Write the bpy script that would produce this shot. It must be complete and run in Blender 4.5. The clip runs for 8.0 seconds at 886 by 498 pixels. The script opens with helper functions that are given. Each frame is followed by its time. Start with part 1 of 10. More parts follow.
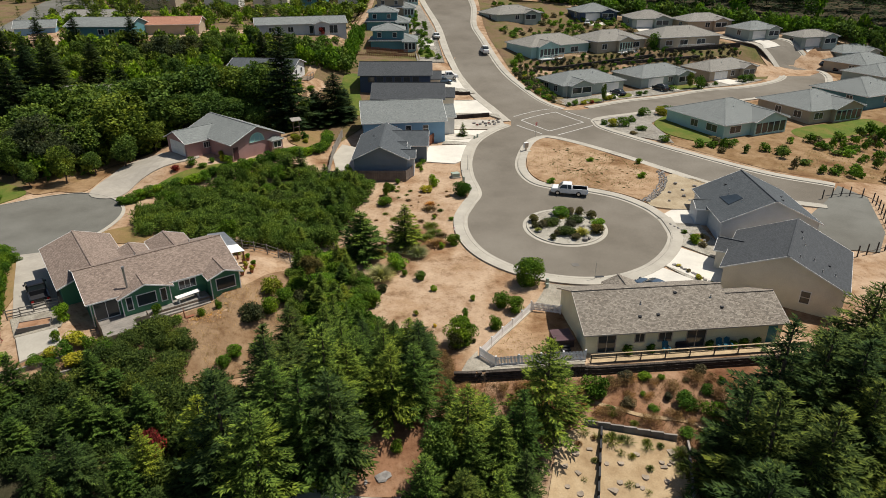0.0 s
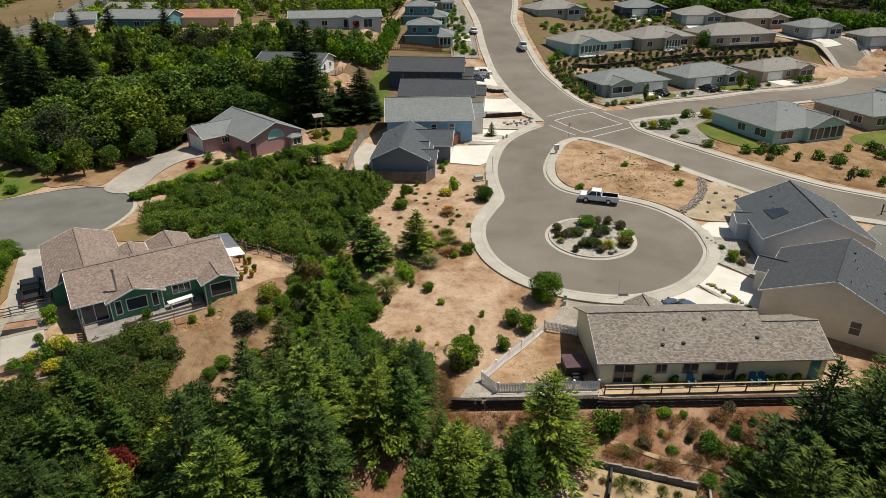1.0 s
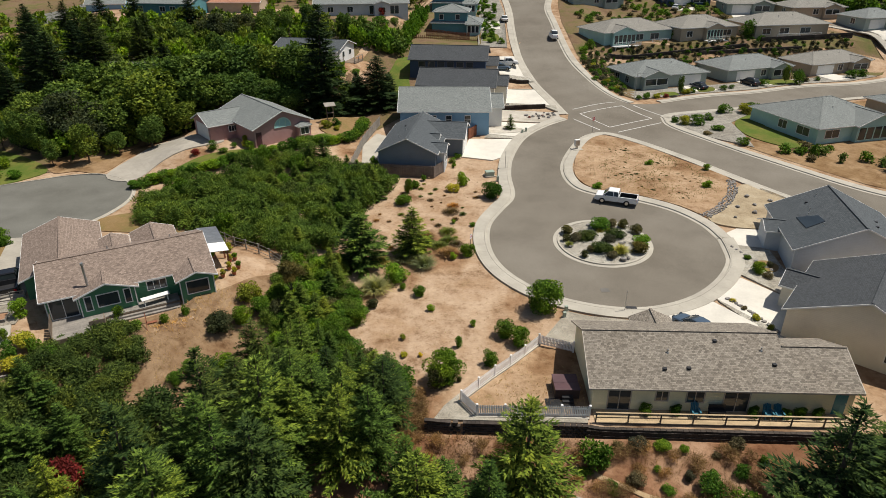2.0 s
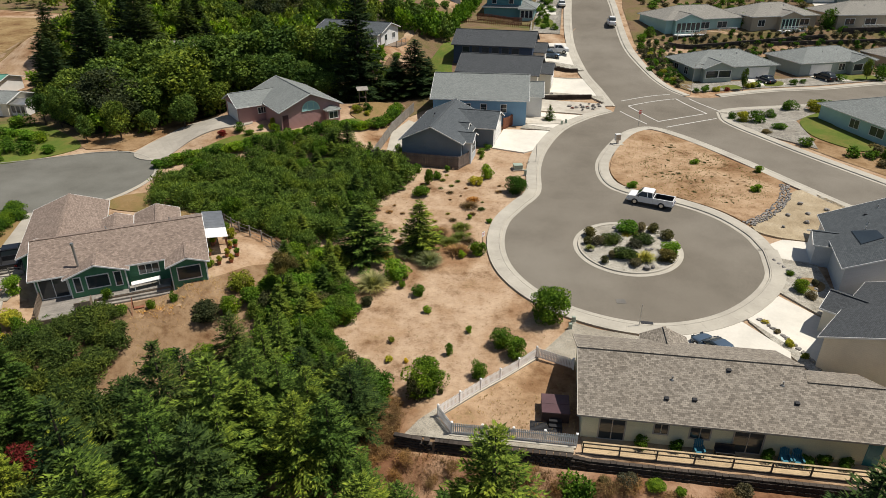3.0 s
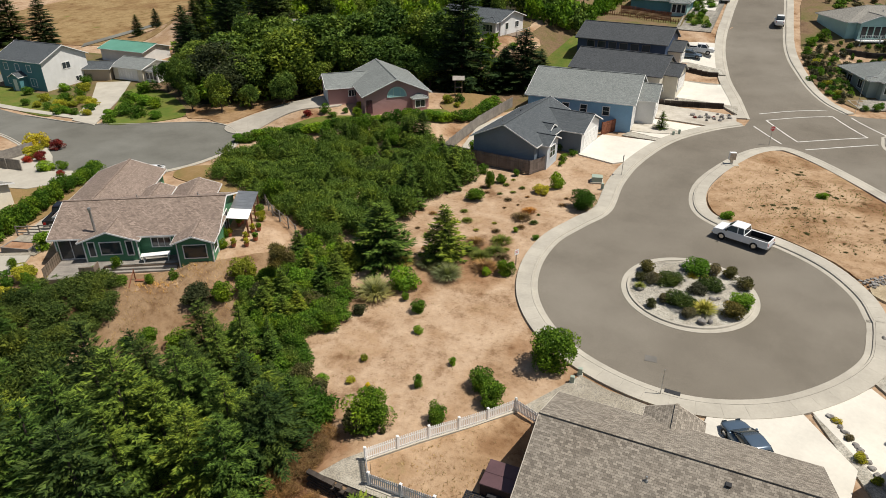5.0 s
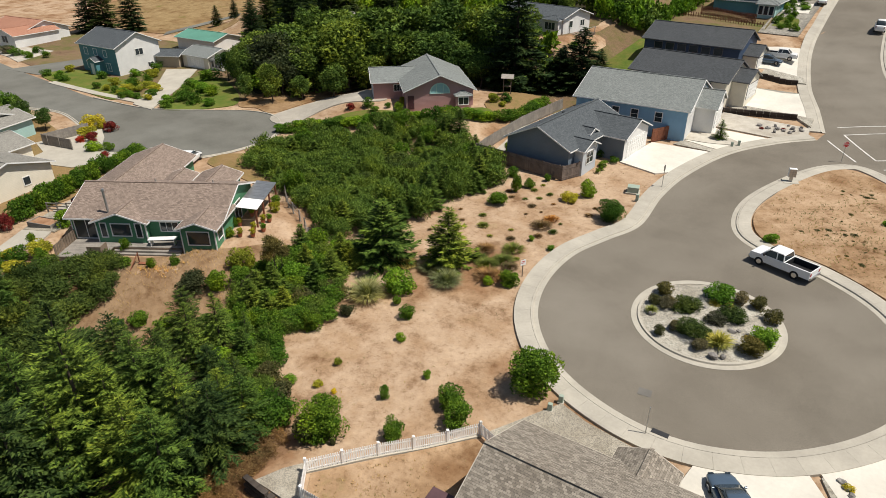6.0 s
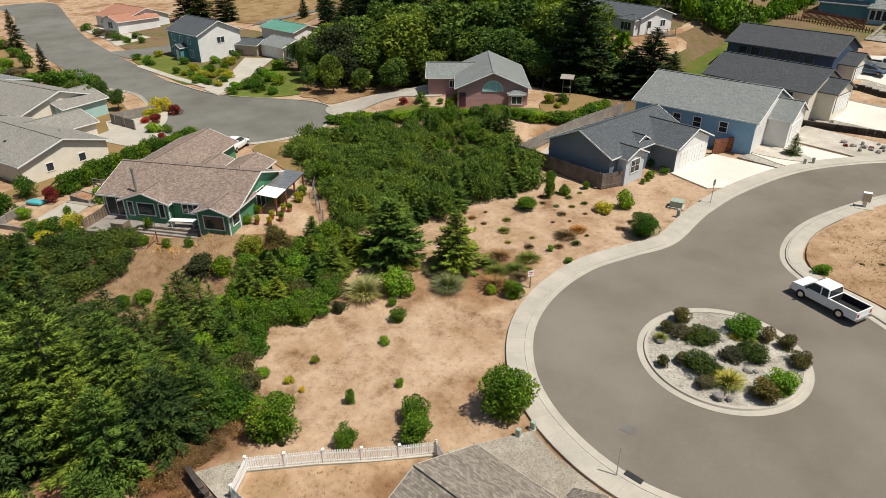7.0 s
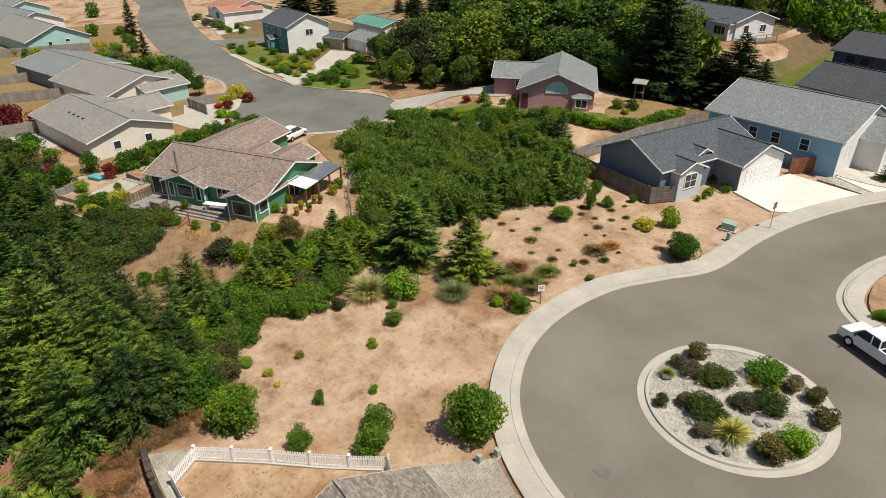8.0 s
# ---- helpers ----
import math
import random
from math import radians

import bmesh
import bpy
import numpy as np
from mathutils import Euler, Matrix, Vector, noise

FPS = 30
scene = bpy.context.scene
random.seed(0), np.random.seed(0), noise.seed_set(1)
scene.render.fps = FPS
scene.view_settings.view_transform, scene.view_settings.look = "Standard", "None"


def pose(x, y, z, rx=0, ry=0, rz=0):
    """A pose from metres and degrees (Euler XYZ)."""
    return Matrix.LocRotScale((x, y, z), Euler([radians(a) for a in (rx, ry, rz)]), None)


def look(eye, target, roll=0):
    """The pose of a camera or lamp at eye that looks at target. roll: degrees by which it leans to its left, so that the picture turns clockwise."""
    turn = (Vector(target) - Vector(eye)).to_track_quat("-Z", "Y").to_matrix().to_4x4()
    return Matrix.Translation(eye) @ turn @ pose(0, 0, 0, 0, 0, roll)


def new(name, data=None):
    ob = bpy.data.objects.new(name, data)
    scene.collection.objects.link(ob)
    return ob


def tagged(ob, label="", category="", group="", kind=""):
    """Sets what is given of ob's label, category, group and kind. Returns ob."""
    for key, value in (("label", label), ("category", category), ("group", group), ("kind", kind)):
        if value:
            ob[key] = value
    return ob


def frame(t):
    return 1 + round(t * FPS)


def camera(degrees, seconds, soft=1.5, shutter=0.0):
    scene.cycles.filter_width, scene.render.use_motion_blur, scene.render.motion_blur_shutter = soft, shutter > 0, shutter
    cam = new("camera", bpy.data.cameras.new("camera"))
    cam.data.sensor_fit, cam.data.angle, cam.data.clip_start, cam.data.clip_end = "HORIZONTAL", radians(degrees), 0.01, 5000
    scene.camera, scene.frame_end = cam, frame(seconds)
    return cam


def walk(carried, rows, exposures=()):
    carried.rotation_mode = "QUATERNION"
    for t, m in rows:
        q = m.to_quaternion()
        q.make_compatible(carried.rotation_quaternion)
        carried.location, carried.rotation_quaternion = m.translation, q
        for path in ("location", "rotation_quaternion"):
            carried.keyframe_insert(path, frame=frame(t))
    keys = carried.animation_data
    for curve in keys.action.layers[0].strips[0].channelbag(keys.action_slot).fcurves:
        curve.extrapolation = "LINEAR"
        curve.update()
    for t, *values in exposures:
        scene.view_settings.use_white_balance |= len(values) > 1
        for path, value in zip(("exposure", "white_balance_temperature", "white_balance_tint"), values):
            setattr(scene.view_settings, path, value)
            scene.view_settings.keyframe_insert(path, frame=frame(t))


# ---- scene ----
from mathutils.geometry import delaunay_2d_cdt

# ---------------------------------------------------------------- camera
cam = camera(69.0, 8.0, soft=0.85)
METRES, EYE, TILT, LEAN, TURN = 62.0, 35.4, -25.26, 0.0, 0.0
ROWS = [
    (0.0, 0.0, 0.0, 0.0, 0.0, 0.0, -0.0),
    (0.5, 0.0297, 0.0411, 0.0116, 1.94, -0.18, -0.91),
    (1.0, 0.0584, 0.0864, 0.0255, 3.88, -0.4, -1.8),
    (2.5, 0.1713, 0.2216, 0.0582, 9.99, -2.12, -4.62),
    (3.0, 0.2134, 0.266, 0.07, 13.33, -2.98, -6.18),
    (3.5, 0.255, 0.312, 0.0832, 16.88, -3.85, -7.8),
    (4.0, 0.2953, 0.3595, 0.0969, 20.5, -4.46, -9.39),
    (4.5, 0.3346, 0.4086, 0.1117, 24.46, -5.22, -11.08),
    (6.0, 0.445, 0.5648, 0.158, 36.65, -8.17, -15.75),
    (6.5, 0.478, 0.6195, 0.1753, 41.1, -9.49, -17.24),
    (7.0, 0.5066, 0.6756, 0.1933, 46.07, -11.04, -18.78),
    (7.5, 0.5304, 0.7333, 0.2129, 51.5, -12.84, -20.24),
    (8.0, 0.5498, 0.7921, 0.2334, 56.76, -14.72, -21.48),
]
walk(cam, [(t, pose(0, 0, EYE, TILT, LEAN, TURN) @ pose(METRES * x, METRES * y, METRES * z, 90 + pitch, roll, yaw)) for t, x, y, z, yaw, pitch, roll in ROWS],
     exposures=((0.0, 0.07), (4.0, 0.10), (8.0, 0.18)))

# ---------------------------------------------------------------- light
SUN_TO = Vector((0.40, 0.17, 0.90)).normalized()
world = bpy.data.worlds.new("sky")
scene.world = world
world.use_nodes = True
wn = world.node_tree
sky = wn.nodes.new("ShaderNodeTexSky")
sky.sky_type = "NISHITA"
sky.sun_disc = False
sky.sun_elevation = math.asin(SUN_TO.z)
sky.sun_rotation = math.atan2(SUN_TO.x, SUN_TO.y)
sky.air_density, sky.dust_density, sky.ozone_density = 1.0, 1.5, 1.0
wn.links.new(sky.outputs[0], wn.nodes["Background"].inputs[0])
wn.nodes["Background"].inputs[1].default_value = 0.065
sun_data = bpy.data.lights.new("sun", "SUN")
sun_data.energy, sun_data.angle, sun_data.color = 4.9, radians(0.5), (1.0, 0.95, 0.86)
sun = new("sun", sun_data)
sun.matrix_world = look(SUN_TO * 200 + Vector((0, 80, 0)), (0, 80, 0))


# ---------------------------------------------------------------- materials
def shader(name, rough=0.8, metal=0.0):
    m = bpy.data.materials.new(name)
    m.use_nodes = True
    t = m.node_tree
    b = t.nodes["Principled BSDF"]
    b.inputs["Roughness"].default_value = rough
    b.inputs["Metallic"].default_value = metal
    b.inputs["Specular IOR Level"].default_value = 0.3
    return m, t, b


def node(t, kind, **values):
    n = t.nodes.new(kind)
    for key, value in values.items():
        n.inputs[key.replace("_", " ")].default_value = value
    return n


def ramp_node(t, fac, stops):
    r = t.nodes.new("ShaderNodeValToRGB")
    while len(r.color_ramp.elements) < len(stops):
        r.color_ramp.elements.new(0.5)
    for e, (p, c) in zip(r.color_ramp.elements, stops):
        e.position, e.color = p, (*c, 1)
    t.links.new(fac, r.inputs[0])
    return r.outputs[0]


def mix(t, fac, a, b, kind="MIX"):
    n = t.nodes.new("ShaderNodeMix")
    n.data_type, n.blend_type = "RGBA", kind
    for value, slot in ((fac, 0), (a, 6), (b, 7)):
        if isinstance(value, (int, float)):
            n.inputs[slot].default_value = value
        elif isinstance(value, tuple):
            n.inputs[slot].default_value = (*value, 1)
        else:
            t.links.new(value, n.inputs[slot])
    return n.outputs[2]


def place_of(t):
    return t.nodes.new("ShaderNodeNewGeometry").outputs["Position"]


def noise_out(t, where, scale, detail=4.0, rough=0.6):
    n = node(t, "ShaderNodeTexNoise", Scale=scale, Detail=detail, Roughness=rough)
    t.links.new(where, n.inputs["Vector"])
    return n.outputs[0]


def bump(t, b, height, strength, distance=0.05):
    n = t.nodes.new("ShaderNodeBump")
    n.inputs["Strength"].default_value, n.inputs["Distance"].default_value = strength, distance
    t.links.new(height, n.inputs["Height"])
    t.links.new(n.outputs[0], b.inputs["Normal"])


def plain(name, c, vary=0.18, rough=0.8, large=0.25, fine=6.0, metal=0.0, relief=0.25, per=0.0, spec=0.3):
    """A surface of one paint or stuff, uneven at two scales; per: how far single pieces differ."""
    m, t, b = shader(name, rough, metal)
    b.inputs["Specular IOR Level"].default_value = spec
    p = place_of(t)
    low, high = tuple(v * (1 - vary) for v in c), tuple(min(1, v * (1 + vary)) for v in c)
    a = ramp_node(t, noise_out(t, p, large, 3), [(0.3, low), (0.7, high)])
    f = ramp_node(t, noise_out(t, p, fine, 5), [(0.25, (1 - vary,) * 3), (0.75, (1.0,) * 3)])
    col = mix(t, 1.0, a, f, "MULTIPLY")
    if per:
        o = t.nodes.new("ShaderNodeObjectInfo")
        col = mix(t, 1.0, col, ramp_node(t, o.outputs["Random"], [(0, (1 - per,) * 3), (1, (1.0,) * 3)]), "MULTIPLY")
    t.links.new(col, b.inputs["Base Color"])
    if relief:
        bump(t, b, noise_out(t, p, fine * 3, 5), relief, 0.02)
    return m


def ground_like(name, colours, scale, fine, relief, rough=0.95, grain=0.62, pebble=0.0):
    """Soil, gravel or turf: patches of several colours with grain on top."""
    m, t, b = shader(name, rough)
    b.inputs["Specular IOR Level"].default_value = 0.1
    p = place_of(t)
    n = len(colours)
    a = ramp_node(t, noise_out(t, p, scale, 7, 0.68), [(0.3 + 0.4 * i / (n - 1), c) for i, c in enumerate(colours)])
    g = ramp_node(t, noise_out(t, p, fine, 6, 0.7), [(0.3, (grain,) * 3), (0.62, (1.0,) * 3)])
    w = ramp_node(t, noise_out(t, p, scale * 0.25, 3), [(0.35, (0.78, 0.76, 0.74)), (0.65, (1.0,) * 3)])
    col = mix(t, 1.0, mix(t, 1.0, a, g, "MULTIPLY"), w, "MULTIPLY")
    height = noise_out(t, p, fine, 6, 0.7)
    if pebble:
        v = node(t, "ShaderNodeTexVoronoi", Scale=pebble)
        t.links.new(p, v.inputs["Vector"])
        sep = t.nodes.new("ShaderNodeSeparateColor")
        t.links.new(v.outputs["Color"], sep.inputs[0])
        col = mix(t, 1.0, col, ramp_node(t, sep.outputs[0], [(0.0, (0.68, 0.68, 0.68)), (0.3, (0.95, 0.94, 0.92)), (1.0, (1.1, 1.08, 1.04))]), "MULTIPLY")
        col = mix(t, 1.0, col, ramp_node(t, v.outputs["Distance"], [(0.4, (1.0,) * 3), (0.85, (0.66,) * 3)]), "MULTIPLY")
        height = v.outputs["Distance"]
    t.links.new(col, b.inputs["Base Color"])
    bump(t, b, height, -relief if pebble else relief, 0.08)
    return m


def bare_soil(name, pale, tan, rust, straw):
    """trampled dry soil: pale worn middles, rusty patches, dark stains and flecks of dead straw"""
    m, t, b = shader(name, 0.95)
    b.inputs["Specular IOR Level"].default_value = 0.08
    p = place_of(t)
    col = ramp_node(t, noise_out(t, p, 0.11, 9, 0.62), [(0.36, rust), (0.45, tan), (0.54, pale), (0.64, tan), (0.72, straw)])
    patch = ramp_node(t, noise_out(t, p, 0.42, 8, 0.7), [(0.32, (0.52, 0.43, 0.36)), (0.45, (0.92, 0.88, 0.84)), (0.60, (1.09, 1.08, 1.07))])
    fleck = ramp_node(t, noise_out(t, p, 2.3, 9, 0.78), [(0.34, (0.66, 0.60, 0.53)), (0.46, (0.97, 0.96, 0.95)), (0.66, (1.1, 1.09, 1.06))])
    col = mix(t, 1.0, mix(t, 1.0, col, patch, "MULTIPLY"), fleck, "MULTIPLY")
    t.links.new(col, b.inputs["Base Color"])
    bump(t, b, noise_out(t, p, 3.5, 8, 0.7), 0.5, 0.1)
    return m


def shingle(name, c1, c2, c3):
    """Asphalt roof shingles laid in courses, by the roof's own metres."""
    m, t, b = shader(name, 0.9)
    uv = t.nodes.new("ShaderNodeUVMap").outputs[0]
    br = node(t, "ShaderNodeTexBrick", Scale=1.0)
    br.inputs["Mortar Size"].default_value = 0.006
    br.inputs["Brick Width"].default_value, br.inputs["Row Height"].default_value = 0.24, 0.145
    br.inputs["Color1"].default_value, br.inputs["Color2"].default_value = (*c1, 1), (*c2, 1)
    br.inputs["Mortar"].default_value = (*[v * 0.45 for v in c1], 1)
    t.links.new(uv, br.inputs["Vector"])
    br2 = node(t, "ShaderNodeTexBrick", Scale=0.43)
    br2.inputs["Mortar Size"].default_value = 0.0
    br2.inputs["Brick Width"].default_value, br2.inputs["Row Height"].default_value = 0.33, 0.1247
    br2.inputs["Color1"].default_value, br2.inputs["Color2"].default_value = (0.955, 0.955, 0.955, 1), (1, 1, 1, 1)
    t.links.new(uv, br2.inputs["Vector"])
    p = place_of(t)
    w = ramp_node(t, noise_out(t, p, 0.35, 4), [(0.3, c3), (0.7, (1, 1, 1))])
    g = ramp_node(t, noise_out(t, p, 9.0, 4), [(0.3, (0.72,) * 3), (0.7, (1.0,) * 3)])
    col = mix(t, 1.0, mix(t, 1.0, br.outputs[0], w, "MULTIPLY"), mix(t, 1.0, g, br2.outputs[0], "MULTIPLY"), "MULTIPLY")
    t.links.new(col, b.inputs["Base Color"])
    bump(t, b, br.outputs["Fac"], -0.5, 0.02)
    return m


def siding(name, c, rough=0.6):
    """Painted lap boards: level shadow grooves and slight weathering."""
    m, t, b = shader(name, rough)
    p = place_of(t)
    sep = t.nodes.new("ShaderNodeSeparateXYZ")
    t.links.new(p, sep.inputs[0])
    mod = t.nodes.new("ShaderNodeMath")
    mod.operation, mod.inputs[1].default_value = "PINGPONG", 0.09
    t.links.new(sep.outputs[2], mod.inputs[0])
    w = ramp_node(t, noise_out(t, p, 0.5, 4), [(0.3, tuple(v * 0.86 for v in c)), (0.7, c)])
    g = ramp_node(t, noise_out(t, p, 14.0, 3), [(0.3, (0.88,) * 3), (0.7, (1.0,) * 3)])
    t.links.new(mix(t, 1.0, w, g, "MULTIPLY"), b.inputs["Base Color"])
    bump(t, b, mod.outputs[0], 0.5, 0.12)
    return m


def leafy(name, dark, light, sun_through=0.25):
    """Foliage: colour differs from clump to clump and from plant to plant, some light comes through."""
    m, t, b = shader(name, 0.75)
    b.inputs["Specular IOR Level"].default_value = 0.06
    geo = t.nodes.new("ShaderNodeNewGeometry")
    o = t.nodes.new("ShaderNodeObjectInfo")
    c = ramp_node(t, geo.outputs["Random Per Island"], [(0.0, tuple(0.8 * v for v in dark)), (0.55, tuple((a + d) / 2 for a, d in zip(dark, light))), (1.0, light)])
    tree = ramp_node(t, o.outputs["Random"], [(0.0, (0.50, 0.62, 0.66)), (0.35, (0.8, 0.88, 0.86)), (0.75, (1.0, 1.0, 0.9)), (1.0, (1.3, 1.16, 0.8))])
    patch = ramp_node(t, noise_out(t, geo.outputs["Position"], 0.32, 3), [(0.3, (0.60, 0.68, 0.70)), (0.5, (1.0, 1.0, 1.0)), (0.68, (1.38, 1.2, 0.85))])
    col = mix(t, 1.0, mix(t, 1.0, c, tree, "MULTIPLY"), patch, "MULTIPLY")
    t.links.new(col, b.inputs["Base Color"])
    tr = t.nodes.new("ShaderNodeBsdfTranslucent")
    t.links.new(mix(t, 1.0, col, (1.3, 1.35, 0.7), "MULTIPLY"), tr.inputs[0])
    mx = t.nodes.new("ShaderNodeMixShader")
    mx.inputs[0].default_value = sun_through
    t.links.new(b.outputs[0], mx.inputs[1])
    t.links.new(tr.outputs[0], mx.inputs[2])
    t.links.new(mx.outputs[0], t.nodes["Material Output"].inputs[0])
    return m


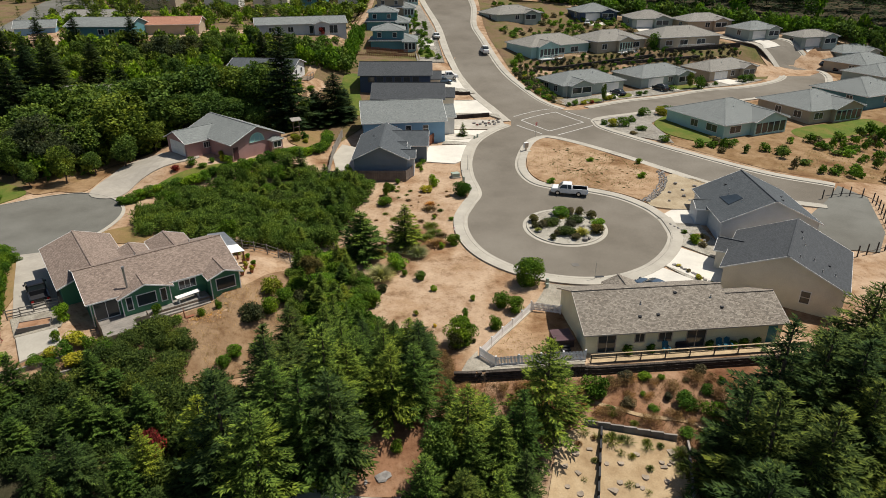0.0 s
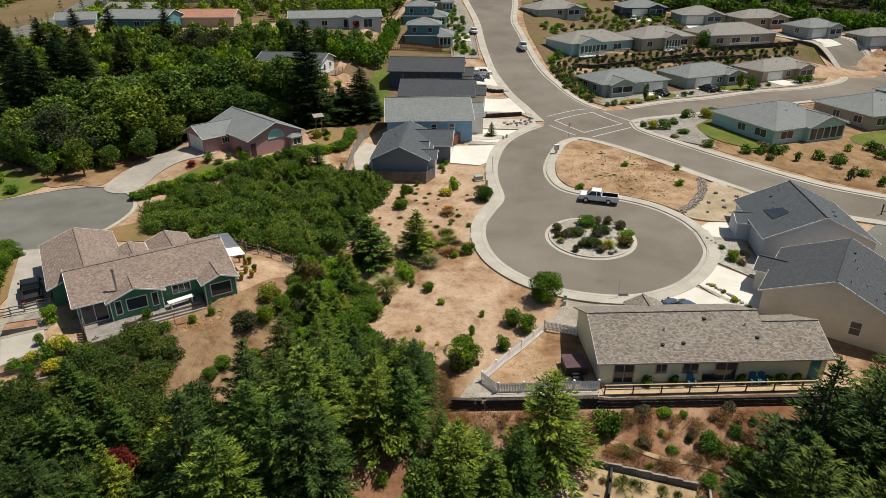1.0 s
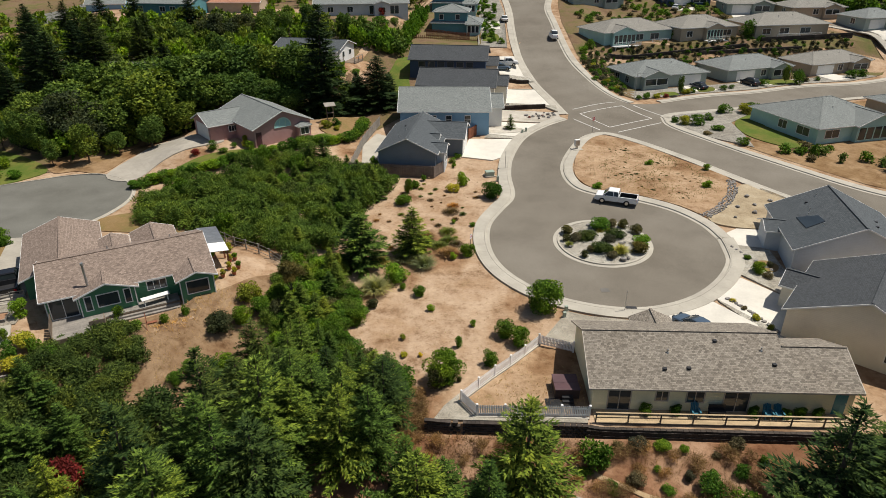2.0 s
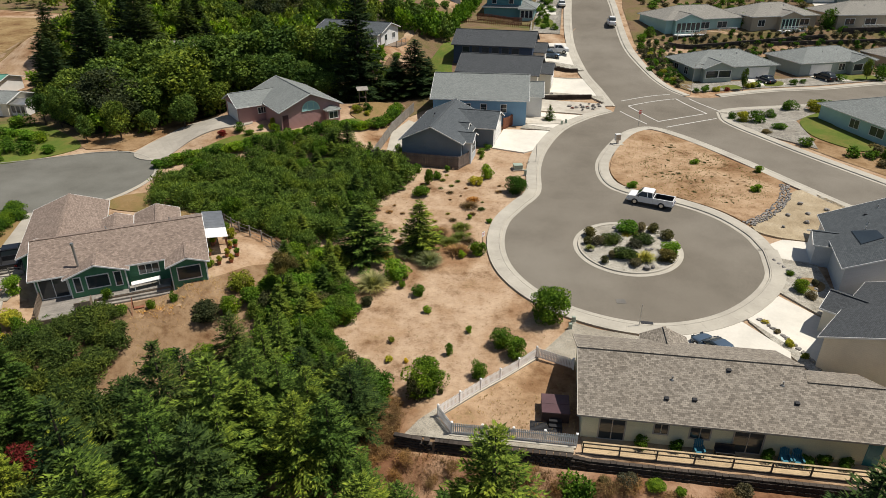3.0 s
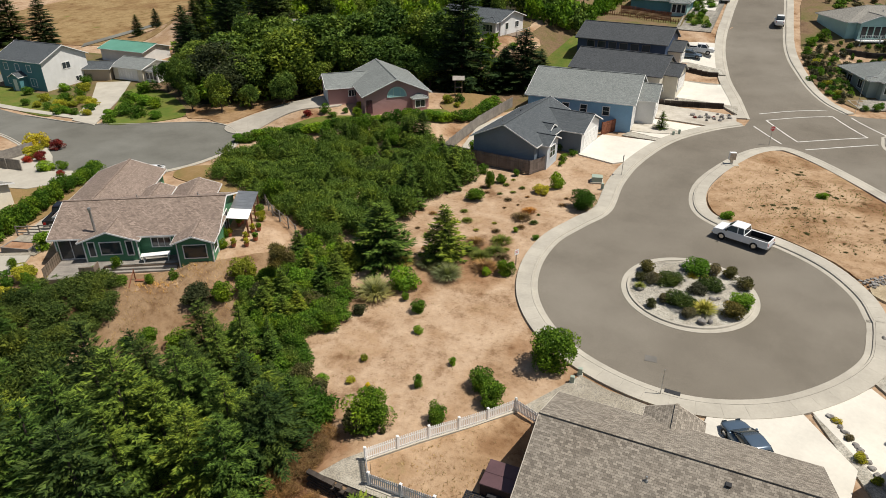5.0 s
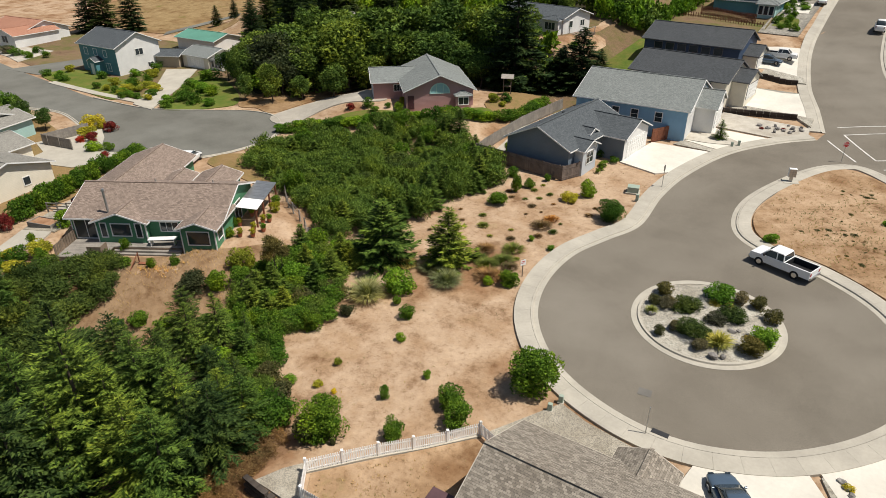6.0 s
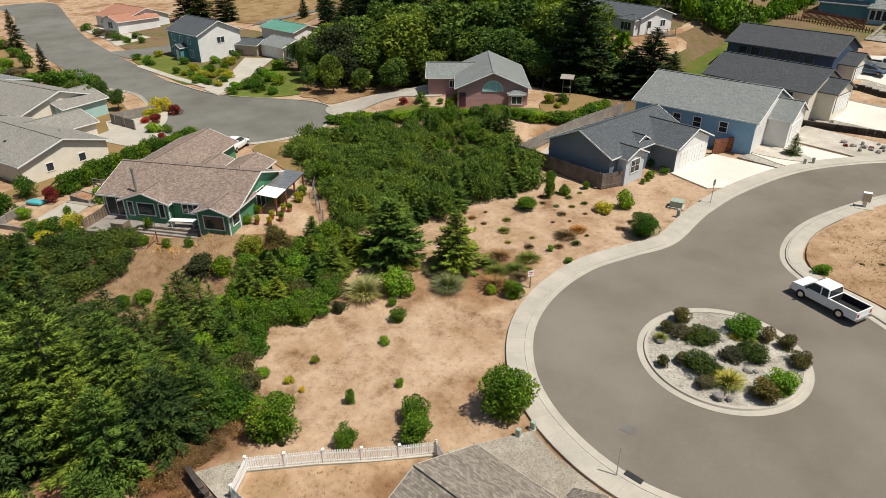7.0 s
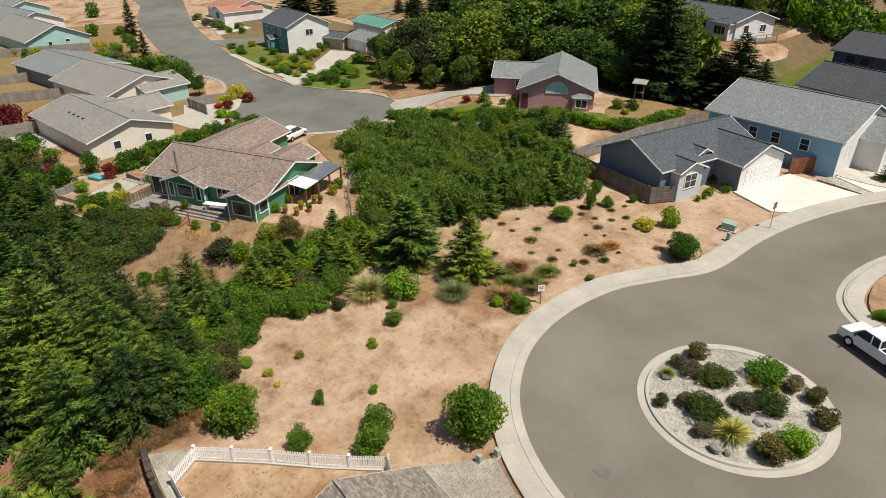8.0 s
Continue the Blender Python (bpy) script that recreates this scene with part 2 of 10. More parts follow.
M = {
    "dirt": bare_soil("dry_soil", (0.415, 0.308, 0.214), (0.335, 0.229, 0.144), (0.242, 0.142, 0.079), (0.325, 0.240, 0.140)),
    "slope_soil": bare_soil("orange_slope_soil", (0.285, 0.195, 0.112), (0.215, 0.138, 0.070), (0.165, 0.094, 0.048), (0.15, 0.15, 0.05)),
    "old_drive": plain("tan_aged_concrete", (0.37, 0.335, 0.28), 0.14, 0.85, 0.4, 5.0, relief=0.1),
    "lawn": ground_like("lawn", [(0.25, 0.20, 0.065), (0.17, 0.185, 0.042), (0.12, 0.165, 0.030), (0.085, 0.135, 0.024)], 0.3, 9.0, 0.5),
    "drylawn": ground_like("dry_lawn", [(0.34, 0.24, 0.12), (0.30, 0.20, 0.09), (0.20, 0.17, 0.06)], 0.3, 8.0, 0.5),
    "gravel": ground_like("gravel", [(0.36, 0.335, 0.285), (0.46, 0.435, 0.375), (0.55, 0.525, 0.465)], 1.2, 14.0, 0.6, grain=0.82, pebble=9.0),
    "plot_sand": ground_like("yellow_sand", [(0.36, 0.245, 0.135), (0.50, 0.365, 0.215), (0.58, 0.445, 0.28)], 0.5, 7.0, 0.4, grain=0.8),
    "paver": plain("tan_paver", (0.34, 0.275, 0.21), 0.25, 0.9, 1.2, 7.0, relief=0.4),
    "sand": ground_like("sandy_soil", [(0.36, 0.28, 0.18), (0.48, 0.39, 0.26), (0.55, 0.46, 0.33)], 0.5, 7.0, 0.4),
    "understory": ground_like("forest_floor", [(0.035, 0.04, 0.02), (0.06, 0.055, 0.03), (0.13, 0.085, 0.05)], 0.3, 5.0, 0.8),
    "garden": ground_like("garden_ground", [(0.13, 0.08, 0.048), (0.225, 0.15, 0.09), (0.17, 0.14, 0.058), (0.10, 0.12, 0.032)], 0.14, 4.0, 0.6),
    "straw": bare_soil("straw_ground", (0.385, 0.275, 0.178), (0.305, 0.205, 0.122), (0.225, 0.135, 0.073), (0.225, 0.190, 0.080)),
    "meadow": bare_soil("meadow_grass", (0.28, 0.205, 0.105), (0.235, 0.16, 0.078), (0.19, 0.12, 0.06), (0.14, 0.155, 0.04)),
    "brown_soil": bare_soil("brown_slope_soil", (0.265, 0.184, 0.112), (0.20, 0.128, 0.073), (0.15, 0.087, 0.046), (0.17, 0.14, 0.06)),
    "redsoil": bare_soil("reddish_bank_soil", (0.35, 0.225, 0.145), (0.26, 0.145, 0.085), (0.18, 0.090, 0.050), (0.22, 0.165, 0.075)),
    "pea_gravel": ground_like("pea_gravel", [(0.33, 0.30, 0.245), (0.42, 0.385, 0.32), (0.49, 0.455, 0.385)], 0.9, 12.0, 0.5, grain=0.8, pebble=14.0),
    "paleyard": ground_like("pale_fine_gravel", [(0.42, 0.38, 0.32), (0.50, 0.46, 0.39), (0.56, 0.52, 0.45)], 0.8, 9.0, 0.3, grain=0.82),
    "fence_white": plain("fence_white", (0.86, 0.85, 0.83), 0.04, 0.5, 0.5, 5.0, relief=0.05),
    "juniper": leafy("juniper_needles", (0.018, 0.036, 0.010), (0.085, 0.115, 0.028), 0.2),
    "greygravel": ground_like("grey_gravel", [(0.27, 0.25, 0.22), (0.35, 0.33, 0.29), (0.42, 0.40, 0.35)], 0.9, 12.0, 0.5, grain=0.8, pebble=5.0),
    "asphalt": ground_like("asphalt", [(0.192, 0.171, 0.139), (0.225, 0.201, 0.164), (0.247, 0.221, 0.181)], 0.15, 18.0, 0.12, 0.85),
    "asphalt_old": ground_like("old_asphalt", [(0.165, 0.163, 0.143), (0.195, 0.192, 0.168), (0.215, 0.211, 0.185)], 0.2, 18.0, 0.15, 0.85),
    "concrete": plain("concrete", (0.425, 0.39, 0.325), 0.12, 0.85, 0.4, 5.0, relief=0.1, per=0.05),
    "drive": plain("pale_concrete", (0.64, 0.60, 0.52), 0.10, 0.8, 0.3, 4.0, relief=0.08, per=0.06),
    "block": plain("wall_block", (0.085, 0.068, 0.056), 0.3, 0.9, 0.6, 9.0, relief=0.6, per=0.4),
    "white": plain("white_paint", (0.76, 0.75, 0.72), 0.06, 0.5, 0.5, 5.0, relief=0.05),
    "line": plain("road_paint", (0.62, 0.60, 0.55), 0.2, 0.7, 1.0, 8.0, relief=0.1),
    "glass": plain("window_glass", (0.035, 0.045, 0.05), 0.2, 0.06, 0.3, 1.0, relief=0, spec=0.6),
    "dark": plain("dark_plastic", (0.03, 0.03, 0.032), 0.2, 0.5, 1.0, 5.0, relief=0.1),
    "metal": plain("galvanised_metal", (0.45, 0.45, 0.44), 0.15, 0.4, 1.0, 5.0, metal=0.8, relief=0.05),
    "rubber": plain("tyre_rubber", (0.02, 0.02, 0.02), 0.2, 0.85, 2.0, 9.0, relief=0.1),
    "bark": plain("bark", (0.10, 0.075, 0.055), 0.35, 0.95, 1.5, 12.0, relief=0.7),
    "wood": plain("weathered_wood", (0.24, 0.18, 0.13), 0.25, 0.85, 1.0, 9.0, relief=0.3, per=0.2),
    "greywood": plain("grey_wood", (0.30, 0.27, 0.235), 0.22, 0.85, 1.0, 9.0, relief=0.3, per=0.18),
    "newwood": plain("tan_deck_wood", (0.50, 0.37, 0.22), 0.2, 0.75, 1.0, 9.0, relief=0.2, per=0.15),
    "redwood": plain("red_wood", (0.26, 0.10, 0.055), 0.25, 0.8, 1.0, 8.0, relief=0.3, per=0.2),
    "rock": plain("rock", (0.28, 0.26, 0.24), 0.35, 0.9, 1.2, 7.0, relief=0.8),
    "roof_tan": shingle("tan_shingle", (0.185, 0.160, 0.130), (0.38, 0.335, 0.275), (0.9, 0.88, 0.86)),
    "roof_brown": shingle("brown_shingle", (0.205, 0.155, 0.125), (0.36, 0.278, 0.225), (0.9, 0.89, 0.88)),
    "roof_slate": shingle("slate_shingle", (0.076, 0.086, 0.092), (0.118, 0.130, 0.138), (0.9, 0.91, 0.92)),
    "roof_dark": shingle("dark_shingle", (0.062, 0.067, 0.071), (0.092, 0.098, 0.104), (0.9, 0.91, 0.92)),
    "roof_grey": shingle("grey_shingle", (0.195, 0.208, 0.198), (0.275, 0.292, 0.278), (0.9, 0.91, 0.91)),
    "roof_warm": shingle("warm_grey_shingle", (0.25, 0.235, 0.205), (0.33, 0.313, 0.275), (0.9, 0.9, 0.89)),
    "roof_red": shingle("terracotta_shingle", (0.42, 0.20, 0.13), (0.5, 0.26, 0.17), (0.85, 0.82, 0.8)),
    "roof_green": plain("green_metal_roof", (0.11, 0.27, 0.20), 0.12, 0.5, 0.3, 3.0, relief=0.05),
    "w_cream": siding("cream_siding", (0.88, 0.83, 0.56)),
    "w_beige": siding("beige_siding", (0.80, 0.74, 0.61)),
    "w_pale": siding("pale_grey_siding", (0.56, 0.60, 0.63)),
    "w_green": siding("green_siding", (0.085, 0.25, 0.135)),
    "w_pink": siding("pink_siding", (0.44, 0.26, 0.245)),
    "w_slate": siding("slate_blue_siding", (0.17, 0.205, 0.24)),
    "w_blue": siding("pale_blue_siding", (0.23, 0.42, 0.60)),
    "w_white": siding("white_siding", (0.77, 0.76, 0.73)),
    "w_teal": siding("teal_siding", (0.10, 0.26, 0.29)),
    "w_aqua": siding("aqua_siding", (0.40, 0.60, 0.56)),
    "w_sage": siding("sage_siding", (0.36, 0.42, 0.38)),
    "w_tan": siding("tan_siding", (0.46, 0.38, 0.28)),
    "w_navy": siding("navy_siding", (0.05, 0.08, 0.14)),
    "t_tan": plain("tan_trim", (0.46, 0.41, 0.34), 0.08, 0.5, 0.5, 5.0, relief=0.05),
    "t_grey": plain("dark_grey_trim", (0.13, 0.13, 0.13), 0.08, 0.5, 0.5, 5.0, relief=0.05),
    "t_aqua": plain("pale_green_trim", (0.42, 0.62, 0.55), 0.08, 0.5, 0.5, 5.0, relief=0.05),
    "conifer": leafy("spruce_needles", (0.020, 0.046, 0.009), (0.195, 0.265, 0.044), 0.1),
    "conifer_dark": leafy("dark_shaded_spruce_needles", (0.012, 0.028, 0.009), (0.100, 0.140, 0.034), 0.08),
    "conifer_far": leafy("fir_needles", (0.014, 0.030, 0.012), (0.075, 0.108, 0.034), 0.1),
    "broad": leafy("alder_leaves", (0.032, 0.066, 0.014), (0.190, 0.268, 0.056), 0.22),
    "shrub": leafy("shrub_leaves", (0.040, 0.095, 0.012), (0.155, 0.255, 0.028), 0.25),
    "thicket": leafy("thicket_leaves", (0.040, 0.078, 0.017), (0.210, 0.290, 0.052), 0.25),
    "bramble": leafy("bramble_leaves", (0.022, 0.042, 0.012), (0.112, 0.152, 0.034), 0.12),
    "bright": leafy("bright_leaves", (0.075, 0.17, 0.014), (0.26, 0.40, 0.04), 0.28),
    "yellow": leafy("yellow_leaves", (0.20, 0.19, 0.018), (0.56, 0.50, 0.055), 0.25),
    "redleaf": leafy("red_leaves", (0.13, 0.02, 0.022), (0.40, 0.06, 0.05), 0.25),
    "mauve": leafy("brownish_leaves", (0.105, 0.085, 0.045), (0.25, 0.20, 0.12), 0.25),
    "drygrass": leafy("dry_grass", (0.36, 0.25, 0.14), (0.52, 0.39, 0.23), 0.3),
    "redgrass": leafy("reddish_grass", (0.19, 0.10, 0.055), (0.40, 0.25, 0.13), 0.25),
    "greengrass": leafy("green_grass", (0.09, 0.12, 0.025), (0.24, 0.26, 0.07), 0.25),
    "pampas": leafy("pampas_blades", (0.27, 0.27, 0.11), (0.56, 0.52, 0.28), 0.4),
}


def paint(name, c, rough=0.35, metal=0.0):
    return plain(name, c, 0.06, rough, 0.8, 6.0, metal, 0.0, 0, 0.5)


# ---------------------------------------------------------------- building kit

def mesh_object(name, bm, material, parent=None, label=""):
    me = bpy.data.meshes.new(name)
    bm.to_mesh(me)
    bm.free()
    if material:
        me.materials.append(material)
    ob = new(name, me)
    if parent:
        ob.parent = parent
    if label:
        ob["label"] = label
    return ob


def part(name, bm, material, parent, label=""):
    return mesh_object(name, bm, material, parent, label)


def thing(name, label, category, x=0.0, y=0.0, z=0.0, rz=0.0, group="", kind=""):
    ob = new(name)
    ob.matrix_basis = pose(x, y, z, 0, 0, rz)
    ob.empty_display_size = 0.2
    return tagged(ob, label, category, group, kind)


def box(bm, x0, y0, z0, x1, y1, z1, m=None):
    v = [bm.verts.new((x, y, z)) for z in (z0, z1) for x, y in ((x0, y0), (x1, y0), (x1, y1), (x0, y1))]
    if m is not None:
        for q in v:
            q.co = m @ q.co
    for f in ((3, 2, 1, 0), (4, 5, 6, 7), (0, 1, 5, 4), (1, 2, 6, 5), (2, 3, 7, 6), (3, 0, 4, 7)):
        bm.faces.new([v[i] for i in f])
    return v


def boxes(*rows):
    bm = bmesh.new()
    for r in rows:
        box(bm, *r)
    return bm


def soft(bm, r=0.02, seg=2):
    bmesh.ops.bevel(bm, geom=bm.edges[:], offset=r, segments=seg, affect="EDGES", profile=0.5)
    return bm


def prism(bm, pts, z0, z1):
    """an upright prism over a plan outline"""
    lo, hi = [bm.verts.new((x, y, z0)) for x, y in pts], [bm.verts.new((x, y, z1)) for x, y in pts]
    n = len(pts)
    bm.faces.new(hi)
    bm.faces.new(lo[::-1])
    for i in range(n):
        bm.faces.new((lo[i], lo[(i + 1) % n], hi[(i + 1) % n], hi[i]))


def tube(bm, p0, p1, r0, r1=None, n=8, cap=True):
    r1 = r0 if r1 is None else r1
    p0, p1 = Vector(p0), Vector(p1)
    q = (p1 - p0).to_track_quat("Z", "Y")
    ring = []
    for p, r in ((p0, r0), (p1, r1)):
        ring.append([bm.verts.new(p + q @ Vector((r * math.cos(2 * math.pi * i / n), r * math.sin(2 * math.pi * i / n), 0))) for i in range(n)])
    for i in range(n):
        bm.faces.new((ring[0][i], ring[0][(i + 1) % n], ring[1][(i + 1) % n], ring[1][i]))
    if cap:
        bm.faces.new(ring[1])
        bm.faces.new(ring[0][::-1])


def sm(a, b, v):
    u = min(1.0, max(0.0, (v - a) / (b - a)))
    return u * u * (3 - 2 * u)


def ramp(a, b, v):
    if v < a:
        return 0.0
    if v < b:
        return (v - a) ** 2 / (2 * (b - a))
    return v - (a + b) / 2


def ground_z(x, y):
    # an even incline that eases off at the crossing; level west of the plot
    flat = 0.026 * ramp(84, 96, y)
    z = 0.058 * (y - 79) - 0.045 * ramp(100, 116, y)
    up = sm(92, 104, y)
    z = flat + (z - flat) * sm(-24 - 8 * up, -11 - 9 * up, x) + 0.3 * flat * sm(-45, -24, x) * sm(-11, -20, x)
    street = 0.129 * ramp(124, 142, y)
    # terrace east of the street, then a bank up to the upper row
    d = y - 0.30 * (x - 30) - 166
    e = sm(17, 30, x)
    z += street * (1 - e) + (6.0 * sm(0, 13, d) + 0.1 * ramp(186, 200, y)) * e
    # falls away east of the lower road
    z -= 4.0 * sm(60, 95, x) * (1 - sm(100, 140, y))
    z += 0.9 * sm(5, 0, x) * sm(-36, -26, x) * sm(138, 147, y) * sm(182, 168, y)
    # pad of the pink house
    z += 2.3 * sm(-56, -46, x) * sm(-20, -27, x) * sm(94, 103, y) * sm(128, 118, y)
    # west side is level
    z -= sm(-48, -62, x) * 0.6 * street
    z += 0.7 * sm(-18, -24, x) * sm(80, 70, y) * sm(-46, -38, x) * sm(50, 58, y)
    # wooded hill behind the pink house, stepping up to the upper gardens
    w = sm(-23.5, -31, x) * sm(-132, -112, x) * sm(124, 142, y)
    z += w * (8.4 + 0.2 * (ramp(150, 156, y) - ramp(172, 182, y)) - z)
    # lower ground under the deck of the green house
    u, v = 0.8007 * (x + 35.6) + 0.599 * (y - 56.3), 0.8007 * (y - 56.3) - 0.599 * (x + 35.6)
    z -= 0.6 * sm(-2.0, -0.6, u) * sm(12.8, 11.2, u) * sm(-5.2, -3.8, v) * sm(6, 3, v)
    # hillside towards the south and below the green house
    s = 49.85 + 0.105 * (x - 4) + (4.25 - 0.05 * (2 - x)) * sm(2, -3.5, x)
    # yard and deck of the near house, filled level behind the block wall
    pad = sm(-0.4, 2.0, x) * sm(38, 34, x) * sm(61, 55, y) * max(0.0, -0.78 - 0.16 * sm(13, 15, x) - z)
    z += pad
    fall = 0.30 * ramp(0, 7, s - y) + 0.95 * sm(-0.05, 0.3, s - y) * sm(-1, 2.0, x) * sm(44, 37, x) + pad * sm(0.5, 3.5, s - y)
    d = (x + 23.5) * 0.653 - (y - 64.3) * 0.757
    fall = max(fall, 0.30 * ramp(0, 4, d) * sm(-11, -19, x) * sm(64, 58, y))
    return z - fall


def curve(pts, closed=False, step=0.7):
    """a smooth line through the points, sampled about every step metres"""
    P = [Vector((*p, 0)) for p in pts]
    n = len(P)
    out = []
    for i in range(n if closed else n - 1):
        a, b = P[i], P[(i + 1) % n]
        pa = P[i - 1] if closed or i > 0 else a * 2 - b
        pb = P[(i + 2) % n] if closed or i + 2 < n else b * 2 - a
        k = max(1, round((b - a).length / step))
        for j in range(k):
            u = j / k
            q = 0.5 * (2 * a + (b - pa) * u + (2 * pa - 5 * a + 4 * b - pb) * u * u + (3 * a - pa - 3 * b + pb) * u ** 3)
            out.append((q.x, q.y))
    if not closed:
        out.append((P[-1].x, P[-1].y))
    return out


def inside(p, poly):
    x, y = p
    hit, j = False, len(poly) - 1
    for i in range(len(poly)):
        xi, yi = poly[i]
        xj, yj = poly[j]
        if (yi > y) != (yj > y) and x < (xj - xi) * (y - yi) / (yj - yi) + xi:
            hit = not hit
        j = i
    return hit


def sheet(name, outline, lift, material, label, category, step=2.0, skirt=0.12, level=None, kind="structure", smooth=True, flat=None):
    """a piece of made ground inside an outline, draped over the land and closed at its edge"""
    poly = curve(outline, True, min(step, 1.2)) if smooth else outline
    xs, ys = [p[0] for p in poly], [p[1] for p in poly]
    pts = [Vector(p) for p in poly]
    n = len(pts)
    x = min(xs) + step / 2
    while x < max(xs):
        y = min(ys) + step / 2
        while y < max(ys):
            if inside((x, y), poly):
                pts.append(Vector((x, y)))
            y += step
        x += step
    vs, es, fs, *_ = delaunay_2d_cdt(pts, [(i, (i + 1) % n) for i in range(n)], [list(range(n))], 1, 0.001)
    bm = bmesh.new()
    z = (lambda px, py: flat) if flat is not None else (lambda px, py: ground_z(px, py) + lift)
    bv = [bm.verts.new((v.x, v.y, z(v.x, v.y))) for v in vs]
    for f in fs:
        try:
            bm.faces.new([bv[i] for i in f])
        except ValueError:
            pass
    bm.normal_update()
    for f in bm.faces:
        if f.normal.z < 0:
            f.normal_flip()
    rim = [e for e in bm.edges if len(e.link_faces) == 1]
    if skirt:
        r = bmesh.ops.extrude_edge_only(bm, edges=rim)
        for v in r["geom"]:
            if isinstance(v, bmesh.types.BMVert):
                v.co.z -= skirt
    ob = mesh_object(name, bm, material)
    return tagged(ob, label, category, "", kind)


def sweep(bm, path, profile, closed=False):
    """a strip along a plan line; profile: (sideways, up) pairs; up is above the land"""
    n = len(path)
    rows = []
    for i, (x, y) in enumerate(path):
        a = path[i - 1] if closed or i else path[i]
        b = path[(i + 1) % n] if closed or i + 1 < n else path[i]
        d = Vector((b[0] - a[0], b[1] - a[1]))
        d = d.normalized() if d.length else Vector((1, 0))
        nx, ny = -d.y, d.x
        rows.append([bm.verts.new((x + nx * s, y + ny * s, ground_z(x + nx * s, y + ny * s) + u)) for s, u in profile])
    for i in range(n if closed else n - 1):
        a, b = rows[i], rows[(i + 1) % n]
        for j in range(len(profile) - 1):
            bm.faces.new((a[j], b[j], b[j + 1], a[j + 1]))


# ---------------------------------------------------------------- houses
class Wing:
    pass


def roof_uv(bm):
    uv = bm.loops.layers.uv.new("UVMap")
    bm.normal_update()
    for f in bm.faces:
        n = f.normal
        across = Vector((-n.y, n.x, 0))
        across = across.normalized() if across.length > 1e-4 else Vector((1, 0, 0))
        up = n.cross(across)
        for l in f.loops:
            l[uv].uv = (l.vert.co.dot(across), l.vert.co.dot(up))


def slab(bm, pts, t=0.13):
    """a roof plane of some thickness"""
    hi = [bm.verts.new(p) for p in pts]
    lo = [bm.verts.new((p[0], p[1], p[2] - t)) for p in pts]
    bm.faces.new(hi)
    bm.faces.new(lo[::-1])
    n = len(pts)
    for i in range(n):
        bm.faces.new((hi[i], lo[i], lo[(i + 1) % n], hi[(i + 1) % n]))


def bar(bm, a, b, w=0.05, h=0.17):
    """a board from a to b, set on edge"""
    a, b = Vector(a), Vector(b)
    d = (b - a)
    side = Vector((-d.y, d.x, 0)).normalized() * (w / 2)
    v = []
    for p in (a, b):
        for s, u in ((-1, -h), (1, -h), (1, 0), (-1, 0)):
            v.append(bm.verts.new(p + side * s + Vector((0, 0, u))))
    for f in ((0, 1, 2, 3), (7, 6, 5, 4), (0, 4, 5, 1), (1, 5, 6, 2), (2, 6, 7, 3), (3, 7, 4, 0)):
        bm.faces.new([v[i] for i in f])


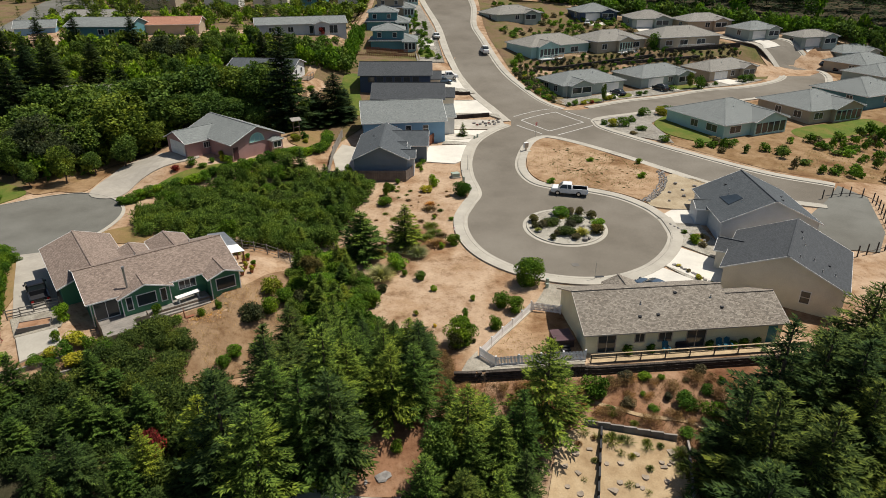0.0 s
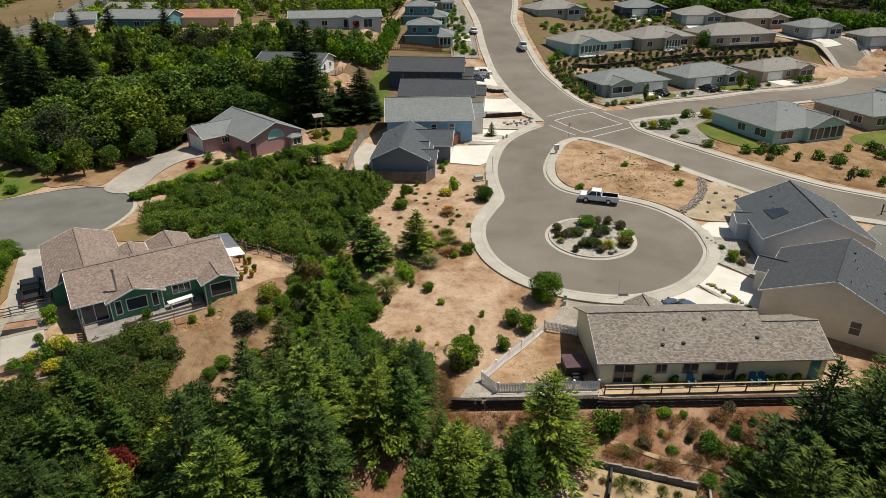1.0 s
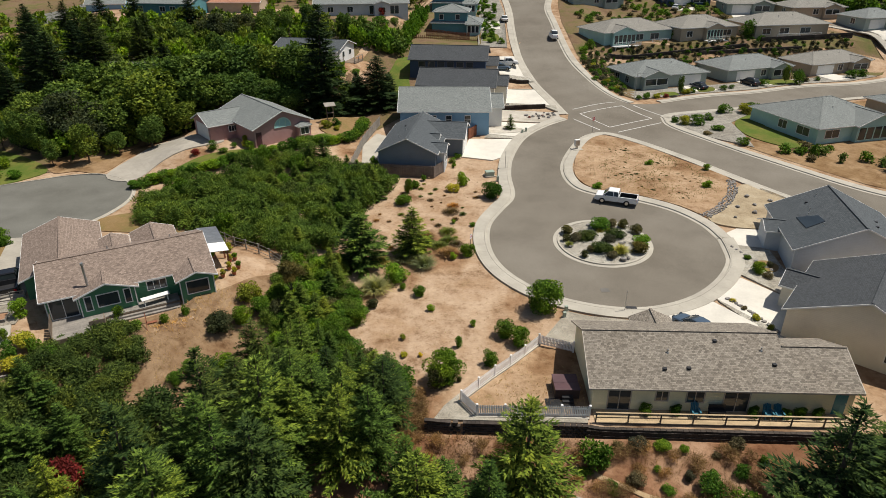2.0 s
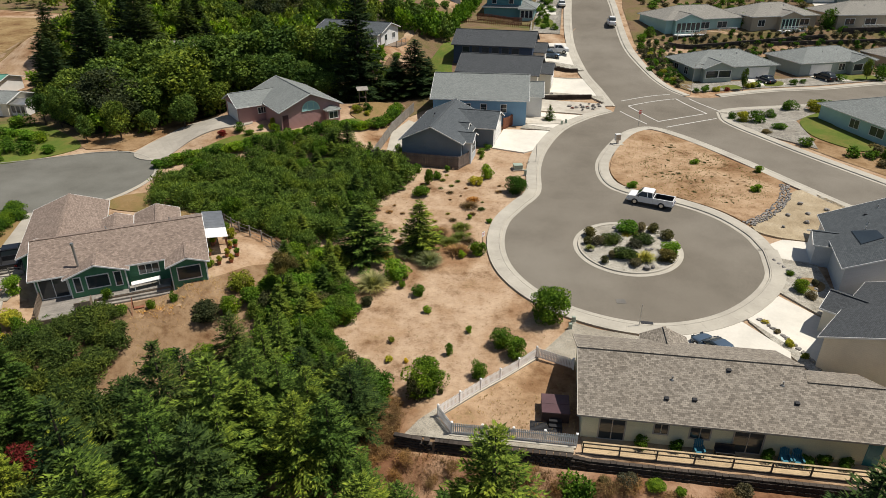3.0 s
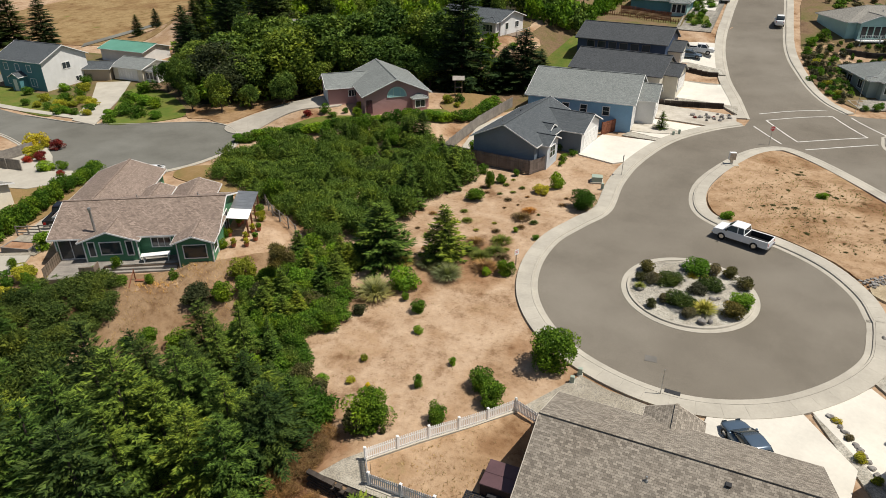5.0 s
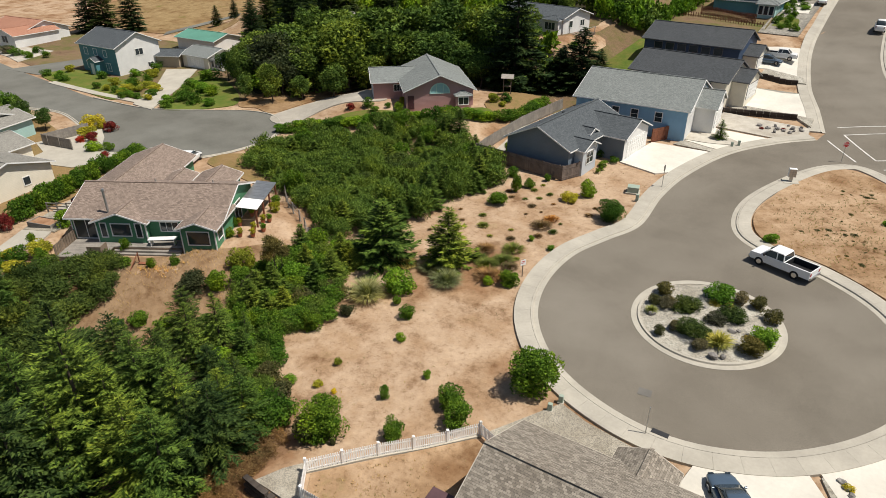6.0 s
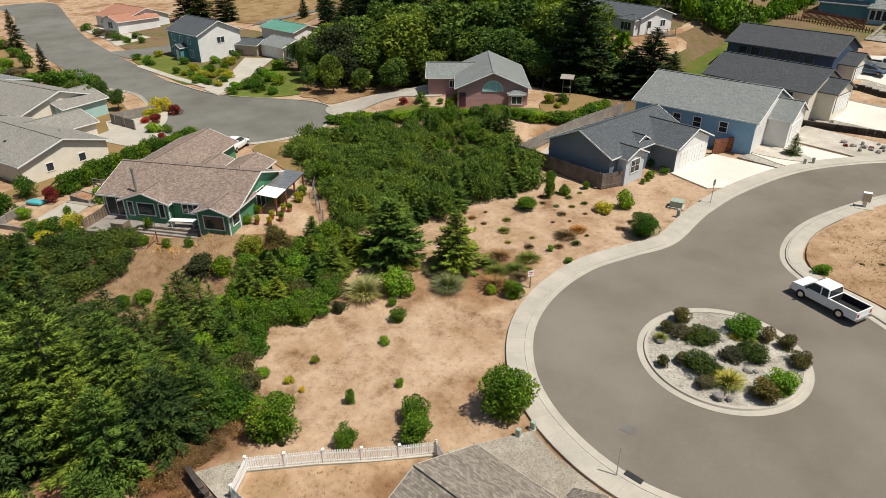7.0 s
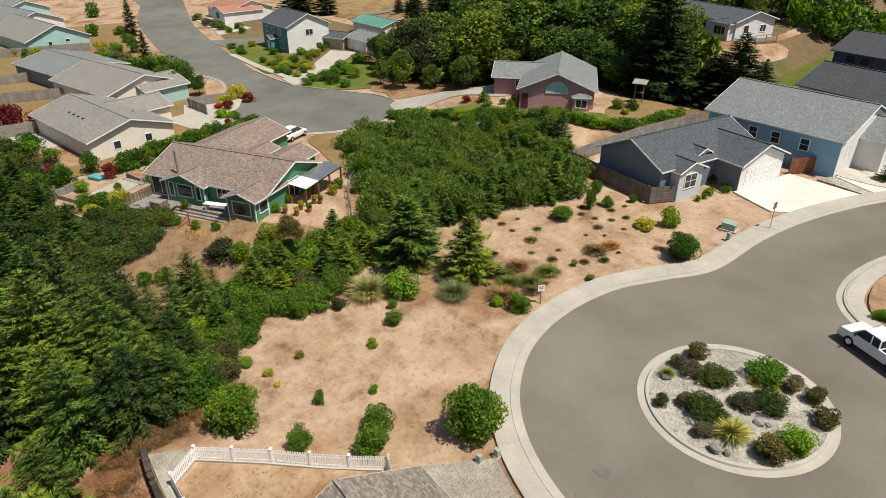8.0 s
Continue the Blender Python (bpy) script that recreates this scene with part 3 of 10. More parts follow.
def wing(H, x0, y0, x1, y1, h, roof="gx", pitch=0.42, over=0.45, wall=None, tiles=None, trim=None, base=1.2, z=0.0, over_g=None, skip=()):
    """one block of a house with its roof: gx, gy (ridge along x or y) or hip"""
    wall, tiles, trim = wall or H["wall_m"], tiles or H["roof_m"], trim or H["trim_m"]
    g0, g1 = over_g if over_g else (over, over)
    ob = H["ob"]
    W = Wing()
    W.b, W.h, W.ob, W.z, W.trim = (x0, y0, x1, y1), h, ob, z, trim
    bm = bmesh.new()
    flip = roof == "gy"
    if flip:
        X0, Y0, X1, Y1 = y0, x0, y1, x1
        put = lambda x, y, q: (y, x, q)
    else:
        X0, Y0, X1, Y1 = x0, y0, x1, y1
        put = lambda x, y, q: (x, y, q)
    ym, half = (Y0 + Y1) / 2, (Y1 - Y0) / 2
    top = h + pitch * half
    # walls
    if roof == "hip":
        box(bm, x0, y0, -base, x1, y1, h)
    else:
        ends = []
        for x in (X0, X1):
            ends.append([bm.verts.new(put(x, *q)) for q in ((Y0, -base), (Y1, -base), (Y1, h), (ym, top - 0.02), (Y0, h))])
        bm.faces.new(ends[0])
        bm.faces.new(ends[1][::-1])
        for i in range(5):
            bm.faces.new((ends[0][(i + 1) % 5], ends[0][i], ends[1][i], ends[1][(i + 1) % 5]))
        bmesh.ops.recalc_face_normals(bm, faces=bm.faces[:])
    part("wall", bm, wall, ob)
    # roof: each slope, cap and board is a part
    t = 0.13
    ez, rz = h - pitch * over + t, top + t
    slopes, caps, boards = [], [], []
    if roof == "hip":
        a0, b0, a1, b1 = x0 - over, y0 - over, x1 + over, y1 + over
        along = (a1 - a0) >= (b1 - b0)
        s = min(b1 - b0, a1 - a0) / 2
        r0, r1 = ((a0 + s, (b0 + b1) / 2), (a1 - s, (b0 + b1) / 2)) if along else (((a0 + a1) / 2, b0 + s), ((a0 + a1) / 2, b1 - s))
        rz = ez + pitch * s
        c = [(a0, b0, ez), (a1, b0, ez), (a1, b1, ez), (a0, b1, ez)]
        R0, R1 = (*r0, rz), (*r1, rz)
        if along:
            slopes = [[c[0], c[1], R1, R0], [c[1], c[2], R1], [c[2], c[3], R0, R1], [c[3], c[0], R0]]
        else:
            slopes = [[c[0], c[1], R0], [c[1], c[2], R1, R0], [c[2], c[3], R1], [c[3], c[0], R0, R1]]
        boards = [(c[i], c[(i + 1) % 4]) for i in range(4)]
        for i, q in enumerate(c):
            r = R0 if (Vector(q) - Vector(R0)).length < (Vector(q) - Vector(R1)).length else R1
            caps.append(((q[0], q[1], q[2] + 0.03), (r[0], r[1], r[2] + 0.03)))
        if (Vector(R0) - Vector(R1)).length > 0.1:
            caps.append(((*r0, rz + 0.04), (*r1, rz + 0.04)))
    else:
        for s, ye in ((1, Y0 - over), (-1, Y1 + over)):
            pl = [put(X0 - g0, ye, ez), put(X1 + g1, ye, ez), put(X1 + g1, ym, rz), put(X0 - g0, ym, rz)]
            slopes.append(pl[::-1] if (s < 0) != flip else pl)
            boards.append((put(X0 - g0, ye, ez), put(X1 + g1, ye, ez)))
            for x, end in ((X0 - g0, 0), (X1 + g1, 1)):
                if end not in skip:
                    boards.append((put(x, ye, ez + 0.005), put(x, ym, rz + 0.005)))
        caps.append((put(X0 - g0, ym, rz + 0.05), put(X1 + g1, ym, rz + 0.05)))
    for pl in slopes:
        bm = bmesh.new()
        slab(bm, pl, t)
        roof_uv(bm)
        part("roof", bm, tiles, ob)
    for p, q in caps:
        bm = bmesh.new()
        bar(bm, p, q, 0.24, 0.07)
        roof_uv(bm)
        part("ridge_cap", bm, tiles, ob)
    for p, q in boards:
        bm = bmesh.new()
        bar(bm, p, q, 0.045, 0.15)
        part("fascia", bm, trim, ob)
    W.top, W.put, W.pitch, W.ym, W.half = top + t, put, pitch, ym, half
    W.ext = (X0 - g0, X1 + g1, ym, half + over, ez, rz)
    return W


SIDES = {"S": 0.0, "E": 90.0, "N": 180.0, "W": 270.0}


def on_wall(W, side, u, z):
    """the pose of a spot on a wall: x along the wall, -y outwards, z up"""
    x0, y0, x1, y1 = W.b
    x, y = {"S": (u, y0), "N": (u, y1), "W": (x0, u), "E": (x1, u)}[side]
    return pose(x, y, z, 0, 0, SIDES[side])


def window(W, side, u, z, w, h, cols=2, rows=1, trim=None, label=""):
    m = on_wall(W, side, u, z)
    fr = 0.09
    bm = bmesh.new()
    rim = []
    for g, y in ((fr, 0.03), (fr, -0.06), (0.0, -0.06), (0.0, 0.03)):
        rim.append([bm.verts.new(q) for q in ((-w / 2 - g, y, -g), (w / 2 + g, y, -g), (w / 2 + g, y, h + g), (-w / 2 - g, y, h + g))])
    for q in range(4):
        for i in range(4):
            bm.faces.new((rim[q][i], rim[q][(i + 1) % 4], rim[(q + 1) % 4][(i + 1) % 4], rim[(q + 1) % 4][i]))
    bmesh.ops.recalc_face_normals(bm, faces=bm.faces[:])
    f = part("window", bm, trim or W.trim, W.ob, label)
    f.matrix_basis = m
    for i in range(1, cols):
        x = -w / 2 + w * i / cols
        part("mullion", boxes((x - 0.03, -0.045, 0, x + 0.03, 0.02, h)), trim or W.trim, f)
    for i in range(1, rows):
        q = h * i / rows
        part("glazing_bar", boxes((-w / 2, -0.04, q - 0.02, w / 2, 0.015, q + 0.02)), trim or W.trim, f)
    p = part("pane", boxes((-w / 2, -0.02, 0, w / 2, 0.01, h)), M["glass"], f)
    return f


def garage_door(W, side, u, z, w=4.9, h=2.15, material=None):
    bm = bmesh.new()
    box(bm, -w / 2, -0.04, 0, w / 2, 0.02, h)
    n = max(2, round(w / 0.62))
    for r in range(4):
        for c in range(n):
            x, q = -w / 2 + w * (c + 0.12) / n, h * (r + 0.12) / 4
            box(bm, x, -0.065, q, x + w / n * 0.76, -0.035, q + h / 4 * 0.76)
    d = part("garage_door", bm, material or M["white"], W.ob)
    d.matrix_basis = on_wall(W, side, u, z)
    bm = bmesh.new()
    for r in ((-w / 2 - 0.12, -0.05, 0, -w / 2, 0.03, h + 0.12), (w / 2, -0.05, 0, w / 2 + 0.12, 0.03, h + 0.12), (-w / 2, -0.05, h, w / 2, 0.03, h + 0.12)):
        box(bm, *r)
    part("door_frame", bm, W.trim, d)


def entry_door(W, side, u, z, w=0.95, h=2.05, material=None, label=""):
    bm = boxes((-w / 2, -0.05, 0, w / 2, 0.02, h))
    for q in (0.15, 1.1):
        box(bm, -w * 0.36, -0.07, q, -w * 0.06, -0.045, q + 0.75)
        box(bm, w * 0.06, -0.07, q, w * 0.36, -0.045, q + 0.75)
    d = part("door", bm, material or M["white"], W.ob, label)
    d.matrix_basis = on_wall(W, side, u, z)
    part("door_handle", boxes((w * 0.38, -0.11, 1.0, w * 0.43, -0.05, 1.08)), M["metal"], d)


def roof_vents(W, spots, material=None):
    """small pipes and vents on the slopes; spots: along, across (- to +), kind"""
    for x, y, k in spots:
        q = W.top - W.pitch * abs(y - W.ym)
        px, py, pz = W.put(x, y, q)
        bm = bmesh.new()
        if k == "pipe":
            tube(bm, (0, 0, -0.1), (0, 0, 0.3), 0.06, 0.06, 8)
            tube(bm, (0, 0, -0.1), (0, 0, 0.05), 0.16, 0.1, 8)
        elif k == "flue":
            tube(bm, (0, 0, -0.1), (0, 0, 2.3), 0.11, 0.11, 10)
            tube(bm, (0, 0, 2.3), (0, 0, 2.5), 0.17, 0.14, 10)
        else:
            box(bm, -0.12, -0.12, -0.1, 0.12, 0.12, 0.09)
            box(bm, -0.15, -0.15, 0.09, 0.15, 0.15, 0.115)
        v = part("roof_vent", bm, material or (M["dark"] if k == "box" else M["metal"]), W.ob)
        v.matrix_basis = pose(px, py, pz)


def house(label, x, y, ang, floor, wall, roof, trim="white", group="", name="house"):
    ob = thing(name, label, "house", x, y, floor, ang, group)
    return {"ob": ob, "wall_m": M[wall], "roof_m": M[roof], "trim_m": M[trim]}

# ---------------------------------------------------------------- land, roads, walks
def land():
    """one sheet of ground out to the horizon, finer near the houses"""
    def ticks(lo, hi, fine_lo, fine_hi, fine):
        v, p = [], fine_lo
        while p <= fine_hi:
            v.append(p)
            p += fine
        s, p = fine, fine_lo
        while p > lo:
            s *= 1.25
            p -= s
            v.insert(0, p)
        s, p = fine, v[-1]
        while p < hi:
            s *= 1.25
            p += s
            v.append(p)
        return v
    xs, ys = ticks(-1500, 1500, -110, 70, 1.25), ticks(-600, 2500, 24, 150, 1.25)
    ys = sorted(ys + [48.8 + 0.24 * k for k in range(22)])
    bm = bmesh.new()
    grid = [[bm.verts.new((x, y, ground_z(x, y) - 0.06)) for x in xs] for y in ys]
    for j in range(len(ys) - 1):
        for i in range(len(xs) - 1):
            bm.faces.new((grid[j][i], grid[j][i + 1], grid[j + 1][i + 1], grid[j + 1][i]))
    ob = mesh_object("ground", bm, M["dirt"])
    tagged(ob, "dry tan soil and sparse grass over rolling hillside lots", "ground", "", "structure")


land()
CX, CY, CR = 18.0, 80.2, 12.5
# west kerb line of the street: round the turning circle, then uphill
WEST = [(30.4, 82), (30.1, 78.8), (28.1, 74.9), (25, 71.4), (21, 69.1), (17, 68.5), (12.4, 69.4), (8.6, 71.5), (5.5, 75), (3.8, 79.5), (3.5, 84.5), (4.7, 88.9), (6.0, 93.4), (5.1, 100.8), (5.2, 108.4), (6.9, 117.9), (10.4, 125.2), (13.9, 129.4)]
WEST2 = [(14.2, 132.6), (11.7, 140.2), (8.0, 149.9), (4.0, 166.5), (1.6, 186), (-0.8, 209.5), (-5.5, 237.4), (-9, 262)]
EAST2 = [(7, 262), (9.4, 235), (8.6, 210.5), (10.3, 195.2), (14.0, 167.5), (18.0, 153.5), (22.0, 145.8), (26.1, 142.1)]
CROSS_N = [(26.1, 142.1), (33, 144.4), (42.6, 150.6), (53.3, 155.2), (66, 162.4), (79, 166.9), (91, 175.5), (96.5, 186), (94, 195), (84, 205)]
CROSS_S = [(90, 210), (101, 201), (106.5, 190), (103.4, 177.4), (93, 163.3), (72, 154.2), (47.3, 143.2), (33.8, 137.2), (30.9, 133.7)]
LOWER_N = [(30.9, 133.7), (31.5, 127.8), (36.7, 119.6), (42.5, 111.7), (52.1, 101.2), (61.5, 95.6)]
LOWER_S = [(56.8, 89.3), (51, 91.6), (43.6, 97.3), (38.1, 103.5), (31.9, 111.4), (25.1, 119.3), (20.5, 122.8)]
WEDGE = [(20.5, 122.8), (17.4, 121.4), (15.0, 117.2), (12.6, 108), (12.3, 102), (13.8, 97.2), (17.1, 94.8), (21.9, 93.6), (26.2, 91.2), (29.1, 87.6), (30.3, 84.2)]

outline = []
for line in (WEST, WEST2, EAST2, CROSS_N, CROSS_S, LOWER_N, LOWER_S, WEDGE):
    c = curve(line, False, 1.0)
    outline += c if not outline or math.dist(outline[-1], c[0]) > 0.05 else c[1:]
sheet("road", outline, 0.0, M["asphalt"], "sun-bleached grey asphalt street with a turning circle", "road", 2.2, 0.05, smooth=False)
COURT = [(-46.3, 84.2), (-47.2, 88.6), (-50, 92.4), (-53.5, 94.6), (-57.2, 95.2), (-61.3, 93.9), (-65.3, 91.1), (-75, 84.9), (-88, 82.4), (-104, 82.4), (-125, 82.6), (-150, 84), (-180, 88.3), (-215, 92),
         (-218, 78), (-192, 77.2), (-160, 72), (-127, 70.5), (-117, 70.5), (-92, 71.6), (-83, 74.8), (-70, 73), (-58, 70.5), (-51, 73), (-47.2, 78.6)]
sheet("road", COURT, 0.0, M["asphalt_old"], "weathered grey asphalt court between hedged gardens", "road", 2.5, 0.05)


def walkway(name, path, width, label, slabs=True, side=1, gutter=0.42):
    """gutter, kerb and a footway of separate concrete slabs along a kerb line"""
    ob = tagged(new(name), label, "footway", "", "structure")
    line = curve(path, False, 0.75)
    bm = bmesh.new()
    s = side
    sweep(bm, line, [(0, 0.012), (s * gutter, 0.012), (s * (gutter + 0.05), 0.13), (s * (gutter + 0.19), 0.145), (s * (gutter + 0.2), -0.1)])
    bmesh.ops.recalc_face_normals(bm, faces=bm.faces[:])
    part("kerb", bm, M["concrete"], ob)
    n = len(line)
    side_of = []
    for i in range(n):
        d = Vector(line[min(i + 1, n - 1)]) - Vector(line[max(i - 1, 0)])
        side_of.append(Vector((-d.y, d.x)).normalized() * s)
    k, gap = 2, 0.004
    for i in range(0, n - 1, k):
        last = min(i + k, n - 1)
        bm, rows = bmesh.new(), []
        for j in range(i, last + 1):
            x, y = line[j]
            q = side_of[j]
            shift = Vector((q.y, -q.x)) * s * (gap if j == i else -gap if j == last else 0)
            row = []
            for off, u in ((gutter + 0.21, -0.05), (gutter + 0.21, 0.14), (gutter + 0.2 + width, 0.14), (gutter + 0.2 + width, -0.1)):
                px, py = x + q.x * off + shift.x, y + q.y * off + shift.y
                row.append(bm.verts.new((px, py, ground_z(px, py) + u)))
            rows.append(row)
        for p, q in zip(rows, rows[1:]):
            for j in range(3):
                bm.faces.new((p[j], q[j], q[j + 1], p[j + 1]))
        bm.faces.new(rows[0])
        bm.faces.new(rows[-1][::-1])
        bmesh.ops.recalc_face_normals(bm, faces=bm.faces[:])
        part("slab", bm, M["concrete"], ob)


walkway("pavement_west", [(30.3, 84.6)] + WEST, 1.35, "pale concrete footway and kerb round the turning circle")
walkway("pavement_upper_west", WEST2, 1.35, "pale concrete footway and kerb along the climbing street")
walkway("pavement_upper_east", EAST2, 1.3, "pale concrete footway and kerb along the climbing street")
walkway("pavement_cross_north", CROSS_N[1:], 1.2, "pale concrete footway and kerb along the side street")
walkway("pavement_cross_south", CROSS_S, 1.2, "pale concrete footway and kerb along the side street")
walkway("pavement_lower_north", LOWER_N, 1.2, "pale concrete footway and kerb along the lower street")
walkway("pavement_lower_south", LOWER_S + WEDGE[1:], 1.2, "pale concrete footway and kerb round the dry wedge")

# the dry wedge between the two streets
sheet("lot", [(20, 120.6), (17.6, 119), (15.6, 114.5), (14.4, 106.4), (14.5, 100.8), (17, 96.9), (22.4, 95.6), (27.6, 92.8), (30.2, 90.6), (33.6, 94.4), (36.2, 102.2), (30.6, 109.6), (25, 116.6)], 0.13, M["straw"],
      "dry brown grass wedge between two streets", "lot", 1.6, 0.2)
sheet("yard", [(30.4, 89.6), (32.8, 87.6), (38, 87.8), (45.5, 91), (44, 94.2), (37.8, 101), (34.2, 95)], 0.14, M["sand"], "pale sandy unplanted front yard", "yard", 1.6, 0.2)
# planted island of the turning circle
ISLE = thing("island", "round gravel island edged with a concrete kerb", "island", 16.85, 81.8, ground_z(16.85, 81.8), 0, "", "structure")
ISLE.matrix_basis = pose(16.85, 81.8, ground_z(16.85, 81.8), 3.3)
bm = bmesh.new()
ring = [(5.8, -0.05), (5.8, 0.02), (5.35, 0.02), (5.3, 0.15), (5.1, 0.15), (5.08, 0.05)]
N = 72
rows = [[bm.verts.new((r * math.cos(2 * math.pi * i / N), r * math.sin(2 * math.pi * i / N), z)) for r, z in ring] for i in range(N)]
for i in range(N):
    a, b = rows[i], rows[(i + 1) % N]
    for j in range(len(ring) - 1):
        bm.faces.new((a[j], b[j], b[j + 1], a[j + 1]))
bmesh.ops.recalc_face_normals(bm, faces=bm.faces[:])
part("kerb", bm, M["concrete"], ISLE)
bm = bmesh.new()
c = bm.verts.new((0, 0, 0.38))
prev = [c] * N
for r, z in ((1.8, 0.33), (3.6, 0.2), (5.12, 0.09)):
    cur = [bm.verts.new((r * math.cos(2 * math.pi * i / N), r * math.sin(2 * math.pi * i / N), z)) for i in range(N)]
    for i in range(N):
        q = (prev[i], cur[i], cur[(i + 1) % N]) if prev[0] is c else (prev[i], cur[i], cur[(i + 1) % N], prev[(i + 1) % N])
        bm.faces.new(q)
    prev = cur
part("gravel", bm, M["gravel"], ISLE, "pale crushed gravel")

# painted lines at the crossing
bm = bmesh.new()
for a, b in (((15.0, 130.0), (19.4, 124.0)), ((16.3, 133.1), (21.2, 125.9)), ((21.2, 125.9), (29.3, 132.6)), ((29.3, 132.6), (24.6, 139.8)), ((24.6, 139.8), (16.3, 133.1)), ((15.0, 135.4), (23.6, 141.8)), ((22.4, 123.1), (30.6, 130.0)), ((27.0, 141.2), (31.6, 134.6))):
    d = Vector((b[0] - a[0], b[1] - a[1]))
    k = max(2, int(d.length / 1.2))
    s = Vector((-d.y, d.x)).normalized() * 0.11
    row = []
    for i in range(k + 1):
        p = Vector(a) + d * (i / k)
        row.append([bm.verts.new((p.x + s.x * e, p.y + s.y * e, ground_z(p.x, p.y) + 0.022)) for e in (-1, 1)])
    for i in range(k):
        bm.faces.new((row[i][0], row[i + 1][0], row[i + 1][1], row[i][1]))
bmesh.ops.recalc_face_normals(bm, faces=bm.faces[:])
tagged(mesh_object("road_marking", bm, M["line"]), "worn white painted lines round the crossing", "road marking", "", "structure")


bm = bmesh.new()
sweep(bm, curve(COURT[-6:] + COURT[:9], False, 0.9), [(-0.28, 0.012), (0.0, 0.012), (0.05, 0.12), (0.2, 0.13), (0.21, -0.1)])
bmesh.ops.recalc_face_normals(bm, faces=bm.faces[:])
tagged(mesh_object("kerb", bm, M["concrete"]), "pale rolled concrete kerb round the asphalt court", "kerb", "", "structure")


def drive(outline, label, m="drive", lift=0.10, kind="driveway", smooth=False):
    ob = sheet(kind, outline, lift, M[m], label, kind, 1.4, 0.2, smooth=smooth)
    return ob


drive([(-2.9, 106.8), (2.0, 105.9), (4.4, 108.6), (4.8, 113.8), (5.4, 116.6), (-2.7, 115.6)], "pale concrete driveway before the slate blue house")
drive([(0.4, 119.0), (3.6, 118.2), (5.6, 118.0), (8.6, 123.8), (9.4, 126.2), (5.2, 126.2), (0.6, 126.4)], "pale curving concrete driveway of the light blue house")
drive([(0.6, 137.4), (11.6, 137.0), (8.8, 145.6), (0.4, 143.6)], "pale concrete driveway between low retaining walls")
drive([(-2.6, 151), (5.8, 152.4), (3.0, 165), (-2.9, 162)], "pale concrete driveway with parked cars")
drive([(21.4, 67.6), (26.6, 71.0), (30.4, 67.0), (30, 63), (23.6, 62.4), (21.2, 64.5)], "pale concrete driveway of the low tan-roofed house")
drive([(27.4, 71.2), (30.9, 75.6), (36.2, 70.8), (32.6, 65.6)], "pale concrete driveway of the beige house")
drive([(31.4, 82.6), (31.2, 85.4), (33.2, 87.2), (38.2, 87.2), (37.2, 82.6), (34.4, 82.8)], "pale concrete driveway of the grey house")
drive([(-55.2, 94.5), (-55.7, 102.8), (-54.4, 109.7), (-45.6, 108.6), (-41.4, 105.8), (-45.7, 101.7), (-48.6, 98.5), (-50.6, 93.1)], "tan aged concrete driveway climbing to the pink house", "old_drive", smooth=True)
drive([(-53.6, 73.0), (-50.6, 74.0), (-48.4, 72.0), (-44.6, 65.4), (-41.4, 60.2), (-41.2, 58.9), (-45.0, 57.9), (-48.6, 64.0)], "tan-grey concrete driveway beside a clipped hedge", "old_drive")
drive([(-79, 84.6), (-73.5, 84.8), (-84, 97), (-92, 104.8), (-97, 101), (-88, 94)], "pale concrete driveway between flower beds", "concrete")
drive([(-58, 71.4), (-53.5, 71.8), (-57, 65), (-64, 62), (-66, 66)], "concrete driveway of the tan house", "concrete")

# ---------------------------------------------------------------- round the low tan-roofed house
def shared(name, me, parent, m):
    ob = new(name, me)
    ob.parent = parent
    ob.matrix_basis = m
    return ob


def box_mesh(name, material, *rows):
    me = bpy.data.meshes.new(name)
    bm = boxes(*rows)
    bm.to_mesh(me)
    bm.free()
    me.materials.append(material)
    return me


def along(a, b):
    d = Vector((b[0] - a[0], b[1] - a[1]))
    return d.length, math.degrees(math.atan2(d.y, d.x))


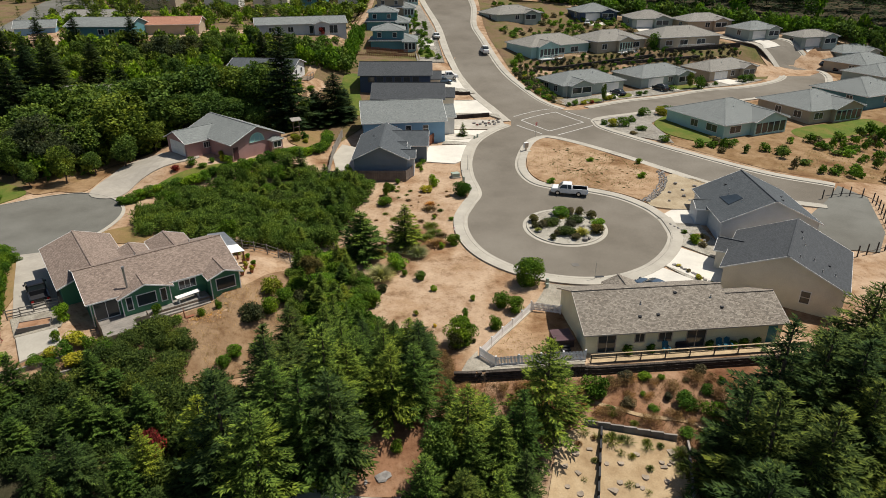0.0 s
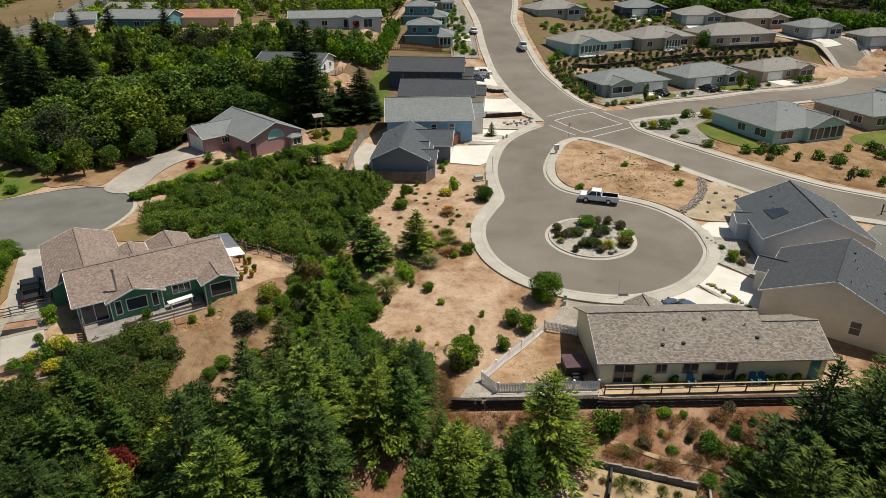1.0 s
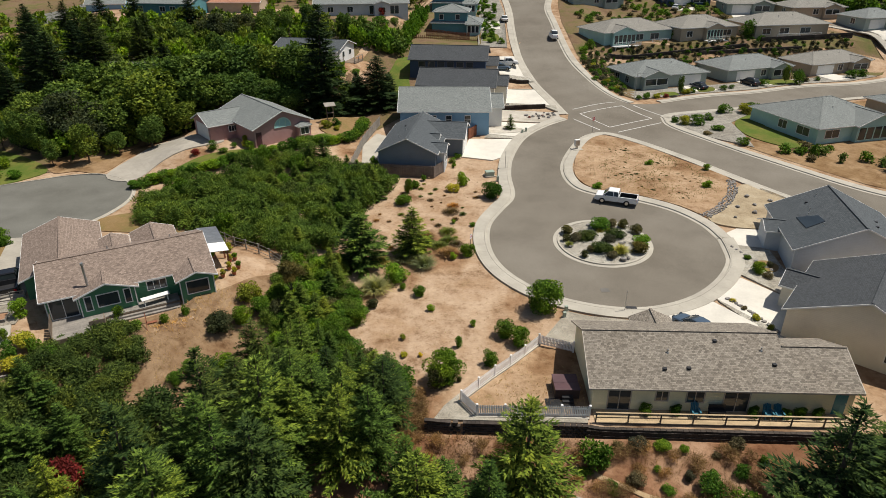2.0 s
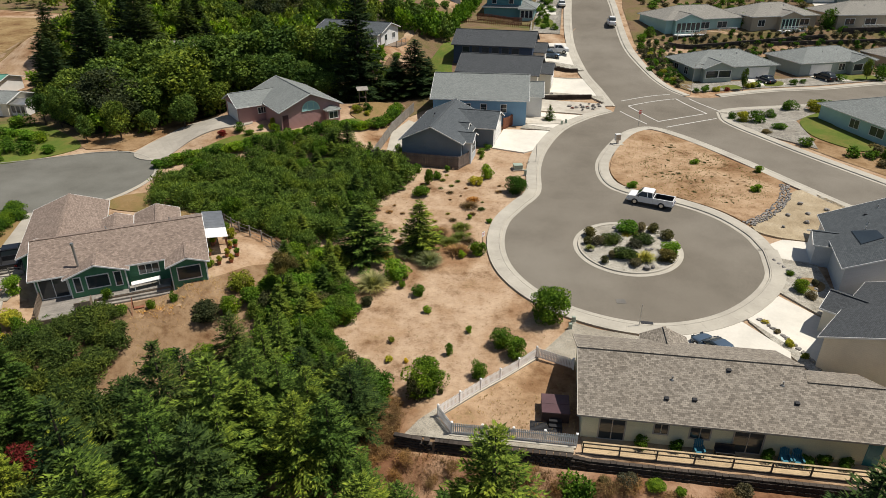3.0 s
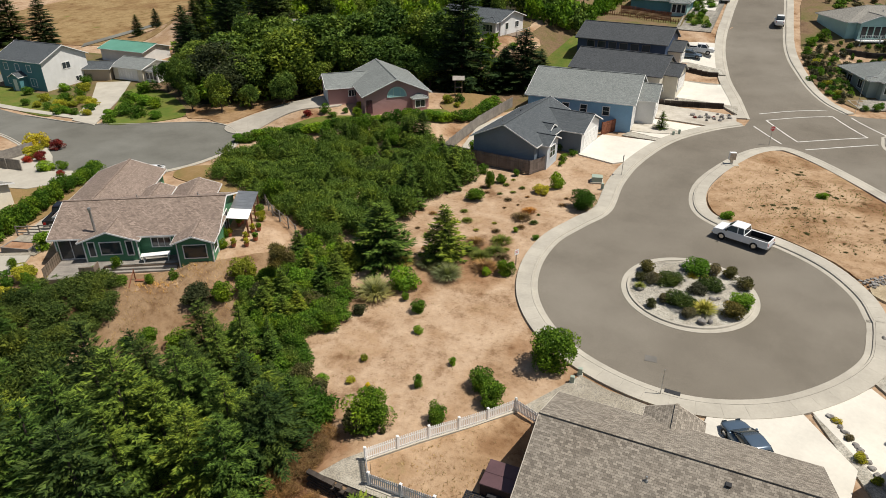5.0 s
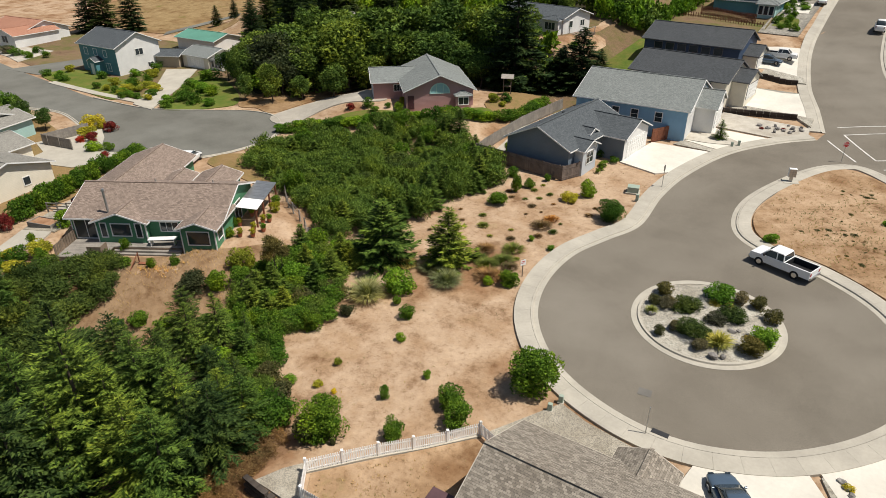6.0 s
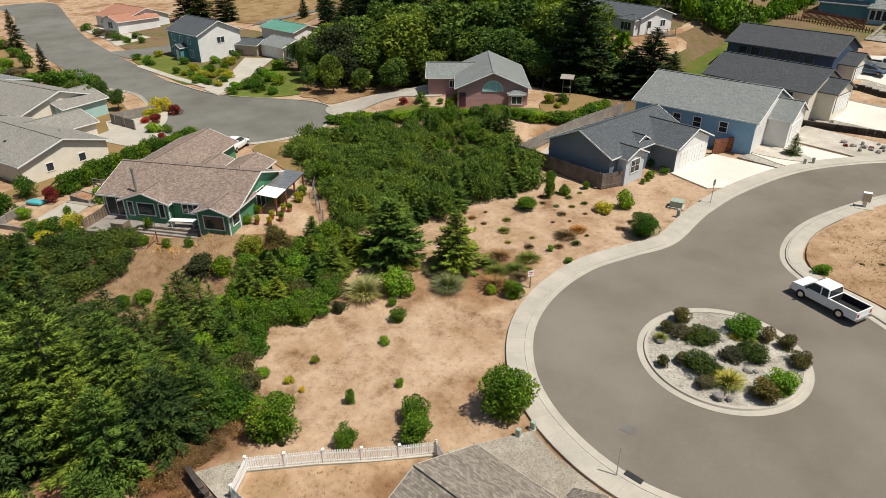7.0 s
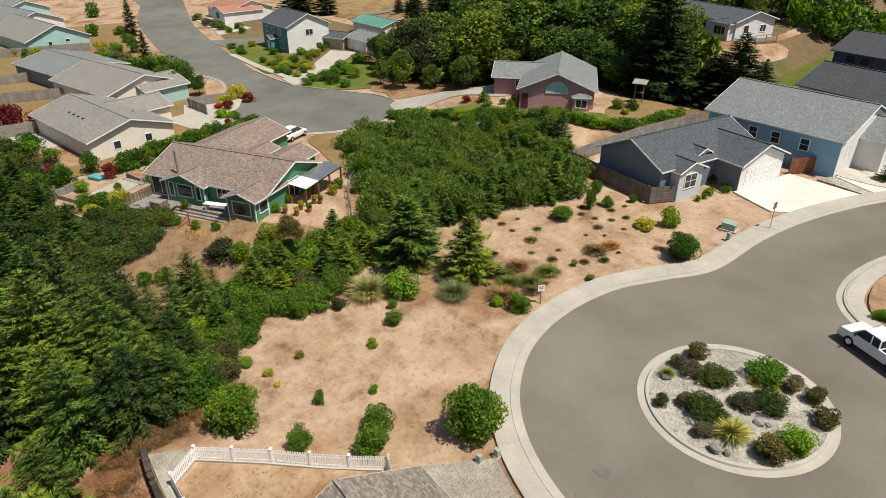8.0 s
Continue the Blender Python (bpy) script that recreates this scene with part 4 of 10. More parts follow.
def picket_fence(pts, label):
    """white pickets between capped posts along a plan line"""
    ob = tagged(new("picket_fence"), label, "fence")
    bm = bmesh.new()
    v = box(bm, -0.048, -0.012, 0.08, 0.048, 0.012, 1.0)
    tip = bm.verts.new((0, 0, 1.07))
    me_p = bpy.data.meshes.new("picket")
    bm.faces.remove(bm.faces[:][1])
    for i in range(4):
        bm.faces.new((v[4 + i], v[4 + (i + 1) % 4], tip))
    bm.to_mesh(me_p)
    bm.free()
    me_p.materials.append(M["fence_white"])
    me_post = box_mesh("post", M["fence_white"], (-0.065, -0.065, -0.3, 0.065, 0.065, 1.1), (-0.085, -0.085, 1.1, 0.085, 0.085, 1.15), (-0.05, -0.05, 1.15, 0.05, 0.05, 1.19))
    for a, b in zip(pts, pts[1:]):
        ln, ang = along(a, b)
        n = max(1, round(ln / 2.4))
        for i in range(n):
            p = [a[k] + (b[k] - a[k]) * i / n for k in (0, 1)]
            q = [a[k] + (b[k] - a[k]) * (i + 1) / n for k in (0, 1)]
            zp, zq = ground_z(*p), ground_z(*q)
            shared("post", me_post, ob, pose(*p, zp, 0, 0, ang))
            for h in (0.22, 0.8):
                bm = bmesh.new()
                bar(bm, (*p, zp + h + 0.04), (*q, zq + h + 0.04), 0.035, 0.09)
                part("rail", bm, M["fence_white"], ob)
            k = max(2, round(ln / n / 0.135))
            for j in range(1, k):
                u = j / k
                shared("picket", me_p, ob, pose(p[0] + (q[0] - p[0]) * u, p[1] + (q[1] - p[1]) * u, zp + (zq - zp) * u, 0, 0, ang))
    shared("post", me_post, ob, pose(*pts[-1], ground_z(*pts[-1]), 0, 0, ang))
    return ob


picket_fence([(9.7, 61.4), (3.6, 52.1), (5.0, 50.6), (13.7, 51.7)], "white picket fence on a low concrete footing round the dry yard")
picket_fence([(9.7, 61.4), (12.8, 60.6)], "short white picket fence and gate beside the near house")
bm = bmesh.new()
sweep(bm, [(9.8, 61.5), (7.75, 58.4), (5.7, 55.3), (3.5, 52.0), (4.95, 50.48), (9.3, 51.02), (13.7, 51.55)], [(-0.13, -0.2), (-0.13, 0.09), (0.13, 0.09), (0.13, -0.2)])
bmesh.ops.recalc_face_normals(bm, faces=bm.faces[:])
tagged(mesh_object("fence_footing", bm, M["concrete"]), "pale concrete footing under the picket fence", "footing", "", "structure")
sheet("yard", [(9.6, 60.9), (3.9, 52.2), (5.1, 50.8), (13.6, 51.9), (13.8, 60.4)], 0.03, M["straw"], "dry tan grass yard inside a white fence", "yard", 1.0, 0.05, smooth=False)
sheet("yard", [(10.0, 62.0), (12.4, 67.0), (14.6, 66.5), (21.0, 66.2), (21.0, 62.6), (13.2, 61.2)], 0.04, M["pea_gravel"], "grey-tan gravel strip before the near house", "yard", 1.2, 0.1, smooth=False)
sheet("yard", [(1.7, 49.75), (2.3, 51.4), (3.4, 53.2), (3.4, 52.0), (4.9, 50.4), (13.6, 51.45), (13.6, 50.98), (4.2, 49.95)], 0.04, M["pea_gravel"], "tan gravel corner and strip above the block wall", "yard", 0.5, 0.1, smooth=False)

# block retaining wall below the yard and deck
RW = [(1.2, 49.6), (4.2, 49.72), (13.8, 50.72), (24, 51.8), (34.5, 52.9)]
wall_ob = tagged(new("retaining_wall"), "dark brown concrete block retaining wall", "retaining wall", "", "structure")
me_block = bpy.data.meshes.new("block")
bm = boxes((-0.198, -0.16, 0, 0.198, 0.14, 0.185))
bmesh.ops.bevel(bm, geom=bm.edges[:], offset=0.034, segments=1, affect="EDGES")
bm.to_mesh(me_block)
bm.free()
me_block.materials.append(M["block"])
me_cap = box_mesh("cap", M["block"], (-0.2, -0.2, 0, 0.2, 0.14, 0.09))
line = curve(RW, False, 0.42)
rest = bmesh.new()
for i, (x, y) in enumerate(line[:-1]):
    ln, ang = along(line[i], line[i + 1])
    top = ground_z(max(x, 1.9), y + 0.7) + 0.05
    for r in range(7):
        m = pose(x + (0.2 if r % 2 else 0), y - 0.034 * r - 0.012 * ((7 * i + 3 * r) % 3), top - 0.09 - 0.2 * (r + 1), 0, 0, ang)
        if x < 13.6:
            shared("block", me_block, wall_ob, m)
        else:
            box(rest, -0.2, -0.15, 0, 0.2, 0.14, 0.19, m)
    if x < 13.6:
        shared("cap", me_cap, wall_ob, pose(x, y, top - 0.09, 0, 0, ang))
tagged(part("blocks", rest, M["block"], wall_ob), kind="stuff")

# deck with a plain rail along the south wall
deck = thing("deck", "tan wooden deck with a low plain rail", "deck", 13.9, 52.8, -0.85, 6.3)
me_board = box_mesh("board", M["newwood"], (0, -0.068, -0.035, 4.95, 0.068, 0.0))
for r in range(11):
    for k in range(4):
        shared("board", me_board, deck, pose(0.1 + 4.98 * k, -1.5 + 0.143 * r, 0.0))
part("beam", boxes((0.05, -1.6, -0.32, 20.0, -1.53, -0.03)), M["wood"], deck)
part("handrail", boxes((0.05, -1.62, 0.9, 20.0, -1.48, 0.94)), M["newwood"], deck)
part("rail", boxes((0.05, -1.57, 0.42, 20.0, -1.53, 0.5)), M["newwood"], deck)
me_post = box_mesh("post", M["wood"], (-0.045, -0.045, -0.9, 0.045, 0.045, 0.9))
for k in range(9):
    shared("post", me_post, deck, pose(0.1 + 2.48 * k, -1.55, 0))


def deck_chair(x, y, z, ang, material, label):
    ob = thing("deck_chair", label, "chair", x, y, z, ang, "chairs on the near deck")
    part("seat", boxes((-0.3, -0.3, 0.33, 0.3, 0.3, 0.38)), material, ob)
    bk = part("backrest", boxes(*[(-0.3 + 0.125 * i, -0.02, 0, -0.2 + 0.125 * i, 0.02, 0.72 - 0.05 * abs(i - 2)) for i in range(5)]), material, ob)
    bk.matrix_basis = pose(0, 0.28, 0.33, -18)
    for sx in (-0.3, 0.3):
        part("armrest", boxes((sx - 0.06, -0.34, 0.55, sx + 0.06, 0.3, 0.58)), material, ob)
        for sy in (-0.28, 0.26):
            part("leg", boxes((sx - 0.03, sy - 0.03, 0, sx + 0.03, sy + 0.03, 0.55)), material, ob)


def on_ranch(u, v):
    c, s = math.cos(radians(6.3)), math.sin(radians(6.3))
    return 13.9 + u * c - v * s, 52.8 + u * s + v * c


TURQ = paint("turquoise_plastic", (0.03, 0.16, 0.22), 0.45)
for u in (8.0, 13.6, 14.4):
    deck_chair(*on_ranch(u, -0.6), -0.85, 6.3, TURQ, "turquoise slatted deck chair against the cream wall")
ob = thing("bench", "dark wooden bench against the cream wall", "bench", *on_ranch(9.7, -0.5), -0.85, 6.3)
part("seat", boxes((-0.65, -0.25, 0.4, 0.65, 0.25, 0.45)), M["dark"], ob)
part("backrest", boxes((-0.65, 0.2, 0.45, 0.65, 0.25, 0.9)), M["dark"], ob)
for sx in (-0.6, 0.55):
    part("leg", boxes((sx, -0.22, 0, sx + 0.06, 0.22, 0.4)), M["dark"], ob)

# hot tub with a brown cover
spa = thing("hot_tub", "brown hot tub with a plum folding cover and steps", "hot tub", 11.9, 54.6, ground_z(11.9, 54.6), 8)
PLUM = plain("plum_vinyl", (0.10, 0.055, 0.06), 0.15, 0.5, 1.0, 5.0, relief=0.1)
part("tub", soft(boxes((-1.0, -1.0, 0, 1.0, 1.0, 0.85)), 0.06), plain("brown_panel", (0.06, 0.04, 0.035), 0.2, 0.6), spa)
for s in (-1, 1):
    cv = part("cover", soft(boxes((-1.03, -0.52, 0, 1.03, 0.52, 0.1)), 0.03), PLUM, spa)
    cv.matrix_basis = pose(0, 0.53 * s, 0.85, 3 * s)
for k in range(2):
    part("step", boxes((-0.45, -1.65 + 0.32 * k, 0.05 + 0.2 * k, 0.45, -1.3 + 0.32 * k, 0.22 + 0.2 * k)), M["dark"], spa)
ob = thing("deck_mat", "dark slatted platform before the hot tub", "platform", 11.6, 53.0, ground_z(11.6, 53.0) + 0.04, 8)
for k in range(8):
    part("slat", boxes((-1.3, -0.5 + 0.13 * k, 0, 1.0, -0.4 + 0.13 * k, 0.05)), M["dark"], ob)

# terraced garden plot with sleepers and round stepping stones
sheet("garden_plot", [(10.2, 44.4), (12.8, 45.3), (20.4, 44.0), (20.8, 39.6), (19.4, 32), (8.4, 32), (8.6, 39)], 0.07, M["plot_sand"], "bare sandy terraced garden plot", "garden plot", 1.0, 0.05, smooth=False)


def sleeper_wall(a, b, h, label, material=None):
    ln, ang = along(a, b)
    ob = thing("sleeper_wall", label, "garden wall", a[0], a[1], min(ground_z(*a), ground_z(*b)), ang, "garden sleeper walls")
    n = max(1, round(ln / 1.2))
    for i in range(n):
        u = (i + 0.5) / n
        dz = ground_z(a[0] + (b[0] - a[0]) * u, a[1] + (b[1] - a[1]) * u) - min(ground_z(*a), ground_z(*b))
        part("sleeper", boxes((ln * i / n + 0.02, -0.09, dz - 0.3, ln * (i + 1) / n - 0.02, 0.09, dz + h + 0.03 * (i % 2))), material or M["greywood"], ob)


sleeper_wall((12.6, 45.5), (20.6, 44.2), 0.6, "grey weathered timber wall of the garden terrace")
sleeper_wall((14.1, 45.1), (12.2, 36.7), 0.6, "dark timber wall running down through the garden plot", M["dark"])
sleeper_wall((21.5, 44.0), (20.5, 38.8), 0.6, "grey timber edging of the garden terrace")
sleeper_wall((17.6, 38.3), (20.8, 37.7), 0.3, "low timber edging of the garden terrace")
rng = random.Random(11)
bm = bmesh.new()
tube(bm, (0, 0, -0.05), (0, 0, 0.09), 0.3, 0.28, 12)
me_stone = bpy.data.meshes.new("stepping_stone")
bm.to_mesh(me_stone)
bm.free()
me_stone.materials.append(M["concrete"])
me_paver = bpy.data.meshes.new("paver")
bm = soft(boxes((-0.24, -0.34, -0.05, 0.24, 0.34, 0.1)), 0.02, 1)
bm.to_mesh(me_paver)
bm.free()
me_paver.materials.append(M["paver"])
me_stone.materials[0] = M["paver"]
for k in range(40):
    x, y = rng.uniform(9.4, 19.8), rng.uniform(35.5, 43.2)
    flat_one = k % 3 == 0
    ob = tagged(new("paver" if flat_one else "stepping_stone", me_paver if flat_one else me_stone), "loose grey rectangular paver on bare sand" if flat_one else "round grey concrete stepping stone on bare sand", "stepping stone", "stepping stones")
    s = rng.uniform(0.7, 1.25)
    ob.matrix_basis = pose(x, y, ground_z(x, y) + 0.03, rng.uniform(-7, 7), rng.uniform(-7, 7), rng.uniform(0, 90)) @ Matrix.Diagonal((s, s, 1, 1))
sheet("bank", [(0.6, 49.2), (-0.6, 45.6), (1.6, 43.0), (8.6, 42.2), (10.0, 44.4), (12.8, 45.5), (20.6, 44.1), (21.2, 39.6), (20.2, 33), (24, 31), (25.4, 38), (28, 43.6), (31, 47.4), (33.6, 52.4), (24, 51.6), (13, 50.2), (5, 49.4)], 0.03, M["redsoil"], "reddish dry grass bank below the retaining wall", "bank", 1.4, 0.0, smooth=False)
sheet("path", [(13.0, 48.2), (15.6, 47.5), (18.0, 46.7), (20.2, 46.4), (22.2, 46.1), (24.9, 44.8), (24.7, 44.5), (22.1, 45.75), (20.2, 46.05), (18.0, 46.3), (15.5, 47.15), (12.9, 47.85)], 0.12, M["plot_sand"], "narrow trodden sandy path across the bank", "path", 0.8, 0.1)
sheet("yard", [(-30.4, 56.6), (-27.0, 59.4), (-22.6, 64.0), (-20.4, 68.0), (-17.4, 69.0), (-15.6, 63.0), (-15.8, 57.6), (-18.2, 53.4), (-24.0, 50.2), (-31.0, 49.0), (-33.0, 51.4)], 0.05, M["brown_soil"], "brown bare slope with dry grass beside the green house", "yard", 1.2, 0.05)
sheet("clearing", [(-7.6, 45.4), (-4.6, 45.9), (-1.6, 45.9), (-0.8, 43.6), (-1.6, 39.6), (-5.0, 38.8), (-8.8, 39.4), (-7.2, 42.2)], 0.24, M["redsoil"], "bare reddish soil clearing among the hillside trees", "clearing", 0.8, 0.1)
sheet("patio", [(-13.5, 39.4), (-9, 40.3), (-5.2, 39.6), (-4.4, 37.0), (-7, 33), (-14, 33)], 0.2, M["concrete"], "grey concrete pad among trees", "patio", 1.0, 0.2, smooth=False)


def rock(x, y, w, h, label="rough grey boulder", group="", z=None):
    bm = bmesh.new()
    bmesh.ops.create_icosphere(bm, subdivisions=2 if w > 0.5 else 1, radius=0.5)
    r = random.Random(int(x * 37 + y * 91))
    o = Vector((r.uniform(0, 50), r.uniform(0, 50), 0))
    for v in bm.verts:
        v.co *= 1 + 0.55 * noise.noise(v.co * 2.2 + o)
    ob = mesh_object("rock", bm, M["rock"])
    tagged(ob, label, "rock", group)
    ob.matrix_basis = pose(x, y, (ground_z(x, y) if z is None else z) + h * 0.2, 0, 0, r.uniform(0, 180)) @ Matrix.Diagonal((w, w * 0.75, h, 1))


rock(-3.8, 38.4, 1.6, 0.9, "large flat grey boulder beside a concrete pad")

# ---------------------------------------------------------------- street furniture
def post_sign(x, y, h, label, face=None, ang=0.0, name="sign_post"):
    ob = thing(name, label, "sign", x, y, ground_z(x, y) + 0.1, ang)
    bm = bmesh.new()
    tube(bm, (0, 0, -0.3), (0, 0, h), 0.035, 0.035, 8)
    part("post", bm, M["metal"], ob)
    return ob


s = post_sign(18.05, 67.8, 2.2, "slim grey metal post at the kerb")
s = post_sign(4.1, 102.8, 2.6, "grey sign post beside the footway")
part("plate", boxes((-0.02, -0.23, 1.95, 0.0, 0.23, 2.55)), M["metal"], s, "grey back of a small sign plate")
s = post_sign(18.0, 122.9, 2.5, "red octagonal stop sign on a metal post", None, 40, "stop_sign")
bm = bmesh.new()
oct8 = [(0.38 * math.cos(radians(22.5 + 45 * i)), 0.38 * math.sin(radians(22.5 + 45 * i))) for i in range(8)]
prism(bm, oct8, 0, 0.02)
RED = paint("sign_red", (0.45, 0.02, 0.02), 0.4)
pl = part("plate", bm, RED, s, "red octagonal plate with a white border")
pl.matrix_basis = pose(0, -0.04, 2.15, 90)
bm = bmesh.new()
for o in range(8):
    a, b = oct8[o], oct8[(o + 1) % 8]
    bm.faces.new([bm.verts.new((p[0] * k, p[1] * k, 0.025)) for p, k in ((a, 0.95), (b, 0.95), (b, 0.86), (a, 0.86))])
br = part("border", bm, M["white"], pl)
txt = bpy.data.curves.new("lettering", "FONT")
txt.body, txt.size, txt.align_x, txt.align_y, txt.extrude = "STOP", 0.27, "CENTER", "CENTER", 0.003
tx = new("lettering", txt)
tx.parent = pl
tx.matrix_basis = pose(0, 0, 0.026)
txt.materials.append(M["white"])
s = post_sign(27.4, 144.0, 5.5, "tall slim street lamp post at the crossing", None, 0, "street_lamp")
bm = bmesh.new()
tube(bm, (0, 0, 5.5), (1.0, -0.6, 5.7), 0.03, 0.03, 6)
part("arm", bm, M["metal"], s)
part("head", soft(boxes((0.85, -0.75, 5.62, 1.4, -0.5, 5.74)), 0.03), M["metal"], s)
# mailbox cluster, cabinets and pedestals
ob = thing("mailbox_cluster", "pale metal cluster mailbox on a concrete pad", "mailbox", 14.9, 112.6, ground_z(14.9, 112.6) + 0.1, 25)
part("pad", boxes((-0.8, -0.7, -0.1, 0.8, 0.7, 0.06)), M["concrete"], ob)
part("pedestal", boxes((-0.15, -0.15, 0.06, 0.15, 0.15, 0.6)), M["metal"], ob)
cab = part("cabinet", soft(boxes((-0.4, -0.25, 0.6, 0.4, 0.25, 1.55)), 0.03), M["white"], ob)
for r in range(4):
    for c in range(3):
        part("locker_door", boxes((-0.37 + 0.25 * c, -0.27, 0.65 + 0.22 * r, -0.14 + 0.25 * c, -0.25, 0.85 + 0.22 * r)), M["metal"], cab)
GREENBOX = paint("utility_green", (0.30, 0.36, 0.29), 0.5)
ob = thing("transformer_box", "pale green utility transformer box on a pad", "utility box", 2.0, 100.0, ground_z(2.0, 100.0), 20)
part("pad", boxes((-0.75, -0.65, -0.1, 0.75, 0.65, 0.08)), M["concrete"], ob)
part("cabinet", soft(boxes((-0.6, -0.5, 0.08, 0.6, 0.5, 0.6)), 0.03), GREENBOX, ob)
part("lid", soft(boxes((-0.63, -0.53, 0.6, 0.63, 0.53, 0.7)), 0.02), GREENBOX, ob)
for x, y, h in ((3.3, 98.2, 0.75), (12.1, 66.0, 0.6), (12.3, 67.1, 0.6), (6.6, 121.0, 0.8), (6.0, 120.2, 0.7)):
    ob = thing("utility_pedestal", "pale green plastic utility pedestal beside the footway", "utility box", x, y, ground_z(x, y), 15, "utility pedestals")
    part("base", boxes((-0.22, -0.2, -0.1, 0.22, 0.2, 0.06)), M["concrete"], ob)
    part("cover", soft(boxes((-0.16, -0.14, 0.06, 0.16, 0.14, h)), 0.03), GREENBOX, ob)
ob = thing("sign_stake", "weathered wooden stake with a small pale sign", "sign", 1.5, 78.7, ground_z(1.5, 78.7), 70)
part("stake", boxes((-0.04, -0.03, -0.2, 0.04, 0.03, 1.7)), M["wood"], ob)
pl = part("plate", boxes((-0.28, -0.05, 1.1, 0.28, -0.03, 1.65)), M["white"], ob, "small pale sign plate")
part("lettering", boxes((-0.2, -0.056, 1.45, 0.2, -0.05, 1.52), (-0.2, -0.056, 1.3, 0.12, -0.05, 1.36)), RED, pl)
ob = tagged(mesh_object("drain_inlet", boxes((-0.55, -0.2, -0.05, 0.55, 0.2, 0.03)), M["dark"]), "dark storm drain inlet in the gutter", "drain", "", "structure")
ob.matrix_basis = pose(18.75, 68.5, ground_z(18.6, 68.65), 3.3, 0, 5)
for x, y, w in ((16.4, 71.4, 0.45),):
    ob = tagged(mesh_object("road_patch", boxes((-w, -w * 0.8, -0.02, w, w * 0.8, 0.008)), M["dark"]), "darker square asphalt patch in the turning circle", "road patch", "", "structure")
    ob.data.materials[0] = plain("patch_asphalt", (0.15, 0.14, 0.125), 0.2, 0.9, 0.6, 9.0)
    ob.matrix_basis = pose(x, y, ground_z(x, y) + 0.006, 3.3, 0, 12)

# ---------------------------------------------------------------- round the green house
def on_green(u, v):
    c, s = math.cos(radians(36.8)), math.sin(radians(36.8))
    return -35.604 + u * c - v * s, 56.297 + u * s + v * c


def below_patio(u, v):
    c, s = math.cos(radians(40.8)), math.sin(radians(40.8))
    return -38.2 + u * c - v * s, 55.6 + u * s + v * c


dk = thing("deck", "grey wooden deck with steps along the green house", "deck", -35.604, 56.297, 0.55, 36.8)
for r in range(23):
    y = -3.65 + 0.165 * r
    if y < 0:
        part("board", boxes((0.2, y - 0.075, -0.04, 4.6 if y < -1.6 else 11.3, y + 0.075, 0.0)), M["greywood"], dk)
part("skirt", boxes((0.2, -3.77, -1.2, 4.6, -3.73, -0.03)), M["wood"], dk)
part("skirt", boxes((4.6, -1.7, -1.2, 11.3, -1.66, -0.03)), M["wood"], dk)
part("skirt", boxes((0.14, -3.7, -1.4, 0.2, 0, -0.03)), M["wood"], dk)
for k in range(2):
    part("step", boxes((4.7, -2.0 - 0.33 * k, -0.36 - 0.18 * k, 11.2, -1.65 - 0.33 * k, -0.2 - 0.18 * k)), M["greywood"], dk)
for k in range(9):
    part("railing_slat", boxes((0.14, -3.65 + 0.4 * k, 0, 0.18, -3.33 + 0.4 * k, 1.05)), M["wood"], dk)
part("screen", boxes((3.3, -3.71, 0, 4.6, -3.65, 1.05)), M["wood"], dk)
part("screen", boxes((4.56, -3.64, 0, 4.62, -2.6, 1.05)), M["wood"], dk)
ob = thing("bench", "long white picnic bench on the deck", "bench", *on_green(9.2, -1.0), 0.55, 44)
part("tabletop", boxes((-1.3, -0.35, 0.66, 1.3, 0.35, 0.71)), M["white"], ob)
for sx in (-1.1, 1.05):
    part("leg", boxes((sx, -0.3, 0, sx + 0.06, 0.3, 0.66)), M["white"], ob)
ob = thing("garden_stairs", "red wooden garden stairs with a slanting handrail", "stairs", *on_green(8.4, -3.6), 0.3, 34)
for k in range(8):
    part("step", boxes((-0.45, -0.36 * (k + 1), -0.2 * (k + 1) - 0.05, 0.45, -0.36 * k + 0.02, -0.2 * (k + 1))), M["redwood"], ob)
bm = bmesh.new()
bar(bm, (-0.5, 0.1, 0.8), (-0.5, -3.0, -0.9), 0.06, 0.1)
part("handrail", bm, M["redwood"], ob)
for k in (0.0, -2.9):
    part("post", boxes((-0.54, k - 0.04, -1.9 if k else -0.3, -0.46, k + 0.04, 0.8 + k * 0.55)), M["redwood"], ob)
aw = thing("awning", "white metal patio awning on red posts", "awning", *on_green(14.9, 2.9), 0.55, 36.8)
for k in range(9):
    sl = part("panel", boxes((0.25, 0.78 * k, 0, 2.4, 0.78 * k + 0.76, 0.04)), M["fence_white"] if k < 3 else M["metal"], aw)
    sl.matrix_basis = pose(0, 0, 2.3, 0, 6, 0)
for py in (0.1, 2.4, 4.6, 6.9):
    part("post", boxes((2.12, py - 0.08, -0.9, 2.28, py + 0.08, 1.98)), M["redwood"], aw)
part("beam", boxes((2.12, 0, 1.86, 2.28, 7.0, 2.0)), M["redwood"], aw)
rng = random.Random(21)
POT = plain("terracotta", (0.36, 0.13, 0.07), 0.2, 0.8)
